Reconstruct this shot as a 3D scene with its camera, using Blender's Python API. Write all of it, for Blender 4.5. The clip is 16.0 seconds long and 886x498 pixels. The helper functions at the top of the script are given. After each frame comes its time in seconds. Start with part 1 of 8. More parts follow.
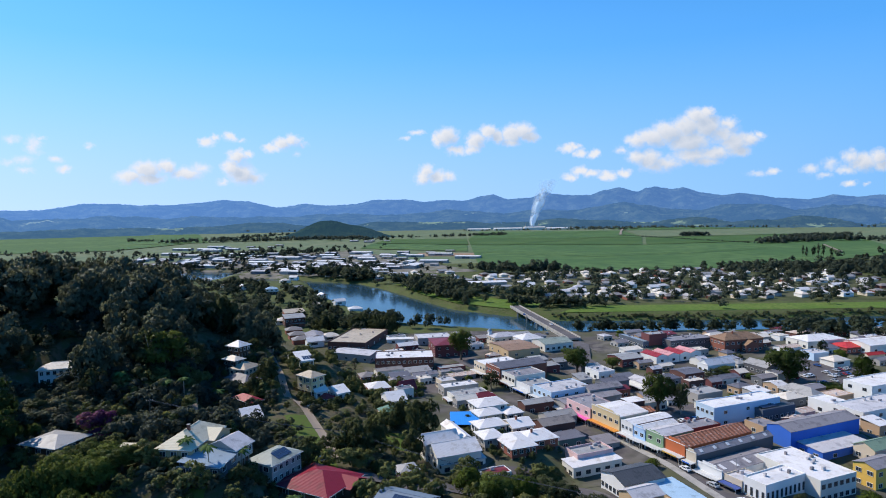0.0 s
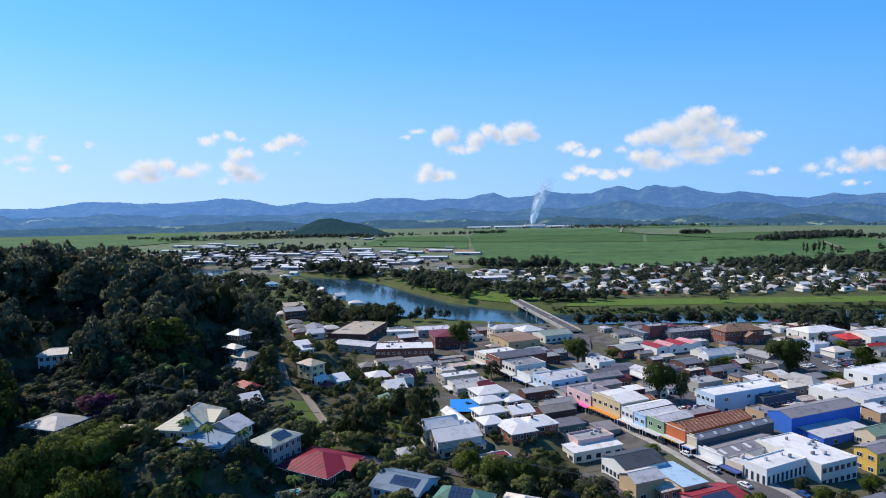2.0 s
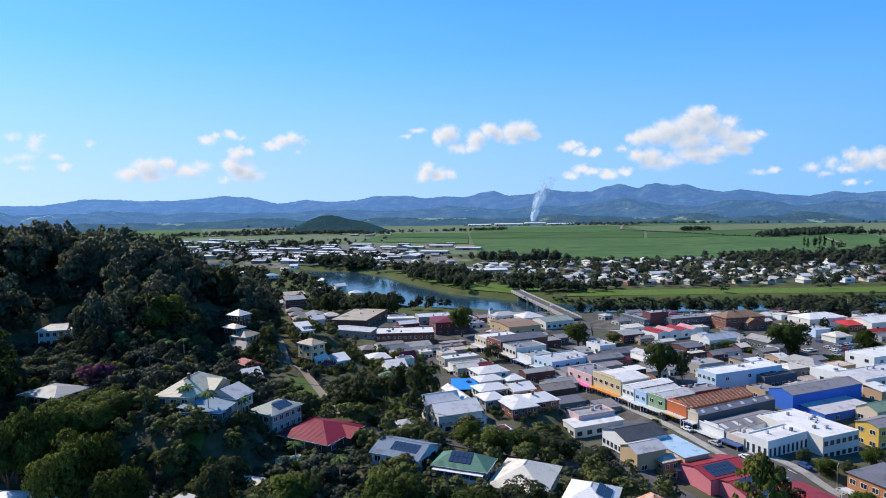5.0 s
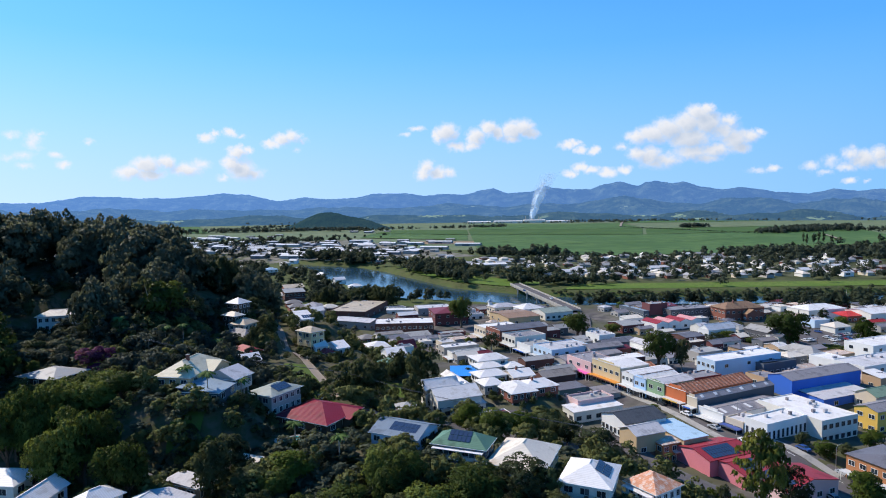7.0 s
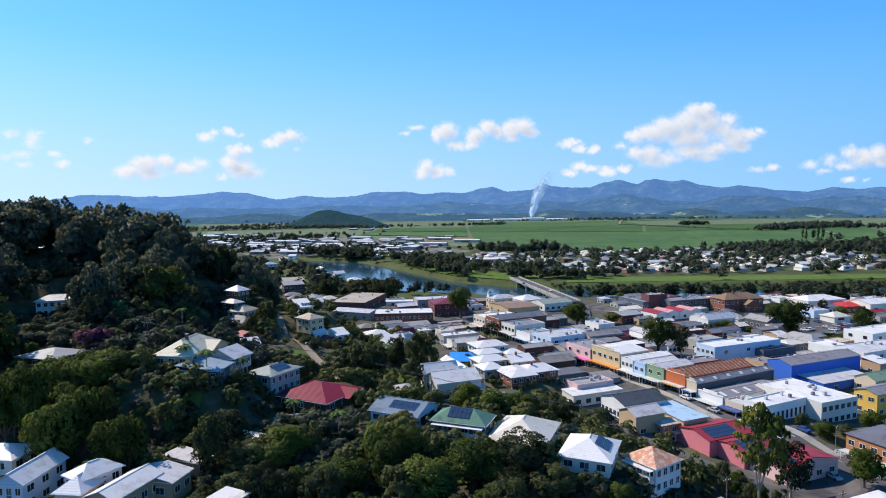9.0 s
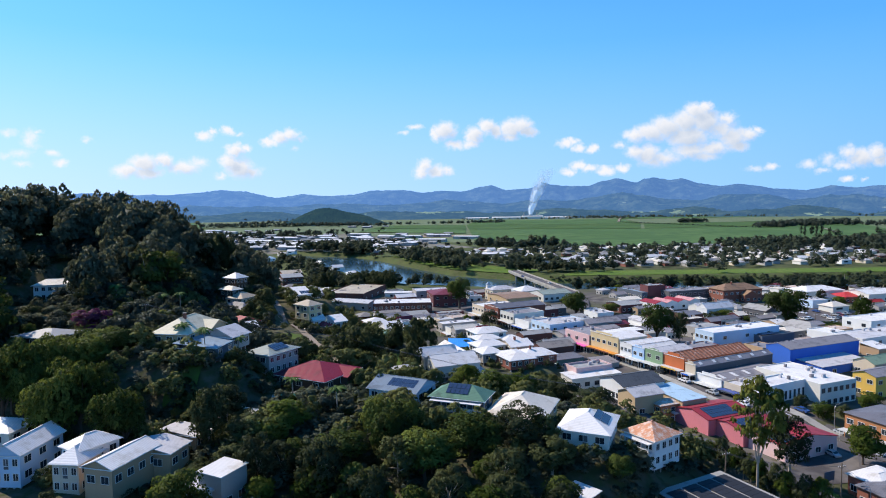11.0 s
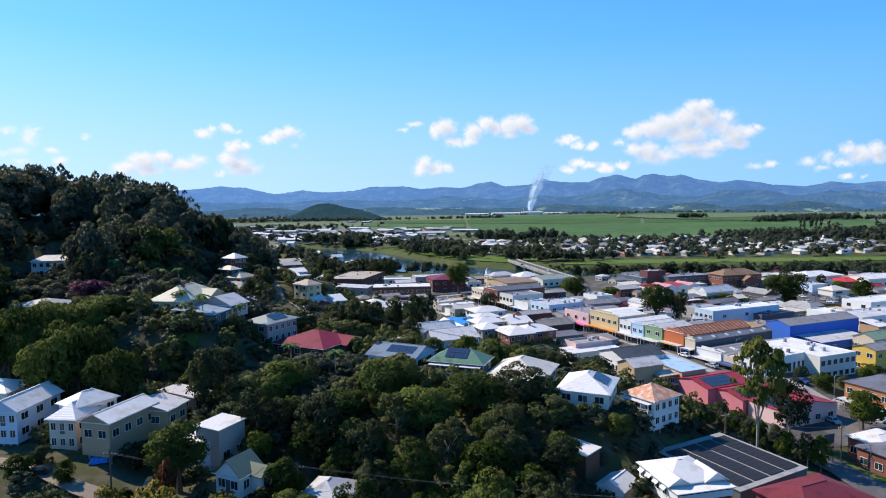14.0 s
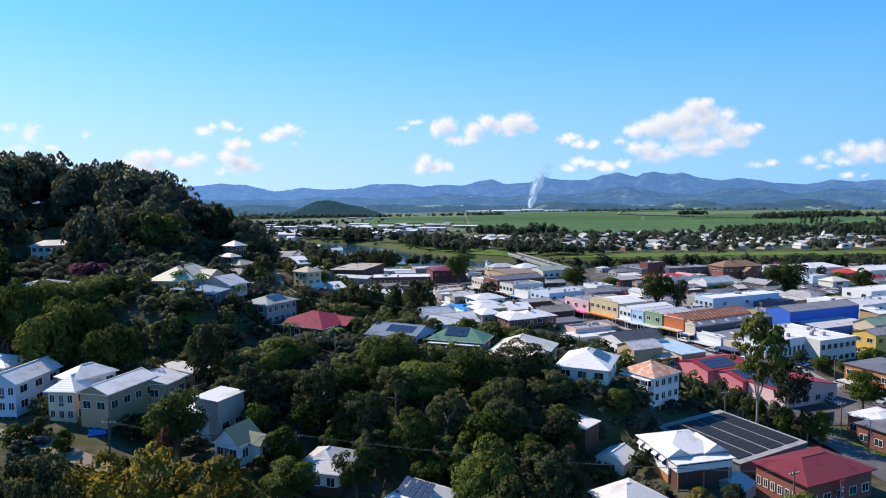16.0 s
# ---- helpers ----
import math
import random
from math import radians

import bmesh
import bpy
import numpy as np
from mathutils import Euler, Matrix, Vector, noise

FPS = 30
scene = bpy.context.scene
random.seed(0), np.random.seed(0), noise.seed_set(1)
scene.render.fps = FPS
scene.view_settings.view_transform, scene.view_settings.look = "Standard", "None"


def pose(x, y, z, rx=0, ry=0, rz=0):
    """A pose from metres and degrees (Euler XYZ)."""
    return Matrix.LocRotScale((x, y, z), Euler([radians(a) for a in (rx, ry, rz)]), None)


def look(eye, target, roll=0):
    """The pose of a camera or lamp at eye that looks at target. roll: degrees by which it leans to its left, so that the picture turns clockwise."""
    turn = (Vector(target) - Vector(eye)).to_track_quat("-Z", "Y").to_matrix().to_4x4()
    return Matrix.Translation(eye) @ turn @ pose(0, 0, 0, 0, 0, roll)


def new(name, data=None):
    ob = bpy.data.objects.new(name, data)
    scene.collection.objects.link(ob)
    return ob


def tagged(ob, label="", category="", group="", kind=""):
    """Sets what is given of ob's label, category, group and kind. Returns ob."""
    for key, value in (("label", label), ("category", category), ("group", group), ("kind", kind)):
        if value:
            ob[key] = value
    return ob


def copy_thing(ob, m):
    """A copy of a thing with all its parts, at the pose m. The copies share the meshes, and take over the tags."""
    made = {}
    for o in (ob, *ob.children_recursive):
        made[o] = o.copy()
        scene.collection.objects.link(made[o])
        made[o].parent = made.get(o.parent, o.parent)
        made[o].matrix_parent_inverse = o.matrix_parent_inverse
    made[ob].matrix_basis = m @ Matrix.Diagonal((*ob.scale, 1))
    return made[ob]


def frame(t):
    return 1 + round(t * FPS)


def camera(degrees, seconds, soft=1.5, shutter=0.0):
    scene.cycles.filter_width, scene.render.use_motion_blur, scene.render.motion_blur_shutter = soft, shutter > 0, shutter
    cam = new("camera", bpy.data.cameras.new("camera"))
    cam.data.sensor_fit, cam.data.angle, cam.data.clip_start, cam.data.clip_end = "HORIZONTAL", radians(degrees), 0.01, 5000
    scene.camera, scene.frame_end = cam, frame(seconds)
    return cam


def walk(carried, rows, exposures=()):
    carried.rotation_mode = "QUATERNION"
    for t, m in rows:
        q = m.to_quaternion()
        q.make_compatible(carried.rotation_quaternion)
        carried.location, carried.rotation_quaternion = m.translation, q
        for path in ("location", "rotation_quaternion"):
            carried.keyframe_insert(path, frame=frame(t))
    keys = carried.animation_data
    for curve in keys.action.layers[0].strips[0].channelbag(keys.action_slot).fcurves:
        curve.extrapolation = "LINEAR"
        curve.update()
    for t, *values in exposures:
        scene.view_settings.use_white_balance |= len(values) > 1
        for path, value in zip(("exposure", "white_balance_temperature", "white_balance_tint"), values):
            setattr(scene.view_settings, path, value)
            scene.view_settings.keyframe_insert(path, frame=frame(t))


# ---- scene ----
cam = camera(72.0, 16.0, soft=1.0)
PATH = [
    (0, (0.716, 1.399, 95.489), (0.701, 11.379, 94.894), -0.8),
    (0.5, (0.709, 1.389, 94.201), (0.694, 11.369, 93.606), -0.8),
    (1, (0.714, 1.405, 92.91), (0.694, 11.39, 92.31), -0.8),
    (1.5, (0.711, 1.436, 91.661), (0.691, 11.421, 91.061), -0.8),
    (2, (0.656, 1.484, 90.296), (0.636, 11.464, 89.686), -0.8),
    (2.5, (0.679, 1.439, 88.925), (0.659, 11.424, 88.315), -0.8),
    (3, (0.589, 1.432, 87.479), (0.569, 11.412, 86.864), -0.8),
    (3.5, (0.503, 1.436, 86.245), (0.488, 11.416, 85.62), -0.8),
    (5.8, (0.365, 1.469, 79.499), (0.335, 11.449, 78.874), -0.7),
    (6, (0.43, 1.398, 79.269), (0.405, 11.377, 78.624), -0.7),
    (6.5, (0.369, 1.353, 77.889), (0.349, 11.328, 77.239), -0.7),
    (7, (0.283, 1.316, 76.394), (0.268, 11.296, 75.739), -0.7),
    (7.5, (0.29, 1.398, 74.98), (0.275, 11.377, 74.32), -0.7),
    (8, (0.206, 1.345, 73.579), (0.191, 11.325, 72.909), -0.7),
    (8.5, (0.215, 1.19, 72.199), (0.205, 11.165, 71.534), -0.7),
    (9, (0.198, 1.245, 70.743), (0.193, 11.22, 70.073), -0.7),
    (11.5, (0.196, 1.174, 63.459), (0.211, 11.149, 62.769), -0.7),
    (12, (0.194, 1.184, 62.073), (0.209, 11.159, 61.373), -0.7),
    (12.5, (0.165, 1.153, 60.708), (0.18, 11.127, 60.002), -0.7),
    (13, (0.203, 1.114, 59.305), (0.218, 11.089, 58.595), -0.7),
    (13.5, (0.164, 1.179, 58.017), (0.184, 11.154, 57.298), -0.7),
    (14, (0.232, 1.229, 56.543), (0.253, 11.204, 55.817), -0.7),
    (14.5, (0.319, 1.125, 55.324), (0.334, 11.1, 54.584), -0.7),
    (15, (0.354, 1.156, 53.911), (0.369, 11.126, 53.161), -0.7),
    (15.5, (0.316, 1.116, 52.625), (0.336, 11.086, 51.87), -0.7),
    (16, (0.33, 1.099, 51.595), (0.345, 11.074, 50.84), -0.6),
]
walk(cam, [(t, look(eye, target, roll)) for t, eye, target, roll in PATH], exposures=[(0, 0.04, 6580, 11), (8, 0.14, 6700, 11), (16, 0.24, 6800, 11.5)])

# ---- light ----
SUN_AZ = math.atan2(-0.86, 0.51)      # from +y towards +x
SUN_EL = radians(43)
world = bpy.data.worlds.new("sky")
scene.world = world
world.use_nodes = True
wt = world.node_tree
wt.nodes.clear()


def wmath(op, a, b=None, clamp=False):
    n = wt.nodes.new("ShaderNodeMath")
    n.operation, n.use_clamp = op, clamp
    for i, v in enumerate((a, b)):
        if v is None:
            continue
        if isinstance(v, (int, float)):
            n.inputs[i].default_value = v
        else:
            wt.links.new(v, n.inputs[i])
    return n.outputs[0]


sky = wt.nodes.new("ShaderNodeTexSky")
sky.sky_type = "NISHITA"
sky.sun_disc = False
sky.sun_elevation, sky.sun_rotation = SUN_EL, SUN_AZ
sky.altitude, sky.air_density, sky.dust_density, sky.ozone_density = 100, 1.0, 0.0, 5.0
coord = wt.nodes.new("ShaderNodeTexCoord")
sep = wt.nodes.new("ShaderNodeSeparateXYZ")
wt.links.new(coord.outputs["Generated"], sep.inputs[0])
ahead = wmath("MAXIMUM", sep.outputs[1], 0.02)
su = wmath("DIVIDE", sep.outputs[0], ahead)
sv = wmath("DIVIDE", sep.outputs[2], ahead)
flat = wt.nodes.new("ShaderNodeCombineXYZ")
wt.links.new(su, flat.inputs[0])
wt.links.new(sv, flat.inputs[1])
# cumulus puffs, as (across, up, half width, half height, density) of the sky ahead
PUFFS = []


def puffs(*rows):
    PUFFS.extend(rows)


puffs((-0.701, 0.129, 0.0232, 0.0093, 0.5), (-0.665, 0.119, 0.0209, 0.0232, 0.6), (-0.685, 0.096, 0.0290, 0.0116, 0.5), (-0.708, 0.092, 0.0232, 0.0081, 0.4), (-0.681, 0.080, 0.0232, 0.0081, 0.5), (-0.655, 0.130, 0.0116, 0.0070, 0.5), (-0.630, 0.096, 0.0209, 0.0093, 0.6), (-0.619, 0.080, 0.0185, 0.0104, 0.7), (-0.573, 0.116, 0.0127, 0.0081, 0.5))
puffs((-0.511, 0.066, 0.0301, 0.0151, 0.9), (-0.483, 0.077, 0.0371, 0.0197, 1), (-0.452, 0.081, 0.0209, 0.0162, 1), (-0.479, 0.062, 0.0371, 0.0139, 0.9), (-0.419, 0.069, 0.0371, 0.0151, 0.9), (-0.395, 0.076, 0.0255, 0.0139, 0.6))
puffs((-0.385, 0.120, 0.0197, 0.0116, 0.9), (-0.370, 0.126, 0.0116, 0.0093, 0.8), (-0.347, 0.128, 0.0162, 0.0104, 0.9), (-0.329, 0.122, 0.0162, 0.0070, 0.5))
puffs((-0.335, 0.096, 0.0232, 0.0151, 1), (-0.316, 0.100, 0.0116, 0.0093, 0.8), (-0.345, 0.078, 0.0209, 0.0185, 1), (-0.328, 0.068, 0.0324, 0.0232, 1), (-0.308, 0.062, 0.0255, 0.0139, 0.8), (-0.359, 0.055, 0.0139, 0.0093, 0.6))
puffs((-0.279, 0.109, 0.0209, 0.0116, 0.9), (-0.261, 0.115, 0.0209, 0.0151, 1), (-0.244, 0.120, 0.0185, 0.0139, 1), (-0.228, 0.113, 0.0116, 0.0093, 0.5), (-0.238, 0.097, 0.0093, 0.0070, 0.4), (-0.060, 0.120, 0.0127, 0.0058, 0.6), (-0.042, 0.129, 0.0162, 0.0070, 0.7))
puffs((0.006, 0.123, 0.0255, 0.0209, 1), (-0.008, 0.119, 0.0139, 0.0162, 0.9), (0.024, 0.100, 0.0255, 0.0104, 0.8), (0.047, 0.103, 0.0174, 0.0116, 0.8), (0.054, 0.116, 0.0209, 0.0209, 1), (0.075, 0.129, 0.0197, 0.0185, 1), (0.089, 0.122, 0.0174, 0.0162, 1))
puffs((0.114, 0.126, 0.0255, 0.0209, 1), (0.130, 0.130, 0.0255, 0.0197, 1), (0.142, 0.121, 0.0185, 0.0139, 0.9), (0.112, 0.113, 0.0255, 0.0104, 0.8), (-0.026, 0.069, 0.0162, 0.0162, 0.9), (-0.032, 0.058, 0.0185, 0.0162, 0.9), (-0.009, 0.059, 0.0232, 0.0139, 0.9), (0.010, 0.059, 0.0185, 0.0093, 0.7))
puffs((0.202, 0.100, 0.0185, 0.0116, 0.9), (0.213, 0.104, 0.0139, 0.0093, 0.8), (0.224, 0.093, 0.0162, 0.0093, 0.8), (0.247, 0.092, 0.0151, 0.0093, 0.9), (0.208, 0.056, 0.0185, 0.0081, 0.8), (0.224, 0.065, 0.0185, 0.0116, 0.9), (0.240, 0.060, 0.0209, 0.0093, 0.8), (0.268, 0.056, 0.0232, 0.0104, 0.9), (0.295, 0.059, 0.0162, 0.0093, 0.8))
puffs((0.414, 0.149, 0.0301, 0.0197, 1), (0.430, 0.155, 0.0185, 0.0139, 1), (0.396, 0.134, 0.0348, 0.0255, 1), (0.428, 0.134, 0.0417, 0.0278, 1), (0.368, 0.125, 0.0417, 0.0232, 1), (0.341, 0.117, 0.0371, 0.0209, 1), (0.318, 0.112, 0.0278, 0.0151, 0.9), (0.401, 0.110, 0.0521, 0.0255, 1))
puffs((0.464, 0.139, 0.0232, 0.0151, 0.8), (0.456, 0.121, 0.0405, 0.0255, 0.75), (0.474, 0.107, 0.0324, 0.0232, 1), (0.497, 0.112, 0.0278, 0.0151, 0.9), (0.515, 0.118, 0.0139, 0.0093, 0.7), (0.483, 0.094, 0.0255, 0.0139, 0.9), (0.442, 0.090, 0.0440, 0.0162, 0.9))
puffs((0.405, 0.087, 0.0463, 0.0185, 0.9), (0.364, 0.075, 0.0348, 0.0162, 0.8), (0.337, 0.082, 0.0324, 0.0232, 0.9), (0.318, 0.087, 0.0255, 0.0162, 0.9), (0.346, 0.070, 0.0324, 0.0139, 0.7), (0.289, 0.097, 0.0162, 0.0081, 0.6), (0.429, 0.078, 0.0348, 0.0116, 0.7))
puffs((0.599, 0.063, 0.0209, 0.0116, 0.6), (0.631, 0.069, 0.0232, 0.0162, 0.5), (0.622, 0.052, 0.0209, 0.0070, 0.5), (0.663, 0.082, 0.0209, 0.0185, 0.7), (0.686, 0.073, 0.0348, 0.0209, 0.9), (0.709, 0.081, 0.0232, 0.0209, 0.9), (0.715, 0.068, 0.0255, 0.0139, 0.8), (0.659, 0.062, 0.0290, 0.0116, 0.6))
puffs((0.539, 0.061, 0.0209, 0.0081, 0.7), (0.512, 0.058, 0.0255, 0.0070, 0.5), (0.663, 0.039, 0.0162, 0.0081, 0.8), (0.691, 0.039, 0.0093, 0.0046, 0.5))


def wvec(op, a, b):
    n = wt.nodes.new("ShaderNodeVectorMath")
    n.operation = op
    for i, v in enumerate((a, b)):
        if isinstance(v, tuple):
            n.inputs[i].default_value = v
        else:
            wt.links.new(v, n.inputs[i])
    return n.outputs[0]


def wnoise(vector, scale, detail, rough, output):
    n = wt.nodes.new("ShaderNodeTexNoise")
    n.inputs["Scale"].default_value, n.inputs["Detail"].default_value, n.inputs["Roughness"].default_value = scale, detail, rough
    wt.links.new(vector, n.inputs["Vector"])
    return n.outputs[output]


# the air's turbulence curls the puffs
curl = wvec("MULTIPLY", wvec("SUBTRACT", wnoise(flat.outputs[0], 55, 6, 0.62, 1), (0.5, 0.5, 0.5)), (0.030, 0.020, 0))
curled = wvec("ADD", flat.outputs[0], curl)


def thickness(vector, rows):
    """How deep the cloud is: the deepest of its puffs."""
    best = None
    for u, v, ru, rv, w in rows:
        offset = wvec("MULTIPLY", wvec("SUBTRACT", vector, (u, v, 0)), (1 / ru, 1 / rv, 0))
        far = wt.nodes.new("ShaderNodeVectorMath")
        far.operation = "LENGTH"
        wt.links.new(offset, far.inputs[0])
        m = wmath("MULTIPLY", wmath("SUBTRACT", 1.0, far.outputs["Value"]), w)
        best = m if best is None else wmath("MAXIMUM", best, m)
    return best


grain = wnoise(flat.outputs[0], 130, 4, 0.55, 0)
body = wmath("ADD", thickness(curled, PUFFS), wmath("MULTIPLY", wmath("SUBTRACT", grain, 0.5), 0.35))
cover = wmath("MULTIPLY", body, 1.38, clamp=True)
cover = wmath("MULTIPLY", wmath("MULTIPLY", cover, cover), wmath("SUBTRACT", 2.82, wmath("MULTIPLY", cover, 1.88)))
# the side towards the sun is bright, the underside grey
sunward = thickness(wvec("ADD", curled, (-0.010, 0.011, 0)), [r for r in PUFFS if r[3] > 0.0125 and r[4] > 0.65])
tone = wmath("SUBTRACT", 1.02, wmath("MULTIPLY", wmath("MAXIMUM", sunward, 0.0), 1.15), clamp=True)
cloud_col = wt.nodes.new("ShaderNodeMix")
cloud_col.data_type = "RGBA"
cloud_col.inputs["A"].default_value = (5.0, 5.75, 6.9, 1)
cloud_col.inputs["B"].default_value = (7.9, 8.0, 8.3, 1)
wt.links.new(tone, cloud_col.inputs["Factor"])
over_sky = wt.nodes.new("ShaderNodeMix")
over_sky.data_type = "RGBA"
wt.links.new(cover, over_sky.inputs["Factor"])
deep = wt.nodes.new("ShaderNodeHueSaturation")
deep.inputs["Saturation"].default_value, deep.inputs["Value"].default_value = 1.30, 1.72
wt.links.new(sky.outputs[0], deep.inputs["Color"])
# bright humid air low over the horizon, thinning upwards
up = wmath("MAXIMUM", sep.outputs[2], 0.0)
air = wt.nodes.new("ShaderNodeMix")
air.data_type = "RGBA"
air.inputs["A"].default_value, air.inputs["B"].default_value = (5.9, 8.3, 10.8, 1), (2.2, 6.2, 11.3, 1)
wt.links.new(wmath("DIVIDE", up, 0.25, clamp=True), air.inputs["Factor"])
humid = wt.nodes.new("ShaderNodeMix")
humid.data_type = "RGBA"
wt.links.new(wmath("SUBTRACT", 1.0, wmath("POWER", wmath("DIVIDE", up, 0.40), 2.0), clamp=True), humid.inputs["Factor"])
wt.links.new(deep.outputs[0], humid.inputs["A"])
# paler towards the sun's side
side = wmath("MAXIMUM", wmath("MINIMUM", su, 0.8), -0.8)
pale = wt.nodes.new("ShaderNodeCombineXYZ")
for i, (a, k) in enumerate(((0.66, -0.36), (0.78, -0.21), (0.95, -0.13))):
    wt.links.new(wmath("ADD", wmath("MULTIPLY", side, k), a), pale.inputs[i])
aired = wt.nodes.new("ShaderNodeVectorMath")
aired.operation = "MULTIPLY"
wt.links.new(air.outputs["Result"], aired.inputs[0])
wt.links.new(pale.outputs[0], aired.inputs[1])
wt.links.new(aired.outputs[0], humid.inputs["B"])
wt.links.new(humid.outputs["Result"], over_sky.inputs["A"])
wt.links.new(cloud_col.outputs["Result"], over_sky.inputs["B"])
bg = wt.nodes.new("ShaderNodeBackground")
bg.inputs["Strength"].default_value = 0.105
wt.links.new(over_sky.outputs["Result"], bg.inputs["Color"])
wo = wt.nodes.new("ShaderNodeOutputWorld")
wt.links.new(bg.outputs[0], wo.inputs["Surface"])

sun = new("sun", bpy.data.lights.new("sun", "SUN"))
sun.data.energy, sun.data.angle, sun.data.color = 5.0, radians(0.5), (1.0, 0.92, 0.80)
sun_dir = Vector((math.sin(SUN_AZ) * math.cos(SUN_EL), math.cos(SUN_AZ) * math.cos(SUN_EL), math.sin(SUN_EL)))
sun.matrix_world = look(sun_dir * 500, (0, 0, 0))

# ---- materials ----
MATS = {}


def surface(name, rgb, rough=0.7, metal=0.0, var=0.18, scale=0.25, fine=3.0, bump=0.15, ribs="", pitch=0.45, stain=None, amount=0.0, per_object=0.0, island=0.0, spec=0.4, rib_tone=0.12):
    """A weathered surface: broad stains, fine grain, and ribs across x or y where asked."""
    m = bpy.data.materials.new(name)
    m.use_nodes = True
    t = m.node_tree
    b = t.nodes["Principled BSDF"]
    b.inputs["Roughness"].default_value, b.inputs["Metallic"].default_value = rough, metal
    b.inputs["Specular IOR Level"].default_value = spec
    tc = t.nodes.new("ShaderNodeTexCoord")
    n1 = t.nodes.new("ShaderNodeTexNoise")
    n1.inputs["Scale"].default_value, n1.inputs["Detail"].default_value = scale, 6
    n2 = t.nodes.new("ShaderNodeTexNoise")
    n2.inputs["Scale"].default_value, n2.inputs["Detail"].default_value = fine, 4
    for n in (n1, n2):
        t.links.new(tc.outputs["Object"], n.inputs["Vector"])

    def mth(op, a, c):
        n = t.nodes.new("ShaderNodeMath")
        n.operation = op
        for i, v in enumerate((a, c)):
            if isinstance(v, (int, float)):
                n.inputs[i].default_value = v
            else:
                t.links.new(v, n.inputs[i])
        return n.outputs[0]

    f = mth("ADD", mth("MULTIPLY", mth("SUBTRACT", n1.outputs[0], 0.5), 2.4 * var), mth("MULTIPLY", mth("SUBTRACT", n2.outputs[0], 0.5), 1.4 * var))
    f = mth("ADD", f, 1.0)
    if per_object:
        oi = t.nodes.new("ShaderNodeObjectInfo")
        f = mth("MULTIPLY", f, mth("ADD", mth("MULTIPLY", oi.outputs["Random"], per_object), 1 - per_object / 2))
    if island:
        ge = t.nodes.new("ShaderNodeNewGeometry")
        f = mth("MULTIPLY", f, mth("ADD", mth("MULTIPLY", ge.outputs["Random Per Island"], island), 1 - island / 2))
    base = None
    if stain:
        mx = t.nodes.new("ShaderNodeMix")
        mx.data_type = "RGBA"
        n3 = t.nodes.new("ShaderNodeTexNoise")
        n3.inputs["Scale"].default_value, n3.inputs["Detail"].default_value, n3.inputs["Roughness"].default_value = scale * 2.3, 7, 0.65
        t.links.new(tc.outputs["Object"], n3.inputs["Vector"])
        cr = t.nodes.new("ShaderNodeMapRange")
        cr.inputs["From Min"].default_value, cr.inputs["From Max"].default_value = 0.62 - 0.3 * amount, 0.72 - 0.2 * amount
        t.links.new(n3.outputs[0], cr.inputs["Value"])
        t.links.new(cr.outputs[0], mx.inputs["Factor"])
        mx.inputs["A"].default_value, mx.inputs["B"].default_value = (*rgb, 1), (*stain, 1)
        base = mx.outputs["Result"]
    vm = t.nodes.new("ShaderNodeVectorMath")
    vm.operation = "SCALE"
    if base:
        t.links.new(base, vm.inputs[0])
    else:
        vm.inputs[0].default_value = rgb
    height = n2.outputs[0]
    if ribs:
        wv = t.nodes.new("ShaderNodeTexWave")
        wv.wave_type, wv.bands_direction = "BANDS", ribs.upper()
        wv.inputs["Scale"].default_value = 0.314 / pitch
        t.links.new(tc.outputs["Object"], wv.inputs["Vector"])
        height = wv.outputs["Fac"]
        f = mth("MULTIPLY", f, mth("ADD", mth("MULTIPLY", wv.outputs["Fac"], rib_tone), 1.0 - rib_tone * 0.7))
    t.links.new(f, vm.inputs["Scale"])
    t.links.new(vm.outputs[0], b.inputs["Base Color"])
    bp = t.nodes.new("ShaderNodeBump")
    bp.inputs["Strength"].default_value, bp.inputs["Distance"].default_value = bump, 0.06
    t.links.new(height, bp.inputs["Height"])
    t.links.new(bp.outputs[0], b.inputs["Normal"])
    MATS[name] = m
    return m


WALLS = {
    "white": (0.74, 0.74, 0.72), "warmwhite": (0.68, 0.66, 0.60), "cream": (0.60, 0.51, 0.39), "tan": (0.50, 0.37, 0.22),
    "brick": (0.24, 0.085, 0.058), "darkbrick": (0.12, 0.055, 0.045), "maroonbrick": (0.15, 0.05, 0.05), "orangebrick": (0.45, 0.19, 0.08),
    "orange": (0.52, 0.14, 0.05), "green": (0.22, 0.34, 0.20), "blue": (0.035, 0.14, 0.55), "paleblue": (0.48, 0.62, 0.76), "skyblue": (0.40, 0.58, 0.80),
    "buff": (0.46, 0.31, 0.19), "slate": (0.09, 0.11, 0.14), "charcoal": (0.10, 0.10, 0.11), "warmgrey": (0.36, 0.34, 0.32), "darkgrey": (0.14, 0.15, 0.16),
    "yellow": (0.66, 0.42, 0.09), "yellowpale": (0.62, 0.50, 0.29), "pink": (0.62, 0.20, 0.24), "palepink": (0.66, 0.46, 0.45), "hotpink": (0.75, 0.12, 0.42),
    "signred": (0.55, 0.05, 0.05), "teal": (0.06, 0.14, 0.14), "darktimber": (0.09, 0.055, 0.035),
}
for wname, c in WALLS.items():
    is_brick = "brick" in wname
    surface("wall_" + wname, c, rough=0.85, var=0.16 if is_brick else 0.10, scale=0.18, fine=5.0 if is_brick else 2.2, bump=0.2, per_object=0.08)
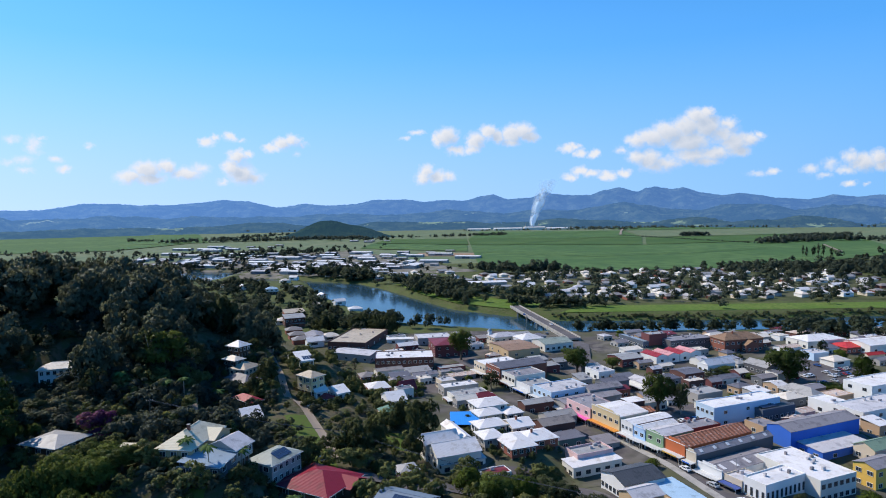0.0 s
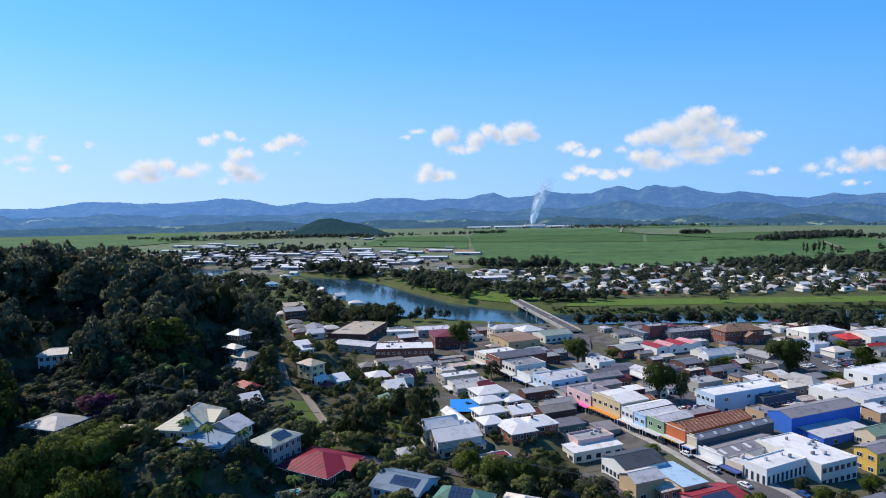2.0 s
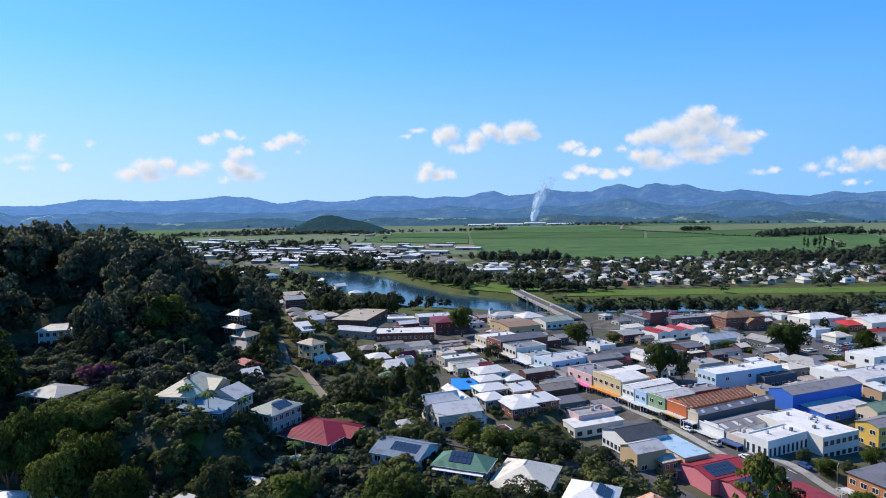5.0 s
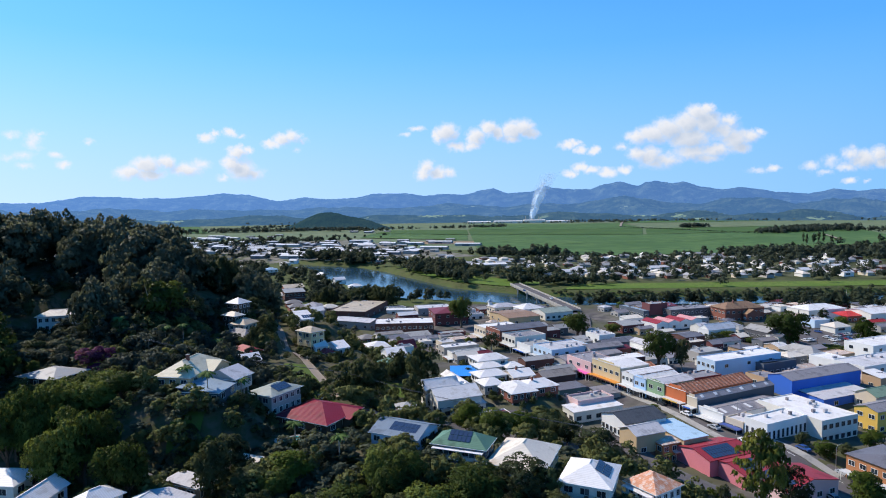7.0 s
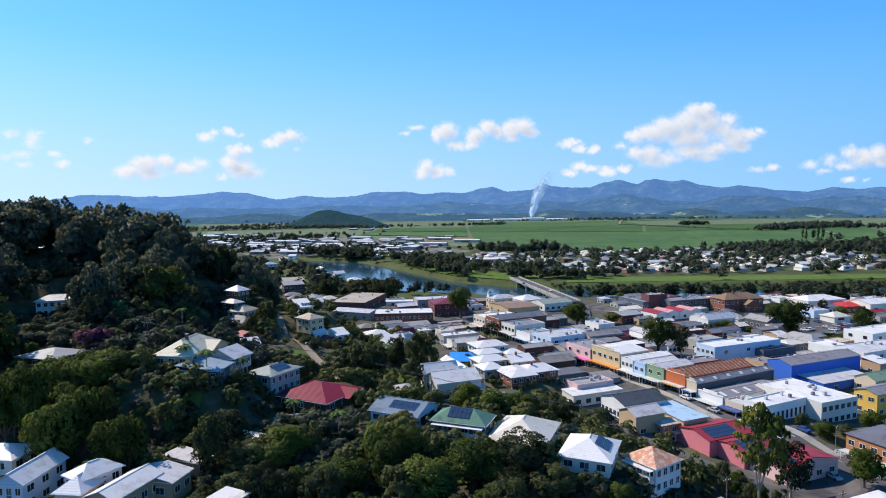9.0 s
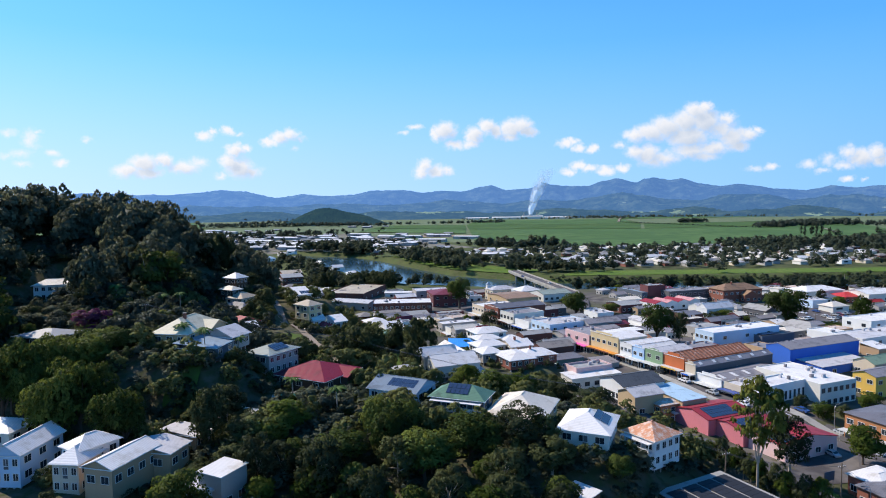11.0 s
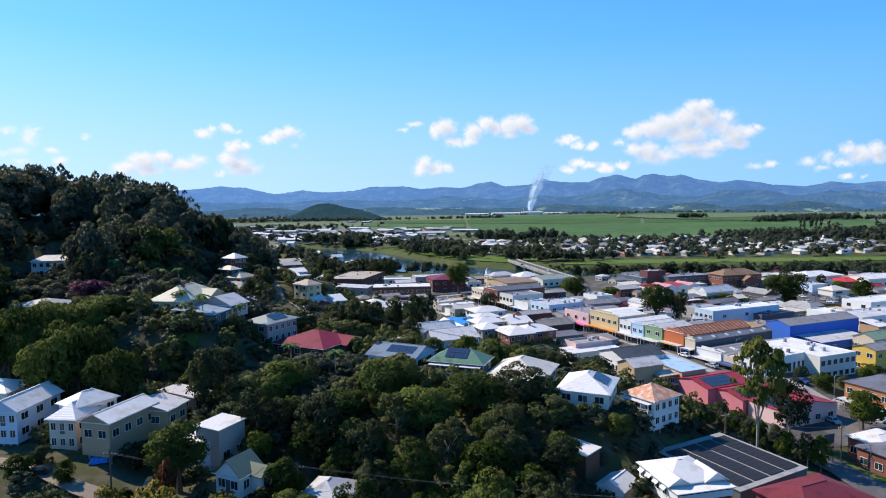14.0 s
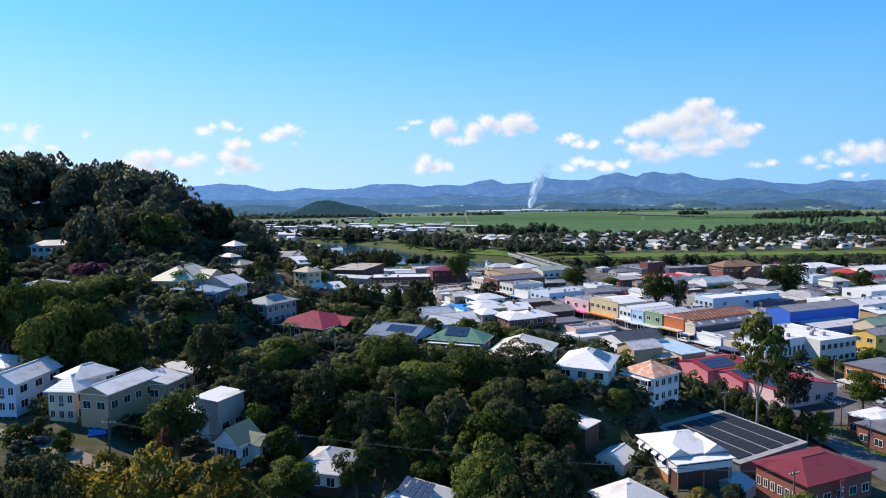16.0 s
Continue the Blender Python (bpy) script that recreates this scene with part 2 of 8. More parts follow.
ROOFS = {
    "white": (0.70, 0.675, 0.665), "creamwhite": (0.68, 0.61, 0.52), "zinc": (0.52, 0.50, 0.51), "grey": (0.255, 0.235, 0.245), "warmgrey": (0.34, 0.33, 0.32),
    "slate": (0.150, 0.145, 0.165), "dark": (0.07, 0.075, 0.085), "red": (0.30, 0.035, 0.045), "crimson": (0.23, 0.016, 0.032), "maroon": (0.19, 0.035, 0.045), "brightred": (0.52, 0.045, 0.04), "rosered": (0.62, 0.30, 0.30),
    "cream": (0.62, 0.55, 0.40), "green": (0.22, 0.30, 0.20), "greenroof": (0.10, 0.20, 0.14), "greengrey": (0.28, 0.32, 0.27), "greygreen": (0.30, 0.33, 0.30),
    "bluegrey": (0.26, 0.33, 0.40), "slateblue": (0.17, 0.22, 0.28), "skyblue": (0.36, 0.50, 0.62), "tanroof": (0.46, 0.38, 0.28), "brown": (0.28, 0.17, 0.10), "browngrey": (0.26, 0.23, 0.21), "moss": (0.20, 0.22, 0.15),
}
for rname, c in ROOFS.items():
    for axis in "xy":
        dirty = tuple(v * 0.62 for v in c) if rname not in ("white", "creamwhite", "cream") else (c[0] * 0.78, c[1] * 0.75, c[2] * 0.70)
        surface(f"roof_{rname}_{axis}", c, rough=0.48, metal=0.0, var=0.12, scale=0.12, fine=1.2, bump=0.35, ribs=axis, stain=dirty, amount=0.35, per_object=0.12, spec=0.18)
for axis in "xy":
    surface(f"roof_rust_{axis}", (0.34, 0.13, 0.07), rough=0.8, var=0.3, scale=0.5, fine=2, ribs=axis, pitch=2.0, bump=0.5, stain=(0.52, 0.42, 0.36), amount=0.25, rib_tone=0.75)
    surface(f"roof_rustpale_{axis}", (0.50, 0.34, 0.26), rough=0.75, var=0.25, scale=0.4, fine=2, ribs=axis, bump=0.4, stain=(0.60, 0.55, 0.50), amount=0.6)
    surface(f"roof_terra_{axis}", (0.56, 0.24, 0.13), rough=0.7, var=0.25, scale=0.4, fine=2, ribs=axis, bump=0.4, stain=(0.62, 0.48, 0.40), amount=0.5)
surface("trim_white", (0.70, 0.70, 0.68), rough=0.6, var=0.08)
surface("trim_dark", (0.10, 0.10, 0.11), rough=0.6, var=0.1)
surface("awn_white", (0.55, 0.55, 0.54), rough=0.5, var=0.15, ribs="y")
surface("awn_blue", (0.05, 0.09, 0.30), rough=0.5, var=0.15)
surface("awn_orange", (0.62, 0.25, 0.04), rough=0.6, var=0.15)
surface("awn_pink", (0.75, 0.12, 0.40), rough=0.6, var=0.15)
surface("tarp_blue", (0.02, 0.24, 0.72), rough=0.5, var=0.15, ribs="x", pitch=0.9)
surface("asphalt", (0.090, 0.080, 0.084), rough=0.9, var=0.25, scale=0.08, fine=1.5, bump=0.1, stain=(0.12, 0.115, 0.11), amount=0.4)
surface("concrete", (0.36, 0.34, 0.31), rough=0.9, var=0.2, scale=0.1, fine=1.5, stain=(0.26, 0.25, 0.23), amount=0.4)
surface("marking", (0.7, 0.7, 0.68), rough=0.8, var=0.2, fine=4)
surface("crossing_red", (0.40, 0.08, 0.05), rough=0.8, var=0.2)
surface("bark", (0.12, 0.085, 0.06), rough=0.9, var=0.3, scale=0.8, fine=6)
surface("bark_pale", (0.36, 0.30, 0.25), rough=0.85, var=0.3, scale=0.8, fine=6)
surface("pole_wood", (0.16, 0.12, 0.09), rough=0.9, var=0.25, fine=8)
surface("pole_metal", (0.35, 0.36, 0.37), rough=0.5, metal=0.6, var=0.1)
surface("rubber", (0.02, 0.02, 0.02), rough=0.9, var=0.1)
surface("solar", (0.03, 0.05, 0.10), rough=0.18, var=0.2, spec=0.6)
surface("solar_black", (0.028, 0.03, 0.038), rough=0.55, var=0.3, scale=0.4, spec=0.2)
surface("pane_dark", (0.03, 0.04, 0.05), rough=0.08, var=0.2, spec=0.7, per_object=0.5)
surface("pool", (0.05, 0.35, 0.40), rough=0.05, var=0.1)
surface("soil", (0.24, 0.16, 0.09), rough=0.95, var=0.25, scale=0.05, fine=0.8)
surface("frond", (0.060, 0.100, 0.024), rough=0.7, var=0.3, island=0.4, spec=0.08)
surface("gravel", (0.25, 0.20, 0.155), rough=0.95, var=0.2, scale=0.1, fine=2)


def leaf_material(name, rgb, warm, per_object=0.45, grain=5.0):
    m = bpy.data.materials.new(name)
    m.use_nodes = True
    t = m.node_tree
    b = t.nodes["Principled BSDF"]
    b.inputs["Roughness"].default_value = 0.55
    b.inputs["Specular IOR Level"].default_value = 0.06
    ge = t.nodes.new("ShaderNodeNewGeometry")
    oi = t.nodes.new("ShaderNodeObjectInfo")
    tc = t.nodes.new("ShaderNodeTexCoord")
    nz = t.nodes.new("ShaderNodeTexNoise")
    nz.inputs["Scale"].default_value, nz.inputs["Detail"].default_value = grain, 3
    t.links.new(tc.outputs["Object"], nz.inputs["Vector"])
    # the leaves are lit as one soft crown
    at = t.nodes.new("ShaderNodeAttribute")
    at.attribute_name = "soft"
    vt = t.nodes.new("ShaderNodeVectorTransform")
    vt.vector_type, vt.convert_from, vt.convert_to = "NORMAL", "OBJECT", "WORLD"
    t.links.new(at.outputs["Vector"], vt.inputs[0])
    t.links.new(vt.outputs[0], b.inputs["Normal"])
    mx = t.nodes.new("ShaderNodeMix")
    mx.data_type = "RGBA"
    mx.inputs["A"].default_value, mx.inputs["B"].default_value = (*rgb, 1), (*warm, 1)
    a1 = t.nodes.new("ShaderNodeMath")
    a1.operation = "MULTIPLY_ADD"
    t.links.new(ge.outputs["Random Per Island"], a1.inputs[0])
    a1.inputs[1].default_value = 0.26
    a2 = t.nodes.new("ShaderNodeMath")
    a2.operation = "MULTIPLY"
    t.links.new(oi.outputs["Random"], a2.inputs[0])
    a2.inputs[1].default_value = 0.6
    t.links.new(a2.outputs[0], a1.inputs[2])
    t.links.new(a1.outputs[0], mx.inputs["Factor"])
    sc = t.nodes.new("ShaderNodeVectorMath")
    sc.operation = "SCALE"
    t.links.new(mx.outputs["Result"], sc.inputs[0])
    a3 = t.nodes.new("ShaderNodeMath")
    a3.operation = "MULTIPLY_ADD"
    t.links.new(oi.outputs["Random"], a3.inputs[0])
    a3.inputs[1].default_value, a3.inputs[2].default_value = per_object, 0.55
    a4 = t.nodes.new("ShaderNodeMath")
    a4.operation = "MULTIPLY"
    a5 = t.nodes.new("ShaderNodeMath")
    a5.operation = "MULTIPLY_ADD"
    t.links.new(nz.outputs[0], a5.inputs[0])
    a5.inputs[1].default_value, a5.inputs[2].default_value = 1.0, 0.5
    t.links.new(a3.outputs[0], a4.inputs[0])
    t.links.new(a5.outputs[0], a4.inputs[1])
    t.links.new(a4.outputs[0], sc.inputs["Scale"])
    t.links.new(sc.outputs[0], b.inputs["Base Color"])
    tr = t.nodes.new("ShaderNodeBsdfTranslucent")
    t.links.new(vt.outputs[0], tr.inputs["Normal"])
    t.links.new(sc.outputs[0], tr.inputs["Color"])
    ms = t.nodes.new("ShaderNodeMixShader")
    ms.inputs[0].default_value = 0.34
    t.links.new(b.outputs[0], ms.inputs[1])
    t.links.new(tr.outputs[0], ms.inputs[2])
    t.links.new(ms.outputs[0], t.nodes["Material Output"].inputs["Surface"])
    MATS[name] = m


leaf_material("leaf_forest", (0.066, 0.094, 0.050), (0.146, 0.162, 0.060))
leaf_material("leaf_fig", (0.066, 0.113, 0.029), (0.166, 0.204, 0.044))
leaf_material("leaf_olive", (0.205, 0.185, 0.030), (0.360, 0.285, 0.052))
leaf_material("leaf_gum", (0.120, 0.160, 0.034), (0.250, 0.250, 0.052))
leaf_material("leaf_bright", (0.066, 0.118, 0.020), (0.150, 0.190, 0.032))
leaf_material("leaf_purple", (0.26, 0.06, 0.20), (0.16, 0.075, 0.10))
leaf_material("leaf_red", (0.30, 0.055, 0.055), (0.15, 0.09, 0.035))
# far copies: distance haze painted in as paler, bluer leaf colour
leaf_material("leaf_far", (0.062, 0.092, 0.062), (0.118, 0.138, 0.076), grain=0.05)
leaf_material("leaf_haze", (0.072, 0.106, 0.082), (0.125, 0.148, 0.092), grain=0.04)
leaf_material("leaf_plain_haze", (0.088, 0.128, 0.112), (0.135, 0.165, 0.118), grain=0.03)
leaf_material("leaf_garden", (0.092, 0.124, 0.056), (0.184, 0.198, 0.068), grain=0.09)
leaf_material("leaf_wood", (0.072, 0.100, 0.090), (0.145, 0.162, 0.096), grain=0.09)


def land_material(name, cols, scales, rough=0.95, bump=0.3):
    """Ground cover: four colours mixed by noises of falling size."""
    m = bpy.data.materials.new(name)
    m.use_nodes = True
    t = m.node_tree
    b = t.nodes["Principled BSDF"]
    b.inputs["Roughness"].default_value = rough
    b.inputs["Specular IOR Level"].default_value = 0.1
    tc = t.nodes.new("ShaderNodeTexCoord")
    last = None
    for i, s in enumerate(scales):
        n = t.nodes.new("ShaderNodeTexNoise")
        n.inputs["Scale"].default_value, n.inputs["Detail"].default_value = s, 5
        t.links.new(tc.outputs["Object"], n.inputs["Vector"])
        r = t.nodes.new("ShaderNodeMapRange")
        r.inputs["From Min"].default_value, r.inputs["From Max"].default_value = 0.42, 0.62
        t.links.new(n.outputs[0], r.inputs["Value"])
        mx = t.nodes.new("ShaderNodeMix")
        mx.data_type = "RGBA"
        t.links.new(r.outputs[0], mx.inputs["Factor"])
        if last is None:
            mx.inputs["A"].default_value = (*cols[0], 1)
        else:
            t.links.new(last, mx.inputs["A"])
        mx.inputs["B"].default_value = (*cols[i + 1], 1)
        last = mx.outputs["Result"]
        tail = n.outputs[0]
    t.links.new(last, b.inputs["Base Color"])
    bp = t.nodes.new("ShaderNodeBump")
    bp.inputs["Strength"].default_value, bp.inputs["Distance"].default_value = bump, 0.3
    t.links.new(tail, bp.inputs["Height"])
    t.links.new(bp.outputs[0], b.inputs["Normal"])
    MATS[name] = m
    return m


land_material("grassland", [(0.062, 0.072, 0.028), (0.088, 0.088, 0.044), (0.046, 0.052, 0.024), (0.105, 0.090, 0.062)], [0.012, 0.05, 0.4])
land_material("bank_grass", [(0.060, 0.092, 0.024), (0.088, 0.115, 0.034), (0.050, 0.068, 0.022), (0.095, 0.098, 0.046)], [0.012, 0.05, 0.4])
land_material("lawn", [(0.075, 0.125, 0.022), (0.120, 0.150, 0.035), (0.09, 0.11, 0.03)], [0.05, 0.6])
land_material("levee_grass", [(0.098, 0.162, 0.028), (0.130, 0.175, 0.040), (0.078, 0.132, 0.026)], [0.02, 0.3])
land_material("townground", [(0.115, 0.102, 0.102), (0.165, 0.148, 0.138), (0.070, 0.064, 0.066), (0.090, 0.095, 0.050)], [0.03, 0.11, 0.025])
land_material("suburb", [(0.080, 0.090, 0.038), (0.13, 0.125, 0.085), (0.055, 0.065, 0.028)], [0.01, 0.06])
land_material("yards", [(0.17, 0.155, 0.13), (0.11, 0.11, 0.10), (0.09, 0.105, 0.05), (0.22, 0.20, 0.17)], [0.008, 0.012, 0.05])
land_material("cane", [(0.066, 0.132, 0.044), (0.096, 0.166, 0.056), (0.055, 0.112, 0.040)], [0.004, 0.03])
land_material("cane_dark", [(0.050, 0.102, 0.030), (0.068, 0.122, 0.036)], [0.006])
land_material("pasture", [(0.13, 0.175, 0.095), (0.165, 0.185, 0.105), (0.105, 0.145, 0.080)], [0.004, 0.03])


def far_material(name, a, c, air, clearing=None, bare=0.74):
    """Far forest with distance haze painted in as blue emission, and grassy clearings where asked."""
    m = bpy.data.materials.new(name)
    m.use_nodes = True
    t = m.node_tree
    b = t.nodes["Principled BSDF"]
    b.inputs["Roughness"].default_value = 1.0
    b.inputs["Specular IOR Level"].default_value = 0.0
    tc = t.nodes.new("ShaderNodeTexCoord")

    def speckle(scale, detail, lo, hi):
        n = t.nodes.new("ShaderNodeTexNoise")
        n.inputs["Scale"].default_value, n.inputs["Detail"].default_value, n.inputs["Roughness"].default_value = scale, detail, 0.65
        t.links.new(tc.outputs["Object"], n.inputs["Vector"])
        r = t.nodes.new("ShaderNodeMapRange")
        r.inputs["From Min"].default_value, r.inputs["From Max"].default_value = lo, hi
        t.links.new(n.outputs[0], r.inputs["Value"])
        return r.outputs[0], n.outputs[0]

    mx = t.nodes.new("ShaderNodeMix")
    mx.data_type = "RGBA"
    t.links.new(speckle(0.010, 10, 0.46, 0.64)[0], mx.inputs["Factor"])
    mx.inputs["A"].default_value, mx.inputs["B"].default_value = (*a, 1), (*c, 1)
    base = mx.outputs["Result"]
    if clearing:
        my = t.nodes.new("ShaderNodeMix")
        my.data_type = "RGBA"
        t.links.new(speckle(0.0042, 5, bare, bare + 0.03)[0], my.inputs["Factor"])
        t.links.new(base, my.inputs["A"])
        my.inputs["B"].default_value = (*clearing, 1)
        base = my.outputs["Result"]
    t.links.new(base, b.inputs["Base Color"])
    bp = t.nodes.new("ShaderNodeBump")
    bp.inputs["Strength"].default_value, bp.inputs["Distance"].default_value = 1.0, 45.0
    t.links.new(speckle(0.022, 6, 0, 1)[1], bp.inputs["Height"])
    t.links.new(bp.outputs[0], b.inputs["Normal"])
    # the painted haze glows more strongly to the west
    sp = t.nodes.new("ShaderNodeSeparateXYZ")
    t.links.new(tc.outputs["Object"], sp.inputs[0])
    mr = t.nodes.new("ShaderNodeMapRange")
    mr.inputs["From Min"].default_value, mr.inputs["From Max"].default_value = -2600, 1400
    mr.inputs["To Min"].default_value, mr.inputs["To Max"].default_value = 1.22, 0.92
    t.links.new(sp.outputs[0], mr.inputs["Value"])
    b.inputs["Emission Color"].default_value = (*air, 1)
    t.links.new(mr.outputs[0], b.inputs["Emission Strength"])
    MATS[name] = m


# last colour before any clearing: the haze each range emits
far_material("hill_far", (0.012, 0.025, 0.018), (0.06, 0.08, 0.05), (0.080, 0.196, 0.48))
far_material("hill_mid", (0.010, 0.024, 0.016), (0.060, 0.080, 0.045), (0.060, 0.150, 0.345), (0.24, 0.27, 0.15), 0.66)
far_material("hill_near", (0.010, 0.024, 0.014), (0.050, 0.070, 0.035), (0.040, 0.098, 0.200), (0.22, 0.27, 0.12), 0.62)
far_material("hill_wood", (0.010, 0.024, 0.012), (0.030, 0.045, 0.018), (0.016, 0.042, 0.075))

water = bpy.data.materials.new("river_water")
water.use_nodes = True
wb = water.node_tree.nodes["Principled BSDF"]
wb.inputs["Base Color"].default_value = (0.020, 0.055, 0.085, 1)
wb.inputs["Roughness"].default_value = 0.12
wb.inputs["IOR"].default_value = 1.33
wtc = water.node_tree.nodes.new("ShaderNodeTexCoord")
wnz = water.node_tree.nodes.new("ShaderNodeTexNoise")
wnz.inputs["Scale"].default_value, wnz.inputs["Detail"].default_value = 0.25, 5
water.node_tree.links.new(wtc.outputs["Object"], wnz.inputs["Vector"])
wbp = water.node_tree.nodes.new("ShaderNodeBump")
wbp.inputs["Strength"].default_value, wbp.inputs["Distance"].default_value = 0.25, 0.3
water.node_tree.links.new(wnz.outputs[0], wbp.inputs["Height"])
water.node_tree.links.new(wbp.outputs[0], wb.inputs["Normal"])
MATS["river_water"] = water

# ---- ground ----
KX = [-375, -312.5, -250, -187.5, -125, -62.5, 0, 62.5]
KY = [37.5, 100, 162.5, 225, 287.5, 350, 412.5]
KW = [[7.4, 2.8, 0.1, -0.9, 1.6, 4.5, 0.0, -3.9],
      [7.1, 5.5, 9.4, 8.0, 8.0, -6.1, 4.4, 0.6],
      [6.6, 9.2, 20.1, 6.1, 5.0, 16.0, 7.0, 2.5],
      [23.4, 17.1, 12.5, 12.8, 11.1, 4.5, -4.4, -2.9],
      [21.9, 24.1, 20.0, 21.0, 10.5, 4.8, 5.8, 1.6],
      [19.5, 15.4, 9.5, 19.8, 21.5, -10.2, 1.1, -2.0],
      [12.9, 13.1, 12.0, 4.4, -3.8, 1.2, 1.0, -0.0]]



def hill(x, y):
    """Height of the ground: the town's flat, and the hill that rises beside it."""
    s = -2.5
    for j, b in enumerate(KY):
        for i, a in enumerate(KX):
            s += KW[j][i] * math.exp(-((x - a) ** 2 + (y - b) ** 2) / 4050.0)
    return s


WATER = -8.0
# the river's two banks, from the bend upstream to the reach beyond the bridge
FAR_BANK = [(-330, 1010), (-215, 945), (-121, 890), (-80, 825), (-31, 725), (10, 645), (64, 600), (114, 570), (168, 568), (270, 564), (325, 566), (420, 575), (700, 600), (1200, 560)]
NEAR_BANK = [(-330, 925), (-215, 930), (-155, 762), (-100, 655), (-50, 565), (8, 538), (55, 520), (101, 508), (195, 506), (289, 506), (372, 511), (430, 518), (700, 530), (1200, 480)]


def between(line, x):
    for (x0, y0), (x1, y1) in zip(line, line[1:]):
        if x0 <= x <= x1:
            return y0 + (y1 - y0) * (x - x0) / (x1 - x0)
    return None


def river_depth(x, y):
    a, b = between(NEAR_BANK, x), between(FAR_BANK, x)
    if a is None or b is None:
        return -1000.0
    return min(y - a, b - y)


def lagoon_depth(x, y):
    return 1 - max(abs(x + 440) / 75, abs(y - 1035) / 80)


# building sites come first, because each stands on a levelled plot
SITES = []


def site(label, category, x, y, rot, w, d, top, **more):
    SITES.append((label, category, x, y, rot, w, d, top, more))


site('two-storey pale blue office with a white roof', 'shop building', 116.9, 261.1, 22, 39.5, 10.5, 9.0, wall='paleblue', roofm='white', win=(4, 3), storeys=2)
site('low dark blue-grey office with roof panels', 'shop building', 140.6, 266.0, 22, 20.0, 8.1, 6.2, wall='slate', roofm='dark', win=(2, 6), solar=(2, 8))
site('bright blue hall with grey ribbed roof', 'shop building', 135.4, 235.2, 22, 39.8, 10.9, 7.9, wall='blue', roofm='grey', roof='gx', rh=1.6, win=(0, 0), over=0.2)
site('low blue annexe with pale metal roof', 'shop building', 142.6, 226.5, 22, 26.8, 11.2, 3.2, wall='blue', roofm='zinc', roof='shed', rh=0.8, over=0.3)
site('shop with burnt orange facade and rusted roof', 'shop building', 89.4, 223.4, 26, 36.5, 9.9, 7.0, wall='orange', roofm='rust', roof='gx', rh=2.2, awning='white', win=(3, 0), parapet=1.6, over=0.1)
site('long dark shop with cream facade and skylights', 'shop building', 91.8, 219.0, 26, 42.2, 4.5, 5.8, wall='charcoal', front='cream', roofm='grey', roof='gx', rh=1.4, awning='white', win=(3, 0), parapet=1.4, over=0.1, skylights=6)
site('long low shop with grey metal roof', 'shop building', 96.9, 209.4, 26, 31.9, 10.6, 3.2, wall='white', roofm='grey', roof='gx', rh=1, awning='white', win=(3, 0), parapet=1.4, over=0.1, skylights=5)
site('small cream shop with blue awning', 'shop building', 100.4, 202.6, 26, 10.2, 7.1, 3.0, wall='cream', roofm='zinc', awning='blue', win=(3, 0), parapet=0.5)
site('white rendered corner building with tall windows', 'shop building', 104.5, 195.0, 26, 20.2, 8.4, 5.0, wall='white', roofm='white', win=(4, 9), storeys=1, tall=1, parapet=0.5)
site('white flat-roofed commercial block with roof vents', 'shop building', 124.5, 198.6, 22, 17.6, 25.0, 4.8, wall='warmwhite', roofm='white', win=(0, 6), storeys=2, parapet=0.3, vents=7)
site('mustard yellow building with balcony', 'shop building', 149.5, 207.9, 22, 14.8, 8.1, 4.5, wall='yellow', roofm='grey', win=(2, 3), storeys=2, roof='gx', rh=1.4)
site('cream house with green gabled roof', 'shop building', 160.4, 224.0, 22, 14.2, 8.1, 4.5, wall='cream', roofm='green', roof='gx', rh=2.2, win=(2, 2))
site('green-painted two-storey shop in the town centre', 'shop building', 84.6, 232.2, 26, 16.0, 9.1, 7.9, wall='green', roofm='zinc', roof='gx', rh=1.2, awning='white', win=(2, 0), storeys=2, parapet=0.6, over=0.1)
site('pale blue shop with low gabled roof', 'shop building', 80.2, 240.5, 26, 18.6, 6.4, 7.2, wall='skyblue', roofm='white', roof='gx', rh=1.2, awning='white', win=(2, 0), storeys=2, parapet=1.0, over=0.1)
site('brown brick shop with white roof and white front', 'shop building', 77.1, 246.2, 26, 21.6, 6.8, 7.8, wall='darkbrick', front='white', roofm='white', roof='gx', rh=0.8, awning='white', win=(3, 0), storeys=2, over=0.2)
site('dark maroon brick building with flat roof', 'shop building', 97.0, 241.4, 22, 18.1, 8.1, 6.9, wall='maroonbrick', roofm='grey', win=(0, 3))
site('brick stair block with white cap roof', 'shop building', 85.0, 276.2, 22, 8.4, 6.2, 7.5, wall='darkbrick', roofm='white', over=0.3, roof='shed', rh=0.2)
site('low brick workshop with rusty roof', 'shop building', 87.0, 269.8, 22, 9.1, 8.1, 4.4, wall='brick', roofm='rust', roof='gx', rh=1.2)
site('cream and yellow heritage shop with arched upper windows', 'shop building', 73.6, 252.9, 26, 15.9, 17.6, 8.8, wall='cream', front='yellowpale', roofm='white', roof='gx', rh=1, awning='orange', win=(5, 0), storeys=2, parapet=1.2, over=0.1)
site('grey shop with bright pink front', 'shop building', 65.2, 268.8, 26, 14.5, 17.1, 7.0, wall='warmgrey', front='palepink', roofm='grey', awning='pink', win=(3, 2), storeys=2)
site('long grey-roofed shop in the town centre', 'shop building', 57.0, 284.2, 26, 34.4, 10.2, 4.5, wall='warmgrey', roofm='grey', roof='gx', rh=1, awning='white', win=(3, 0))
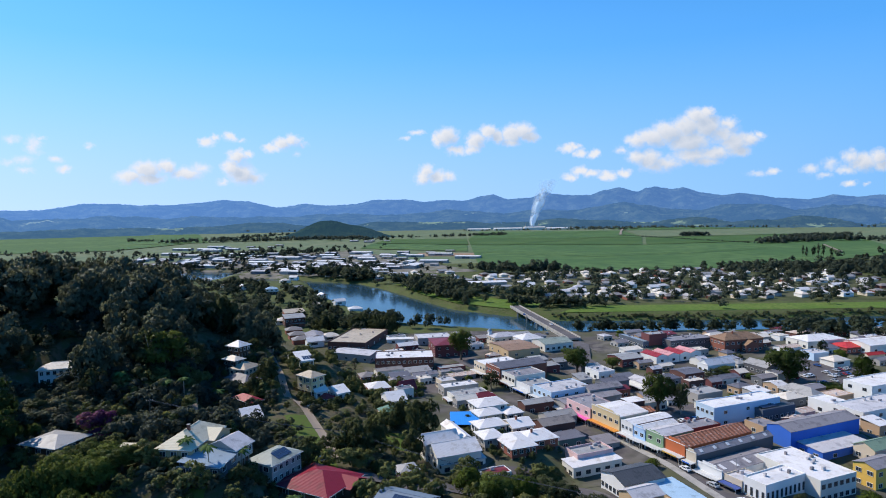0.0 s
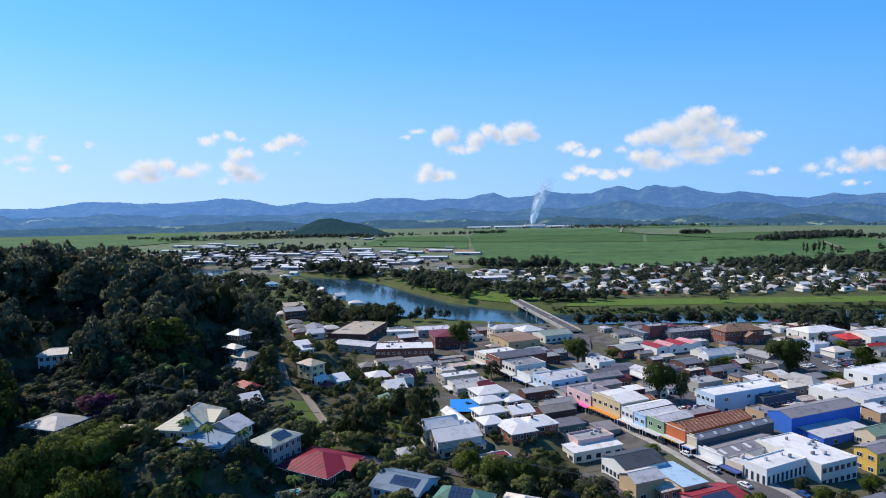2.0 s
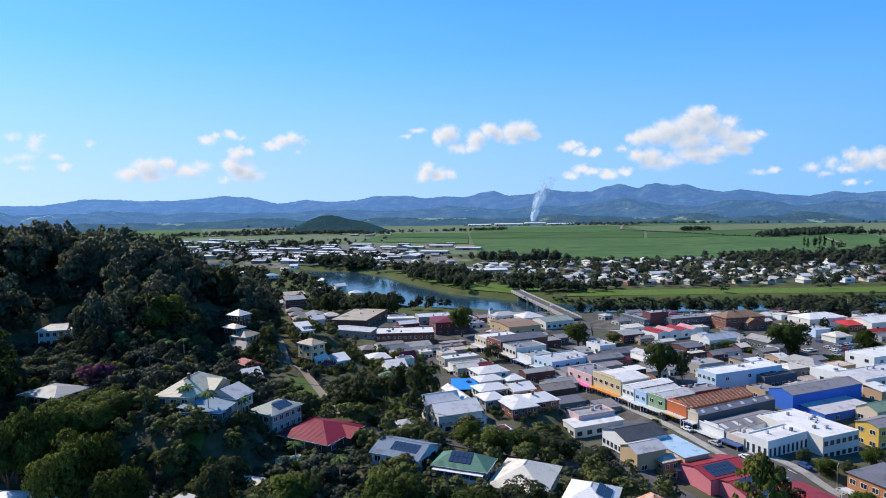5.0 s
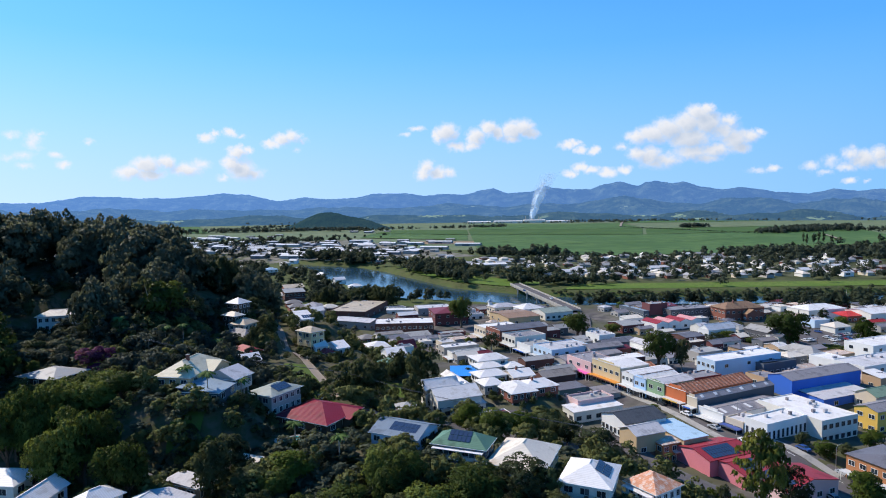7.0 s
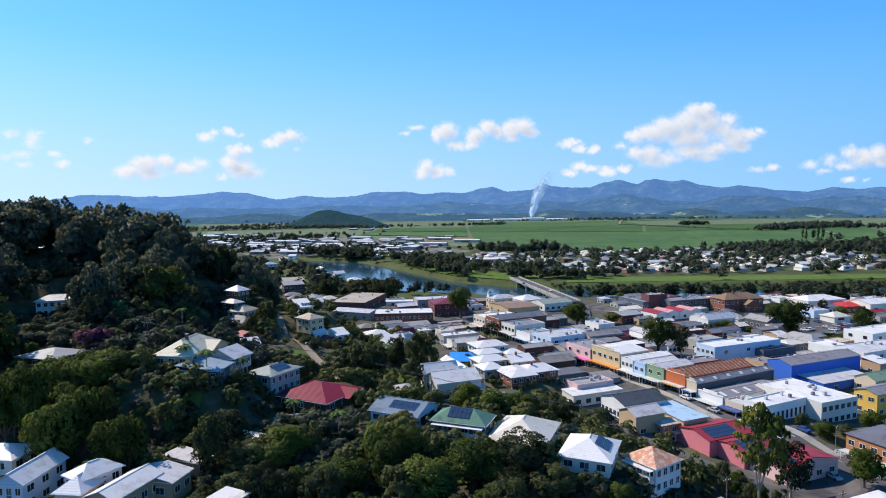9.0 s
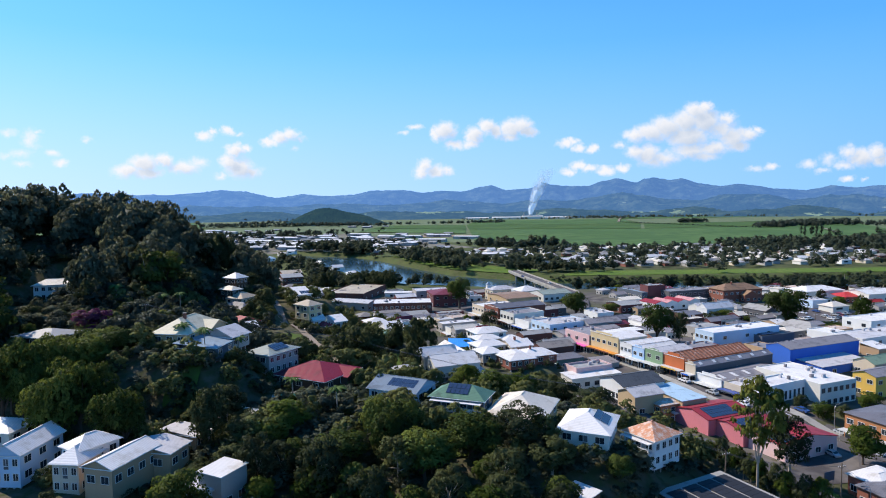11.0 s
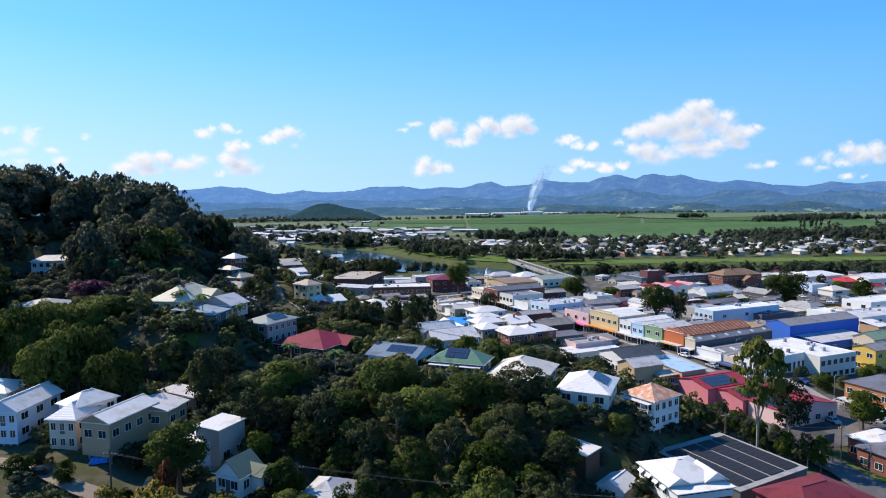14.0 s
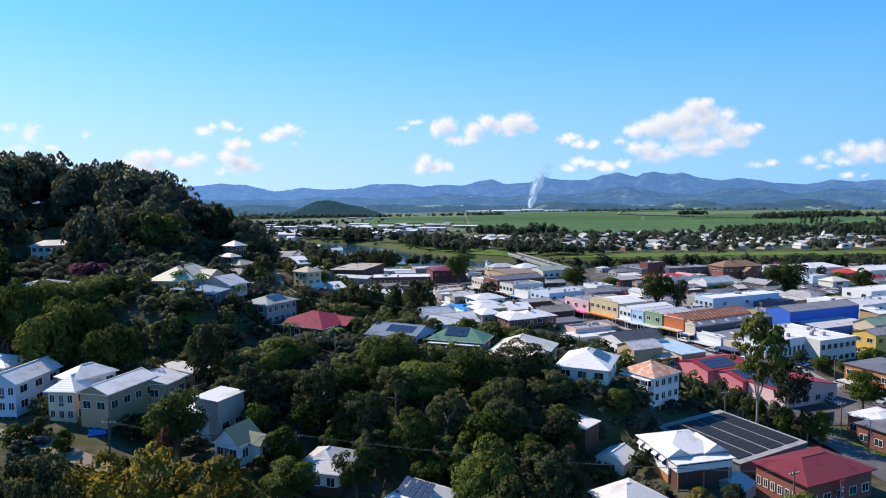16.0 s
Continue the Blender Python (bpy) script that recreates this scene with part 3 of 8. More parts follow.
site('pale blue-grey two-storey shop with roof plant', 'shop building', 52.0, 293.6, 26, 24.4, 15.8, 7.0, wall='paleblue', roofm='zinc', awning='white', win=(4, 4), storeys=2, parapet=0.5, vents=5)
site('grey metal shed with low gable', 'shop building', 72.2, 299.2, 22, 19.8, 8.8, 6.5, wall='warmgrey', roofm='grey', roof='gx', rh=1.5, win=(0, 2))
site('small red brick outbuilding in the town centre', 'shop building', 83.4, 302.0, 22, 11.9, 7.5, 5.0, wall='brick', roofm='maroon', roof='gx', rh=1.2)
site('shop with white front and grey sawn roof', 'shop building', 37.5, 320.9, 26, 19.5, 13.6, 7.5, wall='warmwhite', roofm='grey', awning='white', win=(4, 0), storeys=2, parapet=0.7)
site('low white-fronted shop in the town centre', 'shop building', 43.9, 308.9, 26, 15.2, 13.1, 5.5, wall='white', roofm='warmgrey', awning='white', win=(4, 0), parapet=0.6)
site('red brick heritage shop with cream bands', 'shop building', 30.8, 333.5, 26, 31.2, 15.1, 8.8, wall='brick', roofm='slate', roof='gx', rh=1.6, awning='white', win=(5, 0), storeys=2, parapet=0.9, over=0.1)
site('cream shop with white metal roof', 'shop building', 23.5, 347.0, 26, 22.9, 13.4, 7.5, wall='cream', roofm='white', awning='white', win=(4, 0), storeys=2)
site('long brown-roofed arcade in the town centre', 'shop building', 41.9, 394.5, 22, 23.6, 28.1, 5.0, wall='tan', roofm='brown', roof='gx', rh=1, win=(3, 2))
site('green-grey roofed hall beside the bridge', 'shop building', 68.6, 411.4, 22, 22.1, 18.4, 5.0, wall='warmwhite', roofm='greengrey', roof='gx', rh=2, win=(2, 5))
site('low white shop with flat roof', 'shop building', 4.6, 300.4, 22, 19.0, 8.6, 4.0, wall='warmwhite', roofm='warmgrey', awning='white', win=(2, 3))
site('low grey shop with flat roof', 'shop building', -0.2, 314.5, 22, 19.8, 8.4, 4.0, wall='warmgrey', roofm='white', win=(2, 3))
site('low shop with pale roof', 'shop building', -1.6, 327.4, 22, 8.6, 8.8, 3.8, wall='cream', roofm='zinc', win=(2, 2))
site('white hip-roofed cottage among gardens', 'house', 15.1, 268.0, 22, 14.4, 11.4, 8.8, wall='warmwhite', roofm='white', roof='hip', rh=1.7, win=(2, 3), over=0.6)
site('small white-roofed cottage among gardens', 'house', 15.1, 258.6, 22, 10.8, 8.8, 8.0, wall='cream', roofm='white', roof='hip', rh=1.4, win=(2, 2), over=0.6)
site('cottage with pale grey roof', 'house', 27.6, 266.0, 22, 8.1, 9.1, 6.2, wall='warmgrey', roofm='white', roof='hip', rh=1.2, win=(2, 2), over=0.5)
site('white pyramid-roofed cottage among gardens', 'house', 14.1, 240.6, 22, 12.2, 8.8, 9.2, wall='warmwhite', roofm='white', roof='hip', rh=1.7, win=(2, 3), over=0.6)
site('white gabled cottage with chimney', 'house', 27.5, 241.6, 22, 9.6, 10.1, 8.8, wall='cream', roofm='white', roof='gx', rh=1.9, win=(2, 2), over=0.5, chimney=1)
site('grey-walled cottage with pyramid roof', 'house', 15.2, 227.9, 22, 8.1, 8.8, 9.5, wall='warmgrey', roofm='white', roof='hip', rh=1.6, win=(2, 2), over=0.5)
site('white-roofed brick house among gardens', 'house', 30.6, 228.0, 22, 14.4, 10.9, 8.0, wall='brick', roofm='white', roof='hip', rh=1.9, win=(2, 3), over=0.5, chimney=1)
site('red brick building with white hipped roof', 'house', 24.5, 218.9, 22, 10.5, 14.8, 9.1, wall='brick', roofm='white', roof='hip', rh=1.6, win=(3, 4), over=0.5)
site('white gabled church hall in the town centre', 'hall', -7.1, 222.1, 22, 13.6, 7.8, 9.6, wall='warmwhite', roofm='white', roof='gx', rh=3.2, win=(2, 4), over=0.4)
site('white church with broad metal roof', 'church', -2.5, 213.5, 22, 17.1, 12.0, 8.5, wall='warmwhite', roofm='white', roof='gx', rh=3, win=(2, 6), over=0.4)
site('long white-roofed wing of the church', 'hall', 5.9, 228.9, 22, 5.0, 19.4, 9.0, wall='white', roofm='white', roof='gy', rh=1.6, win=(4, 0), over=0.4)
site('low lean-to with grey roof', 'hall', -1.2, 213.8, 22, 17.4, 6.6, 5.5, wall='warmwhite', roofm='zinc', roof='shed', rh=0.8, win=(1, 4))
site('brown brick cottage with flat grey roof', 'house', -13.9, 189.2, 22, 6.1, 5.8, 13.8, wall='brick', roofm='warmgrey', roof='hip', rh=1.2, win=(3, 3), over=0.5)
site('pale pink rendered shop with stepped parapet', 'shop building', 49.5, 224.0, 22, 16.2, 8.1, 3.8, wall='palepink', roofm='warmgrey', win=(2, 2), parapet=0.9)
site('low white-roofed shop in the town centre', 'shop building', 46.6, 217.4, 22, 21.4, 7.5, 2.5, wall='warmwhite', roofm='white', roof='shed', rh=0.5, win=(2, 5))
site('small teal-walled shed among gardens', 'shed', 46.1, 242.5, 22, 12.5, 7.5, 3.1, wall='teal', roofm='slate', roof='shed', rh=0.4)
site('shop with dark grey roof and white side wall', 'shop building', 58.1, 193.8, 22, 16.5, 12.4, 6.5, wall='white', roofm='dark', roof='gx', rh=2, win=(6, 2), awning='', over=0.4)
site('tan weatherboard shop with grey gabled roof', 'shop building', 58.6, 184.0, 22, 11.0, 8.1, 6.2, wall='tan', base='brick', roofm='zinc', roof='gx', rh=1.8, win=(1, 2), over=0.4)
site('long pale blue roofed shop', 'shop building', 73.6, 185.1, 22, 9.5, 15.2, 4.5, wall='tan', roofm='skyblue', roof='shed', rh=0.6, awning='white', win=(0, 0))
site('two-storey orange brick building in the town centre', 'shop building', 66.6, 183.9, 22, 9.2, 5.6, 3.4, wall='orangebrick', roofm='rustpale', roof='hip', rh=0.9, win=(2, 3), storeys=2, over=0.3)
site('pink-walled shop with maroon roof and solar panels', 'shop building', 76.8, 174.0, 22, 17.2, 13.0, 2.4, wall='pink', roofm='red', roof='gx', rh=1.6, win=(0, 0), over=0.3, solar=(3, 9))
site('pink shop annexe with maroon roof and solar panels', 'shop building', 83.2, 166.4, 22, 15.1, 11.9, 1.5, wall='pink', roofm='red', roof='gx', rh=1.4, win=(0, 0), over=0.3, solar=(3, 6))
site('pink shop with stepped gable and maroon roof', 'shop building', 89.0, 155.9, 22, 19.6, 11.4, 1.6, wall='palepink', roofm='red', roof='gy', rh=1.8, win=(0, 4), over=0.2, parapet=0.0, solar=(3, 8))
site('two-storey tan brick building with grey roof', 'shop building', 122.4, 159.4, 22, 16.1, 15.9, 4.2, wall='orangebrick', roofm='slate', roof='hip', rh=1.2, win=(5, 2), storeys=2, over=0.4, awning='white')
site('low brick building with white roof', 'shop building', 97.0, 131.2, 22, 10.4, 8.2, 2.0, wall='brick', roofm='white', roof='hip', rh=1, win=(3, 2), over=0.5)
site('red brick building with grey hipped roof', 'shop building', 95.5, 124.1, 22, 11.4, 9.4, 2.0, wall='brick', roofm='slate', roof='hip', rh=1.2, win=(3, 2), over=0.5)
site('hall with grey roof and four rows of black solar panels', 'hall', 54.8, 110.0, 28, 20.367, 20.0, 3.2, wall='darkgrey', roofm='warmgrey', roof='shed', rh=0.5, win=(0, 0), over=0.2, solarbands=4)
site('white weatherboard house over brick with metal roof', 'house', 39.6, 104.8, 13, 10.5, 9.6, 7.1, wall='white', base='orangebrick', roofm='white', roof='hip', rh=2.0, win=(4, 0), storeys=1, over=0.4, hoods=1, porch=1)
site('brick building with maroon metal roof', 'office', 60.2, 98.4, 22, 16.1, 9.9, 4.5, wall='brick', roofm='maroon', roof='hip', rh=1.9, win=(7, 5), over=0.6)
site('white timber house with terracotta hipped roof', 'house', 46.5, 132.3, 33, 8.8, 8.4, 12.9, wall='white', roofm='terra', roof='hip', rh=2.4, win=(3, 4), storeys=2, over=0.5, verandah=1)
site('white weatherboard house with solar panels on its roof', 'house', 35.6, 129.8, 66, 13.2, 10.8, 15.4, wall='warmwhite', roofm='white', roof='hip', rh=2.8, win=(3, 2), over=0.6, solarc=1)
site('house with pale pyramid roof and cream side', 'house', 22.5, 138.1, 67, 16.5, 13.4, 15.8, wall='tan', roofm='creamwhite', roof='hip', rh=3.4, win=(4, 3), over=0.6)
site('dark house with green hipped roof and solar panels', 'house', 9.6, 145.8, 69, 7.9, 13.6, 18.0, wall='slate', roofm='greenroof', roof='hip', rh=2.6, win=(4, 2), over=0.6, verandahroof=1, solarc=1)
site('pale house with blue-grey gabled roof and solar panels', 'house', -7.2, 155.0, 64, 11.6, 14.0, 17.2, wall='paleblue', roofm='slateblue', roof='gy', rh=2.2, win=(4, 2), over=0.6, solarc=1)
site('house with crimson hipped roof and deep verandah', 'house', -32.4, 164.6, 62, 16.1, 17.9, 17.9, wall='darktimber', roofm='crimson', roof='hip', rh=3.0, win=(3, 3), over=0.7, wing=1)
# the next three have walls coloured darker to imitate their shaded sides
site('tall grey-roofed house with balconies', 'house', -50.0, 174.0, 61, 12.2, 9.4, 23.0, wall='warmgrey', roofm='greygreen', roof='hip', rh=1.8, win=(2, 5), storeys=2, over=0.6, solarc=1)
site('house with blue-grey verandah roof', 'house', -60.2, 160.4, 83, 11.0, 11.2, 28.5, wall='slate', roofm='bluegrey', roof='shed', rh=1.2, win=(5, 2), over=0.5)
site('white house with pale grey gabled roof', 'house', -59.0, 170.2, 70, 7.4, 10.2, 29.2, wall='warmgrey', roofm='zinc', roof='gx', rh=2.4, win=(3, 3), over=0.5)
site('large house with cream gabled roof', 'house', -70.0, 165.9, 82, 18.6, 10.0, 31.2, wall='tan', roofm='cream', roof='hip', rh=3.4, win=(3, 3), over=0.6, wing=1, chimney=1)
site('timber house with grey-brown hipped roof', 'house', -113.4, 175.2, 72, 11.4, 13.5, 28.5, wall='darktimber', roofm='warmgrey', roof='hip', rh=1.6, win=(3, 3), over=0.7)
site('long white house with verandah on the hillside', 'house', -157, 234, 20, 15.5, 7.5, 36.8, wall='white', roofm='creamwhite', roof='hip', rh=2.0, win=(2, 7), storeys=2, over=0.6)
# dark wall colour on these two pale cottages imitates shade
site('white-roofed house among trees among gardens', 'house', -99.1, 292.8, 63, 7.5, 8, 32.0, wall='darktimber', roofm='white', roof='hip', rh=2.4, win=(2, 3), over=0.6)
site('cream cottage with pale roof and shade-dark walls', 'house', -98.0, 283.4, 57, 5.8, 8.8, 27.5, wall='darktimber', roofm='creamwhite', roof='hip', rh=1.6, win=(2, 2), over=0.5)
site('cream house with tan hipped roof', 'house', -92.2, 280.2, 70, 10.6, 8.9, 24.0, wall='cream', roofm='tanroof', roof='hip', rh=2.4, win=(3, 4), storeys=1, over=0.5)
site('house with slate-grey hipped roof', 'house', -89.4, 270.9, 55, 8.5, 15.4, 20.5, wall='slate', roofm='slate', roof='hip', rh=2.2, win=(2, 3), over=0.5)
site('house with red metal roof among trees', 'house', -79.2, 245.5, 49, 5.9, 13.0, 19.2, wall='darktimber', roofm='red', roof='hip', rh=1.6, win=(2, 2), over=0.5)
site('white house with steep gables', 'house', -74.2, 224.2, 36, 6.8, 11.2, 19.5, wall='white', roofm='white', roof='gx', rh=3, win=(2, 3), over=0.5)
site('white house with steep roof and solar panels', 'house', -72.2, 303.6, 33, 7.1, 19.9, 22.0, wall='white', roofm='white', roof='gx', rh=3, win=(2, 3), over=0.5, solarc=1)
site('yellow weatherboard house with tan roof', 'house', -60.9, 276.4, 51, 7.8, 10.1, 20.8, wall='yellowpale', roofm='tanroof', roof='hip', rh=2, win=(2, 2), storeys=2, over=0.5)
site('white gabled cottage among gardens', 'house', -58.8, 275.9, 35, 6.0, 11.4, 14.2, wall='white', roofm='white', roof='gx', rh=2.4, win=(2, 2), over=0.4)
site('white gabled cottage with broad roof', 'house', -48.9, 276.6, 38, 6.1, 12.4, 13.2, wall='white', roofm='white', roof='gx', rh=2.4, win=(2, 2), over=0.4)
site('cottage with red roof among gardens', 'house', -54.0, 273.4, 42, 5.2, 10.5, 11.8, wall='cream', roofm='red', roof='hip', rh=1.6, win=(2, 2), over=0.4)
site('two-storey tan apartment block with white roof', 'apartment block', -62.1, 112.2, 75, 12.2, 6.4, 16.8, wall='buff', roofm='white', roof='gx', rh=1.5, win=(2, 4), storeys=2, over=0.5)
site('tan apartment block with pale roof', 'apartment block', -55.6, 121.9, 79, 6.4, 11.2, 15.8, wall='buff', roofm='zinc', roof='gx', rh=1.3, win=(2, 2), storeys=2, over=0.5)
site('low tan building with flat metal roof', 'house', -55.1, 133.6, 68, 5.0, 9.6, 14.8, wall='buff', roofm='zinc', roof='shed', rh=0.6, win=(2, 3), over=0.5)
site('two-storey house with pale hipped roof and glazed front', 'house', -70.9, 116.4, 83, 7.5, 5.6, 16.1, wall='cream', roofm='white', roof='hip', rh=2.4, win=(3, 2), storeys=2, over=0.5)
site('house with broad pale roof', 'house', -72.4, 119.2, 60, 8.4, 6.0, 17.5, wall='white', roofm='white', roof='hip', rh=2, win=(2, 3), over=0.5)
site('house with pale blue walls and white roof', 'house', -84.2, 119.2, 87, 12.9, 5.6, 16.9, wall='paleblue', roofm='white', roof='gx', rh=2.2, win=(3, 3), storeys=2, over=0.5)
site('white metal-roofed house among gardens', 'house', -95.0, 131.5, 85, 8.4, 10.6, 16.9, wall='warmwhite', roofm='white', roof='hip', rh=2, win=(2, 2), over=0.5)
site('dark-roofed carport among gardens', 'shed', -72.1, 137.6, 64, 5.0, 8.0, 14.4, wall='darktimber', roofm='slate', roof='shed', rh=0.4, win=(0, 0), over=0.3)
site('white flat carport roof on posts', 'carport', -41.1, 110.5, 66, 6.8, 5.6, 15.8, wall='warmgrey', roofm='white', roof='shed', rh=0.2, win=(0, 2), over=0.3)
site('blue-walled house with grey roof', 'house', -43.1, 111.4, 72, 5.2, 6.2, 13.1, wall='paleblue', roofm='zinc', roof='hip', rh=1.8, win=(1, 3), storeys=2, over=0.4)
site('white cottage with mossy green-grey roof', 'house', -33.6, 99.4, 64, 5.0, 5.6, 11.8, wall='white', roofm='moss', roof='gx', rh=2.6, win=(2, 2), over=0.4, wing=1)
site('house with pale hipped roof beside blue verandah', 'house', -16.9, 96.5, 76, 9.0, 7.5, 8.2, wall='white', base='darktimber', roofm='zinc', roof='hip', rh=2.2, win=(3, 3), over=0.5)
site('house with solar panels on a pale roof', 'house', -2.0, 89.1, 56, 7.5, 8.0, 5.6, wall='white', roofm='white', roof='hip', rh=2, win=(2, 2), over=0.5, solarc=1)
site('white house with metal hipped roof', 'house', 29.0, 93.4, 30, 8.6, 7.8, 3.0, wall='white', roofm='white', roof='hip', rh=2, win=(2, 2), over=0.5)
site('garden shed with pale roof', 'shed', 51.4, 101.8, 40, 5.0, 5.6, 1.9, wall='warmgrey', roofm='zinc', roof='gx', rh=1, win=(0, 0), over=0.2)
site('white garage with gabled roof', 'garage', 33.4, 110.2, 48, 6.2, 5.6, 3.1, wall='white', roofm='white', roof='gx', rh=1.4, win=(1, 0), over=0.2)
site('white carport roof between trees', 'carport', 27.4, 115.0, 47, 5.4, 5.6, 8.2, wall='darktimber', roofm='white', roof='shed', rh=0.3, win=(0, 0), over=0.3)
site('white-walled garage with pale flat roof', 'garage', -58.1, 168.2, 71, 5.6, 8.0, 16.9, wall='cream', roofm='creamwhite', roof='shed', rh=0.4, win=(1, 1), over=0.3)
site('low pavilion with pale flat roof', 'pavilion', -46.5, 143.8, 75, 5.1, 6.4, 15.6, wall='darktimber', roofm='creamwhite', roof='shed', rh=0.4, win=(0, 0), over=0.4)
site('cream garage roof beside the large house', 'garage', -86.5, 172.1, 95, 5.0, 6.9, 28.8, wall='cream', roofm='cream', roof='shed', rh=0.6, win=(0, 0), over=0.4)
site('low shops with pale roofs', 'shop building', -19.0, 440.8, 12, 25.2, 17.5, 4.0, wall='warmgrey', roofm='zinc', win=(4, 3))
site('brick building with brown roof', 'shop building', -6.1, 407.1, 12, 22.8, 24.4, 6.2, wall='maroonbrick', roofm='maroon', roof='hip', rh=2.4, win=(3, 4), storeys=2)
site('house with white hipped roof', 'house', -37.5, 304.5, 22, 10.9, 12.0, 6.8, wall='brick', roofm='white', roof='hip', rh=2, win=(2, 3))
site('white house with steep gable and skylights', 'house', -25.6, 277.5, 22, 8.9, 13.0, 8.8, wall='white', roofm='white', roof='gx', rh=3, win=(2, 3))
site('cottage with green metal roof', 'house', -25.5, 254.2, 22, 7.2, 9.8, 10.5, wall='cream', roofm='greenroof', roof='hip', rh=2.2, win=(2, 3))
site('cream heritage hall with little turret', 'hall', 36.2, 436.2, 22, 20.1, 12.6, 5.0, wall='cream', roofm='zinc', roof='hip', rh=2.2, win=(3, 4), storeys=2, turret=1)
site('white hip-roofed pavilion in the town centre', 'hall', 55.4, 427.2, 22, 17.2, 14.8, 5.0, wall='white', roofm='white', roof='hip', rh=3, win=(2, 3))
site('small white shop in the town centre', 'shop building', 87.5, 342.0, 22, 11.0, 13.1, 3.8, wall='white', roofm='zinc', win=(2, 2))
site('flat-roofed grey shop in the town centre', 'shop building', 125.0, 297.5, 22, 16.1, 10.0, 3.8, wall='warmgrey', roofm='warmgrey', win=(2, 3))
site('white-roofed hall with hipped roof', 'hall', 246.0, 409.2, 16, 32.5, 18.5, 5.0, wall='warmwhite', roofm='white', roof='hip', rh=2.6, win=(3, 5))
site('large building with pale pitched roofs', 'shop building', 279.5, 397.1, 16, 40.5, 19.0, 4.5, wall='warmwhite', roofm='white', roof='gx', rh=2, win=(2, 4))
site('large white building with flat roof', 'commercial block', 184.8, 265.8, 22, 39.4, 15.0, 4.5, wall='white', roofm='zinc', win=(3, 5), storeys=2)
site('white annexe with flat roof', 'commercial block', 179.9, 279.2, 22, 11.1, 12.5, 4.2, wall='white', roofm='white', win=(1, 3))
site('white commercial block with flat roof', 'commercial block', 216.2, 305.0, 22, 46.2, 15.0, 4.5, wall='white', roofm='white', win=(2, 4), storeys=2)
site('low demolished yard building with broken roof', 'shed', 156.5, 272.0, 22, 15.5, 5.6, 2.0, wall='palepink', roofm='rustpale', roof='gx', rh=1, win=(0, 2))
site('broad flat-roofed brown brick hall with pale gravel roof', 'hall', -55.1, 422.5, 78, 52, 28, 5, wall='darkbrick', roofm='tanroof', parapet=0.6, win=(8, 4), vents=2)
site('brown two-storey hotel with white parapet and verandah', 'commercial block', -42.7, 372.2, 4, 36.2, 20, 6, wall='darkbrick', roofm='white', win=(3, 11), storeys=2, parapet=0.5, vents=6)
site('low shops with pale grey metal roofs', 'shop building', -48.6, 394.5, 66, 15, 29, 3, wall='warmgrey', roofm='zinc', roof='gy', rh=1.2, win=(4, 3))
site('red brick church with steep brown gable', 'church', -21.7, 308.2, 30, 8.5, 6.8, 5, wall='maroonbrick', roofm='maroon', roof='gx', rh=4, win=(1, 3), over=0.3)
site('brick house with brown tiled hipped roof', 'house', -45.8, 333.3, 20, 8, 9, 5.2, wall='brick', roofm='browngrey', roof='hip', rh=1.8, win=(2, 3))
site('long white shed beside the hall', 'shed', -42.7, 449.7, 5, 19.8, 5, 2, wall='warmwhite', roofm='white', roof='shed', rh=0.4)
site('dark brick tower block of a shopping complex', 'commercial block', 142.7, 421.2, 18, 14.5, 9, 8.5, wall='maroonbrick', roofm='warmgrey', win=(0, 0), parapet=0.4, vents=3)
site('long slate-walled wing of a shopping complex', 'commercial block', 155.6, 415.9, 18, 35.2, 14, 5, wall='charcoal', roofm='grey', win=(1, 9), storeys=2, parapet=0.4, vents=7)
site('glass-fronted wing of a shopping complex', 'commercial block', 137.9, 419.1, 18, 4.5, 29.5, 4.2, wall='slate', roofm='bluegrey', win=(10, 1), parapet=0.3, vents=2)
site('red brick hall with brown tiled hipped roof', 'hall', 189.9, 409.7, 14, 30.8, 15.0, 6.5, wall='brick', roofm='brown', roof='hip', rh=3.6, win=(4, 7), storeys=2, over=0.6, chimney=1)
site('brick porch wing with brown gable', 'hall', 203.6, 407.9, 14, 10.2, 4.2, 3.2, wall='brick', roofm='brown', roof='gy', rh=3.0, win=(1, 2), over=0.4)
site('white arcade hall with arched front', 'shop building', 156.3, 357.6, 22, 21.0, 8.2, 2.8, wall='white', roofm='white', roof='gx', rh=3.2, win=(2, 5), over=0.2, parapet=0.6)
site('charcoal shop with pale gabled roof', 'shop building', 188.5, 353.4, 22, 10.5, 16.2, 2, wall='charcoal', roofm='warmgrey', roof='gy', rh=2.4, win=(4, 2), over=0.3)
site('dark flat-roofed shop in the town centre', 'shop building', 136.1, 341.0, 22, 13.8, 12.5, 2.4, wall='darkbrick', roofm='slate', roof='gx', rh=1.0, win=(2, 3), over=0.2)
site('two-storey dark brick shop with white cap roof', 'shop building', 129.8, 320.0, 22, 11.2, 6, 4, wall='darkbrick', roofm='creamwhite', win=(1, 2), storeys=2, parapet=0.3)
site('low grey store with roof plant', 'shop building', 124.4, 304.3, 22, 16.5, 7, 2.6, wall='slate', roofm='zinc', win=(1, 4), parapet=0.3, vents=5)
site('hall with bright red metal roof', 'hall', 266.1, 400.1, 16, 25.8, 15.8, 2.4, wall='brick', roofm='brightred', roof='hip', rh=2.0, win=(2, 6))
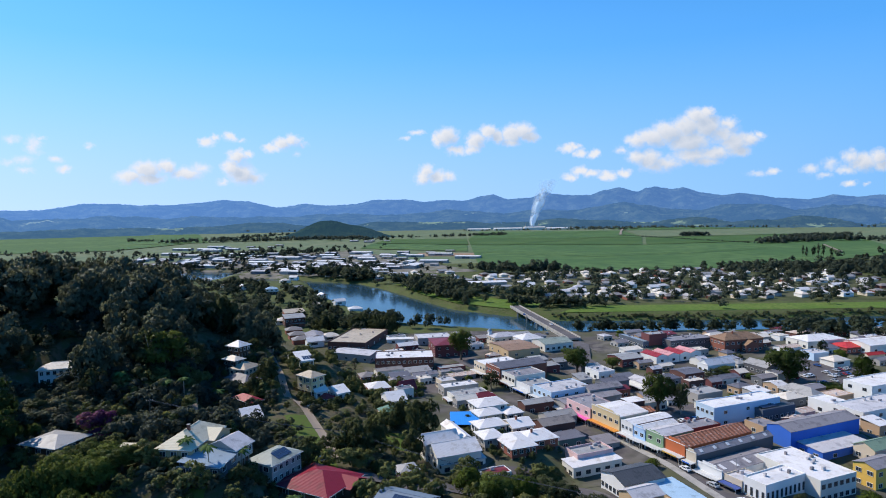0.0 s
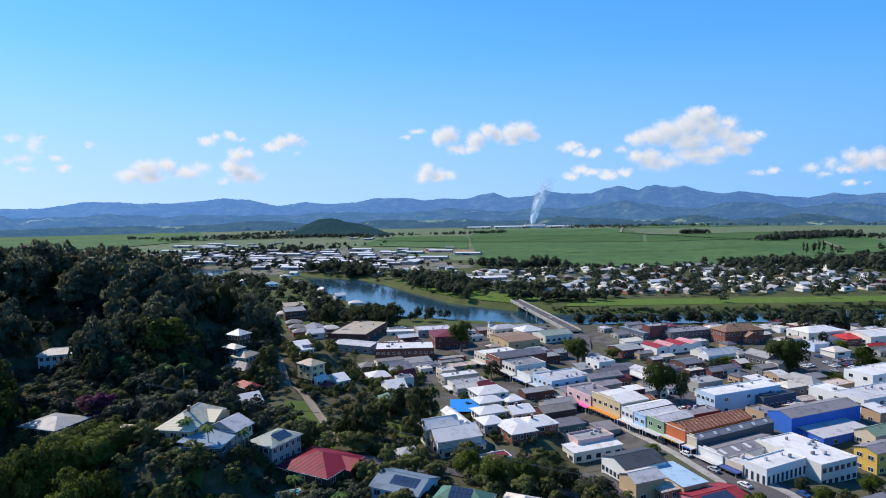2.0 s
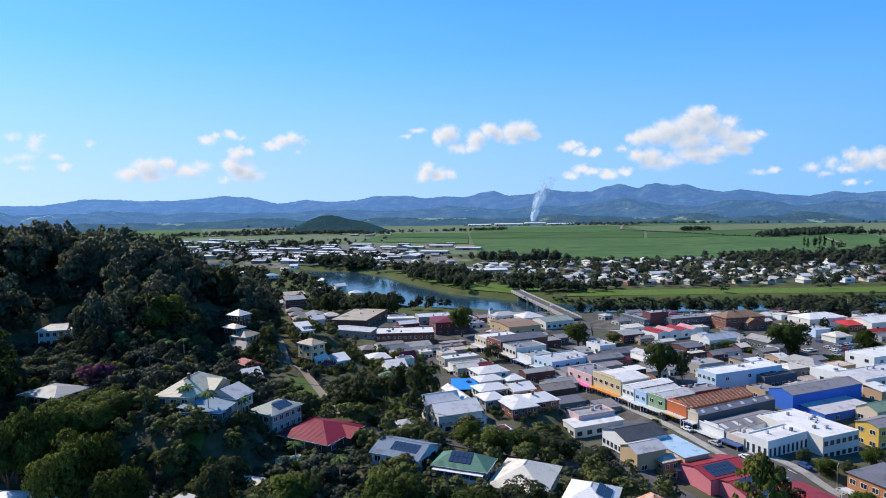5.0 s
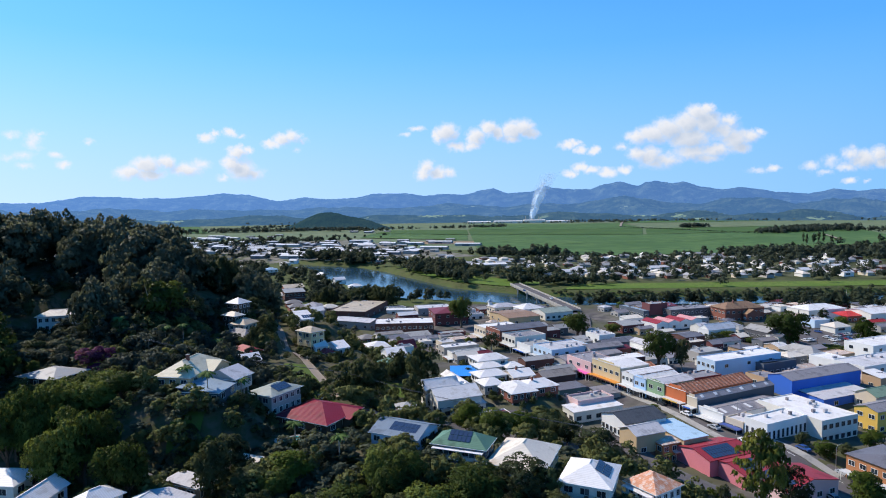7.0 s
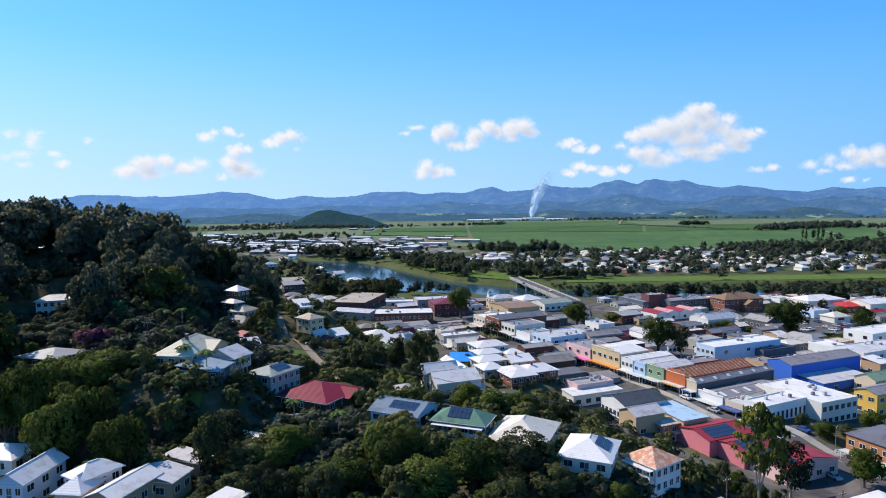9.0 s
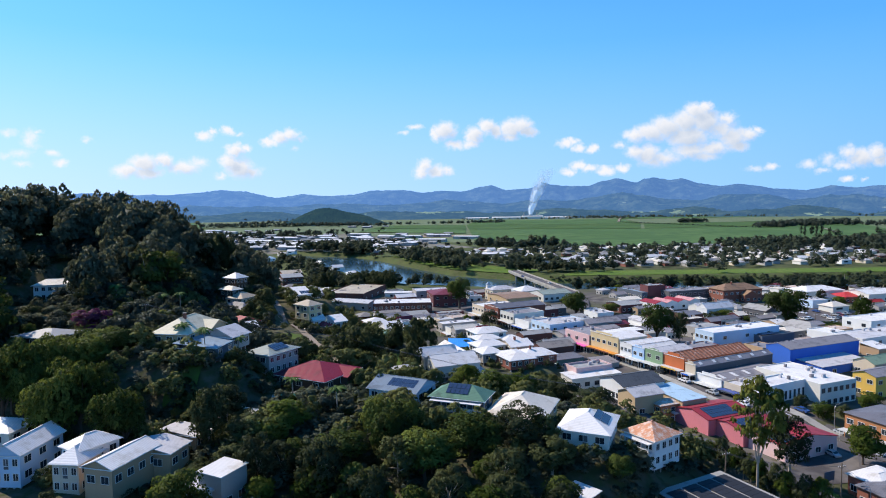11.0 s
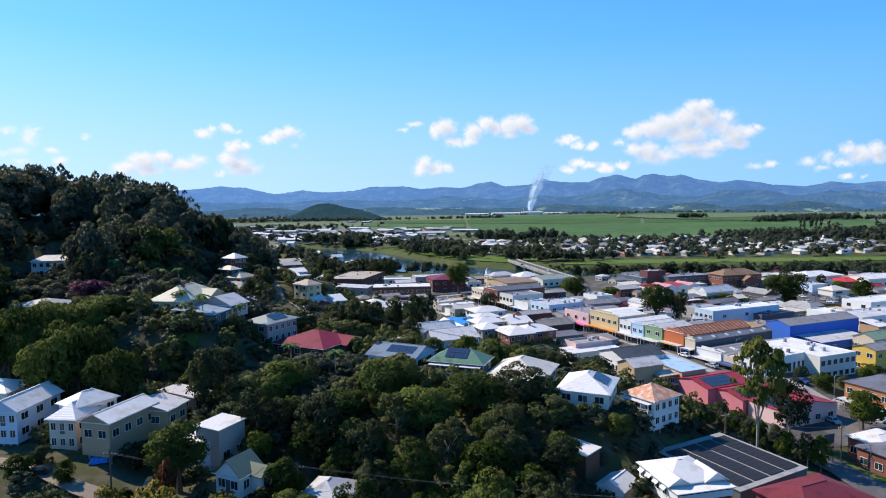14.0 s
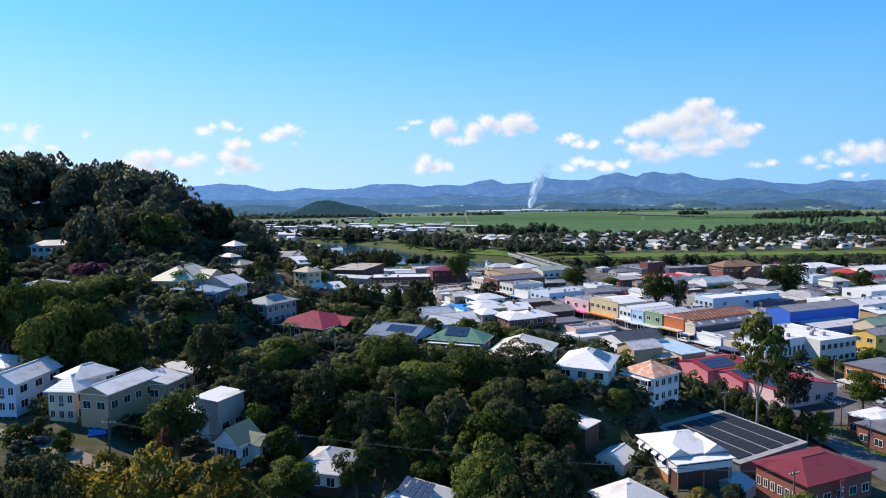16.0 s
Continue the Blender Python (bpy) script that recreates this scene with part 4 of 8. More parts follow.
site('low building with red metal roof', 'shop building', 268.2, 382.6, 16, 14.0, 3.8, 1.6, wall='cream', roofm='brightred', roof='gx', rh=1.4, win=(2, 4))
site('pale blue-grey flat-roofed block', 'shop building', 234.3, 383.3, 16, 11.8, 10.8, 3, wall='paleblue', roofm='zinc', win=(0, 0), parapet=0.3)
site('old house with weathered grey hipped roof and gable', 'house', 181.3, 296.8, 22, 8.8, 18.8, 2.2, wall='warmgrey', roofm='warmgrey', roof='hip', rh=3.2, win=(3, 3), over=0.7)
site('dark brick workshop with grey gabled roof', 'shop building', 110.9, 375.6, 22, 16.0, 15.2, 2.8, wall='maroonbrick', roofm='warmgrey', roof='gx', rh=1.2, win=(2, 4))
site('white-walled shop with pale metal roof', 'shop building', 107.9, 324.1, 22, 8.8, 13.8, 2, wall='white', roofm='zinc', roof='gy', rh=1.6, win=(3, 1), awning='white', over=0.2)
site('apartment block with slanted grey roof', 'apartment block', -137.1, 522.8, 25, 17.5, 12, 6, wall='darkbrick', roofm='warmgrey', roof='shed', rh=2.0, win=(3, 5), storeys=2)
site('apartment block with tan slanted roof', 'apartment block', -143, 545, 25, 18.2, 12, 7, wall='brick', roofm='tanroof', roof='shed', rh=2.0, win=(3, 5), storeys=2)
site('house with pale blue roof by the river', 'house', -218.8, 744.2, 25, 15.5, 12, 4.5, wall='white', roofm='skyblue', roof='hip', rh=2.4, win=(2, 3))
site('grey-roofed hall below the hill', 'hall', -101.5, 452.1, 20, 13.5, 22, 3.2, wall='warmgrey', roofm='grey', roof='gy', rh=2.0, win=(4, 2))
site('white club house on the river bank', 'pavilion', -95.3, 612, 20, 13.5, 10, -0.5, wall='white', roofm='white', roof='hip', rh=2.2, win=(3, 3))
for k in range(4):
    site('market bay with red and white gabled roof', 'shop building', 134.6 + k * 8.63, 383.3 + k * 3.49, 22, 9.01, 15.0, 2.2, wall='white', roofm='rosered' if k % 2 else 'red', roof='gy', rh=1.5, win=(0, 1), over=0.1)
site('low verandah wing with crimson hipped roof', 'house', -40.8, 172.9, 62, 7.2, 9.8, 17.0, wall='darktimber', roofm='crimson', roof='hip', rh=1.5, win=(2, 1), over=0.6)
PLOTS = []
for label, category, x, y, rot, w, d, top, more in SITES:
    c, s = math.cos(radians(rot)), math.sin(radians(rot))
    storeys = more.get("storeys", 1)
    tall = 3.3 * storeys + (0.7 if category in ("house", "garage", "carport", "shed", "pavilion") else 1.6)
    PLOTS.append((x + (c * w - s * d) / 2, y + (s * w + c * d) / 2, (0.55 * max(w, d) + 3.5) ** 2, top - tall, 60 if category == "house" else 16))


def ground_z(x, y):
    z = hill(x, y)
    if -160 < x < 330 and 60 < y < 520:
        a, b = z, 1.0
        for px, py, rr, pz, sure in PLOTS:
            q = ((x - px) ** 2 + (y - py) ** 2) / rr
            if q < 4:
                k = sure * math.exp(-q * 1.5)
                a += k * pz
                b += k
        z = a / b
    d = river_depth(x, y)
    if d > -14:
        z = min(z, -2.5 - 7.5 * min(1, max(0, (d + 14) / 18)))
    l = lagoon_depth(x, y)
    if l > -0.2:
        z = min(z, -2.5 - 8 * min(1, (l + 0.2) / 0.25))
    return z


def obj(name, verts, faces, material, parent=None, smooth=False):
    me = bpy.data.meshes.new(name)
    me.from_pydata([tuple(v) for v in verts], [], faces)
    if smooth:
        me.polygons.foreach_set("use_smooth", [True] * len(me.polygons))
    me.update()
    ob = new(name, me)
    if material is not None:
        me.materials.append(MATS[material] if isinstance(material, str) else material)
    if parent is not None:
        ob.parent = parent
    return ob


def spread(lo, hi, step):
    return [lo + (hi - lo) * i / max(1, round((hi - lo) / step)) for i in range(round((hi - lo) / step) + 1)]


gx = [-4800, -3800, -3000, -2300, -1700, -1200, -900, -700] + spread(-580, -400, 20) + spread(-390, 420, 6) + spread(430, 700, 30) + [850, 1100, 1500, 2000, 2700, 3500, 4800]
gy = [-900, -500, -250, -120, -60] + spread(-20, 660, 6) + spread(670, 1140, 10) + [1170, 1220, 1300, 1450, 1650, 1950, 2300, 2800, 3400, 4100, 4900]
gv = [(x, y, ground_z(x, y)) for y in gy for x in gx]
nx = len(gx)
gf = [(j * nx + i, j * nx + i + 1, (j + 1) * nx + i + 1, (j + 1) * nx + i) for j in range(len(gy) - 1) for i in range(nx - 1)]
ground = obj("ground", gv, gf, "grassland", smooth=True)
for soil in ("bank_grass", "pasture"):
    ground.data.materials.append(MATS[soil])
for poly in ground.data.polygons:
    poly.material_index = (poly.center.y > 470) + (poly.center.y > 1160)
tagged(ground, "grassy ground of the valley and the wooded hill", "ground", kind="structure")

wv = [(x, between(NEAR_BANK, x) - 6, WATER) for x in spread(-330, 1200, 15)] + [(x, between(FAR_BANK, x) + 6, WATER) for x in spread(-330, 1200, 15)]
half = len(wv) // 2
river = obj("water", wv, [(i, i + 1, half + i + 1, half + i) for i in range(half - 1)], "river_water")
tagged(river, "calm blue river between grassy banks", "river", kind="structure")
pond = obj("water", [(-540, 930, WATER), (-340, 930, WATER), (-340, 1130, WATER), (-540, 1130, WATER)], [(0, 1, 2, 3)], "river_water")
tagged(pond, "upstream reach of the river behind the hill", "river", kind="structure")


def patch(name, corners, material, lift, label, category, step=6, flat=None, kind="structure"):
    """A sheet draped over the ground inside a four-cornered outline."""
    a, b, c, d = [Vector((*p, 0)) for p in corners]
    n = max(1, round(max((b - a).length, (c - d).length) / step))
    m = max(1, round(max((d - a).length, (c - b).length) / step))
    v = []
    for j in range(m + 1):
        for i in range(n + 1):
            p = a.lerp(b, i / n).lerp(d.lerp(c, i / n), j / m)
            v.append((p.x, p.y, (ground_z(p.x, p.y) if flat is None else flat) + lift))
    f = [(j * (n + 1) + i, j * (n + 1) + i + 1, (j + 1) * (n + 1) + i + 1, (j + 1) * (n + 1) + i) for j in range(m) for i in range(n)]
    return tagged(obj(name, v, f, material, smooth=True), label, category, kind=kind)


def strip(name, line, width, material, lift, label, category, thick=0.0):
    """A road or path draped along a line."""
    pts = []
    for p, q in zip(line, line[1:]):
        n = max(1, round(math.dist(p, q) / 4))
        pts += [(p[0] + (q[0] - p[0]) * i / n, p[1] + (q[1] - p[1]) * i / n) for i in range(n)]
    pts.append(line[-1])
    v, f, cols = [], [], 4
    for i, p in enumerate(pts):
        q0, q1 = pts[max(0, i - 1)], pts[min(len(pts) - 1, i + 1)]
        t = Vector((q1[0] - q0[0], q1[1] - q0[1], 0)).normalized()
        s = Vector((-t.y, t.x, 0))
        zs = [ground_z(p[0] + s.x * width * (k / cols - 0.5), p[1] + s.y * width * (k / cols - 0.5)) for k in range(cols + 1)]
        for k in range(cols + 1):
            v.append((p[0] + s.x * width * (k / cols - 0.5), p[1] + s.y * width * (k / cols - 0.5), max(zs[k], sum(zs) / len(zs)) + lift))
    w = cols + 1
    for i in range(len(pts) - 1):
        for k in range(cols):
            f.append((i * w + k, i * w + k + 1, (i + 1) * w + k + 1, (i + 1) * w + k))
    if thick:
        base = len(v)
        for i in range(len(pts)):
            for k in (0, cols):
                x, y, z = v[i * w + k]
                v.append((x, y, z - thick))
        for i in range(len(pts) - 1):
            f.append((i * w, (i + 1) * w, base + (i + 1) * 2, base + i * 2))
            f.append((i * w + cols, base + i * 2 + 1, base + (i + 1) * 2 + 1, (i + 1) * w + cols))
    return tagged(obj(name, v, f, material, smooth=not thick), label, category, kind="structure")


# the town's paved blocks lie along one street grid
patch("pavement", [(112, 150), (330, 240), (300, 480), (5, 500)], "townground", 0.08, "paved town blocks with yards and car parks", "paved ground", 8)
patch("pavement", [(-8, 225), (75, 280), (5, 500), (-75, 470)], "townground", 0.12, "paved lots on the west side of the street", "paved ground", 8)
patch("pavement", [(48, 130), (120, 150), (98, 215), (45, 215)], "townground", 0.12, "paved lots at the corner", "paved ground", 6)
patch("pavement", [(5, 215), (95, 200), (78, 285), (-8, 285)], "townground", 0.16, "paved lots between the lane and the main street", "paved ground", 6)
MAIN = [(131, 140), (113, 172), (99.2, 205.1), (78.1, 265.8), (58, 310), (37.6, 353.9), (19.5, 389.5), (5.3, 415.8), (-20, 480)]
strip("road", MAIN, 15, "asphalt", 0.22, "asphalt main street through the town", "road")
strip("road", [(84.5, 100), (84.6, 124.8), (82.5, 133), (76.5, 148.6), (65.9, 164.2), (59.4, 184.4), (45.6, 204), (20, 212)], 7.5, "asphalt", 0.25, "asphalt side street climbing past the houses", "road")
strip("road", [(113, 172), (160, 190), (230, 222), (330, 262)], 12, "asphalt", 0.26, "asphalt cross street", "road")
strip("road", [(58, 310), (102.8, 340.2), (150, 360), (260, 400)], 11, "asphalt", 0.28, "asphalt cross street behind the shops", "road")
strip("road", [(115, 277), (103, 340), (92, 400), (100, 440), (97, 455)], 10, "asphalt", 0.30, "asphalt street leading to the bridge", "road")
strip("road", [(-30, 186), (-15, 186), (2, 191), (16.4, 190), (30.5, 188.3), (45, 184), (57, 186)], 6.5, "asphalt", 0.30, "narrow asphalt lane behind the houses", "road")
strip("road", [(-100, 345), (-94.4, 330), (-81.3, 298), (-70.6, 272.6), (-58.7, 253.9), (-46, 225.8), (-36, 200)], 3.4, "gravel", 0.25, "pale worn lane running down the hill", "road")
strip("road", [(-90, 113), (-74.7, 109.8), (-63, 104), (-52, 100.5)], 3.2, "gravel", 0.3, "pale gravel drive between retaining walls", "driveway")
strip("road", [(-75, 185), (-90, 215), (-100, 240)], 4, "gravel", 0.25, "steep dirt drive on the hillside", "driveway")
for line, w in (([(120, 163), (106, 196), (85, 256), (65, 300), (45, 345)], 3.2), ([(92, 198), (71, 258), (51, 303), (31, 347)], 3.2)):
    strip("pavement", line, w, "concrete", 0.36, "concrete footpath with kerb beside the main street", "footpath", thick=0.15)
strip("verge", [(92, 112), (90, 127), (87, 137)], 4, "lawn", 0.34, "strip of mown grass beside the street", "grass verge")
patch("car_park", [(200, 325), (262, 350), (250, 392), (188, 362)], "asphalt", 0.2, "asphalt car park with parked cars", "car park")
patch("car_park", [(102, 146), (190, 150), (205, 200), (122, 178)], "asphalt", 0.2, "asphalt yard and forecourt beside the corner", "car park")
patch("car_park", [(104, 262), (135, 272), (125, 300), (98, 290)], "asphalt", 0.24, "small asphalt car park behind shops", "car park")
for i in range(14):
    k = i / 13
    x, y = 113 + (37.6 - 113) * k, 172 + (353.9 - 172) * k
    strip("road_marking", [(x + 0.6, y - 1.3), (x - 0.6, y + 1.3)], 0.22, "marking", 0.28, "white centre dash on the asphalt", "road marking")
# lawns
for cs in ([(0, 130), (11, 131), (12, 140), (1, 141)], [(-25, 228), (-14, 230), (-16, 246), (-27, 244)], [(-70, 150), (-62, 150), (-62, 158), (-70, 158)], [(-44, 196), (-33, 190), (-56, 246), (-64, 240)], [(-80, 126), (-70, 127), (-70, 134), (-80, 134)]):
    patch("lawn", cs, "lawn", 0.2, "small sunlit lawn between trees", "lawn", 3)
# river parks and far bank
patch("levee", [(112, 585), (520, 590), (560, 625), (140, 625)], "levee_grass", 0.25, "long bright green grass levee by the river", "grass bank", 10)
patch("levee", [(500, 590), (1100, 580), (1100, 615), (540, 625)], "levee_grass", 0.25, "grass levee running on beside the river", "grass bank", 20)
patch("park", [(14, 655), (68, 612), (108, 640), (20, 725)], "levee_grass", 0.22, "riverside park lawn below the bridge", "park lawn", 6)
patch("park", [(-70, 850), (-28, 735), (14, 655), (20, 725), (-30, 800)][:4], "levee_grass", 0.2, "grassy point at the river bend", "park lawn", 6)
patch("suburb", [(60, 640), (560, 640), (640, 1010), (60, 985)], "suburb", 0.12, "lawns and yards of the far suburb", "suburb ground", 20)
patch("suburb", [(-800, 1090), (-190, 960), (60, 1010), (-250, 1650)], "yards", 0.16, "industrial estate yards beyond the river", "yards", 20)
patch("bare_yard", [(-70, 1380), (160, 1330), (190, 1440), (-60, 1500)], "soil", 0.3, "bare earth works yard among fields", "works yard", 20)

# cane fields
FIELD = [
    ("cane", [(62, 1034), (285, 982), (560, 1700), (80, 1800)]), ("cane", [(285, 982), (530, 1000), (940, 1790), (560, 1700)]), ("cane", [(530, 1000), (1000, 1300), (1300, 1900), (940, 1790)]),
    ("cane_dark", [(80, 1815), (560, 1715), (700, 2150), (90, 2250)]), ("cane", [(95, 2265), (706, 2165), (850, 2900), (180, 3000)]), ("cane_dark", [(570, 1712), (1290, 1915), (1500, 2300), (712, 2150)]),
    ("pasture", [(720, 2170), (1500, 2320), (1700, 3000), (860, 2900)]), ("cane", [(-235, 1700), (60, 1520), (70, 1800), (-230, 1980)]), ("cane_dark", [(-230, 2000), (75, 1825), (85, 2250), (-200, 2300)]),
    ("cane", [(-1500, 1950), (-850, 2200), (-1500, 3700), (-2600, 3300)]), ("cane_dark", [(-2500, 2400), (-1520, 1970), (-2620, 3280), (-3600, 3200)]), ("pasture", [(-1480, 3720), (-2600, 3330), (-3200, 4300), (-1700, 4400)]),
    ("pasture", [(-1450, 3600), (-860, 2230), (-560, 2350), (-800, 3600)]), ("cane", [(-1700, 1500), (-950, 1750), (-900, 2150), (-1800, 1850)]), ("pasture", [(1330, 1950), (2500, 2100), (2900, 3000), (1720, 3000)]), ("cane", [(880, 2930), (1700, 3020), (1900, 3500), (900, 3500)]),
]
for k, (mat, cs) in enumerate(FIELD):
    tagged(patch("field", cs, mat, 1.2 + 0.05 * k, "flat green sugar cane field" if "cane" in mat else "pale green pasture", "field", 120), kind="stuff", group="fields of the plain")

for line, w, mat, label, category in (([(253, 2383), (560, 2640), (838, 2971)], 9, "cane_dark", "dark drain between cane blocks", "field drain"), ([(191, 1798), (440, 2060), (682, 2355)], 7, "cane_dark", "dark drain between cane blocks", "field drain"),
                                  ([(60, 1500), (311, 1287), (587, 1364), (800, 1480)], 6, "cane_dark", "dark drain between cane blocks", "field drain"), ([(975, 3300), (800, 2750), (682, 2355)], 9, "gravel", "pale gravel track between the fields", "farm track"),
                                  ([(973, 1562), (880, 1369), (850, 1300)], 6, "gravel", "pale gravel road leaving the woods", "farm track")):
    strip("road", line, w, mat, 4.2, label, category)

# ---- hills on the skyline ----


# the skyline, as (across, height) of the range
CREST_WEST = [(-1.1, 150), (-0.726, 145), (-0.657, 151), (-0.624, 170), (-0.587, 193), (-0.531, 188), (-0.495, 172), (-0.448, 179), (-0.402, 194), (-0.36, 215), (-0.319, 197), (-0.273, 151), (-0.226, 180), (-0.189, 160), (-0.143, 176), (-0.111, 206), (-0.065, 203), (-0.032, 183), (0.0, 199), (0.037, 192)]
CREST_EAST = [(0.06, 222), (0.081, 238), (0.106, 195), (0.143, 197), (0.166, 235), (0.208, 213), (0.24, 215), (0.263, 252), (0.286, 267), (0.319, 233), (0.332, 261), (0.346, 273), (0.374, 252), (0.394, 262), (0.42, 221), (0.457, 196), (0.484, 209), (0.517, 190), (0.545, 171), (0.595, 154), (0.618, 167), (0.637, 184), (0.678, 161), (0.71, 173), (1.1, 160)]


def softly(rows, u):
    """A smooth run through rows of (across, height)."""
    for (u0, h0), (u1, h1) in zip(rows, rows[1:]):
        if u0 <= u <= u1:
            t = (u - u0) / (u1 - u0)
            return h0 + (h1 - h0) * (0.6 * t + 0.4 * t * t * (3 - 2 * t))
    return rows[-1][1]


def ridge_arc(name, radius, depth, crest, material, label, seed, rough, lo=-0.95, hi=0.95, cols=900, rows=16, spurs=0.5):
    """A wooded range on an arc about the town, with spurs and gullies that come down to the plain."""
    v = []
    for j in range(rows + 1):
        t = j / rows
        for i in range(cols + 1):
            u = lo + (hi - lo) * i / cols
            h = crest(u)
            spur = noise.fractal(Vector((u * 9 + seed, t * 1.2, seed)), 0.9, 2.1, 5)
            trees = noise.noise(Vector((u * 150, t * 30, seed))) + 0.8 * noise.noise(Vector((u * 420, t * 50, seed)))
            rise = (0.5 - 0.5 * math.cos(math.pi * t)) * (1 + spurs * spur * (1 - t) * 2.2) if t < 1 else 1.0
            r = radius - depth * (1 - t) + 70 * spur * (1 - t)
            y = r / math.sqrt(1 + u * u)
            z = h * rise + rough * spur * min(1, 2.2 * t) + radius * 0.0009 * trees * min(1, t * 4)
            v.append((u * y, y, z - 5))
    n = cols + 1
    f = [(j * n + i, j * n + i + 1, (j + 1) * n + i + 1, (j + 1) * n + i) for j in range(rows) for i in range(cols)]
    return tagged(obj(name, v, f, material, smooth=True), label, "mountain range", kind="structure")


def swell(base, summits):
    return lambda u: base + sum(ph * math.exp(-((u - pu) / pw) ** 2) for pu, ph, pw in summits)


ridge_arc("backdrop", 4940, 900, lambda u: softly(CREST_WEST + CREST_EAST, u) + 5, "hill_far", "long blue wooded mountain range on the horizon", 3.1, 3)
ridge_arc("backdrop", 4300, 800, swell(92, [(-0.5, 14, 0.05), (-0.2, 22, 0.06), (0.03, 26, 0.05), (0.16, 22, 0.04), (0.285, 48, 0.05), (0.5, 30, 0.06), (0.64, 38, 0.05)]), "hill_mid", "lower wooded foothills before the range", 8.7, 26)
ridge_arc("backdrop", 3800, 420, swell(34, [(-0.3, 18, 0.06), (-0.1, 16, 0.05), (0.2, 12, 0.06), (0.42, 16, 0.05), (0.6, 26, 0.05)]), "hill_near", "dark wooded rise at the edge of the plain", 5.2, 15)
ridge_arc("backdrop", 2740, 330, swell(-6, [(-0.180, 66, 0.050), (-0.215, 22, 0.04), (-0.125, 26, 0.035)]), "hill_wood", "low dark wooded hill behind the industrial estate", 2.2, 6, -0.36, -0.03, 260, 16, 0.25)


# ---- building kit ----
CLEAR = []          # footprints, so that no tree stands in a house


def bx(v, f, x0, y0, z0, x1, y1, z1):
    i = len(v)
    v += [(x0, y0, z0), (x1, y0, z0), (x1, y1, z0), (x0, y1, z0), (x0, y0, z1), (x1, y0, z1), (x1, y1, z1), (x0, y1, z1)]
    f += [(i, i + 3, i + 2, i + 1), (i + 4, i + 5, i + 6, i + 7), (i, i + 1, i + 5, i + 4), (i + 1, i + 2, i + 6, i + 5), (i + 2, i + 3, i + 7, i + 6), (i + 3, i, i + 4, i + 7)]


def boxes(name, rows, material, parent=None):
    v, f = [], []
    for r in rows:
        bx(v, f, *r)
    return obj(name, v, f, material, parent)


SHARED = {}


def shared(name, key, make, material, parent, m):
    """A part that shares its mesh with its likes."""
    if key not in SHARED:
        v, f = make()
        me = bpy.data.meshes.new(name)
        me.from_pydata(v, [], f)
        me.materials.append(MATS[material])
        SHARED[key] = me
    ob = new(name, SHARED[key])
    ob.parent = parent
    ob.matrix_basis = m
    return ob


def window(parent, m, w, h, hood=False, dark=False):
    w, h = round(w, 1), round(h, 1)

    def frame_mesh():
        v, f = [], []
        e = 0.09
        bx(v, f, -w / 2 - e, -0.06, -e, -w / 2, 0.05, h + e)
        bx(v, f, w / 2, -0.06, -e, w / 2 + e, 0.05, h + e)
        bx(v, f, -w / 2, -0.06, h, w / 2, 0.05, h + e)
        bx(v, f, -w / 2, -0.10, -e, w / 2, 0.05, 0)
        bx(v, f, -0.03, -0.04, 0, 0.03, 0.05, h)
        if hood:
            i = len(v)
            v.extend([(-w / 2 - 0.15, -0.02, h + 0.25), (w / 2 + 0.15, -0.02, h + 0.25), (w / 2 + 0.15, -0.75, h - 0.3), (-w / 2 - 0.15, -0.75, h - 0.3)])
            f.extend([(i, i + 1, i + 2, i + 3)])
        return v, f

    def pane_mesh():
        v, f = [], []
        bx(v, f, -w / 2, -0.01, 0, w / 2, 0.02, h)
        return v, f

    fr = shared("window", ("wf", w, h, hood, dark), frame_mesh, "trim_dark" if dark else "trim_white", parent, m)
    shared("pane", ("wp", w, h), pane_mesh, "pane_dark", fr, Matrix())
    return fr


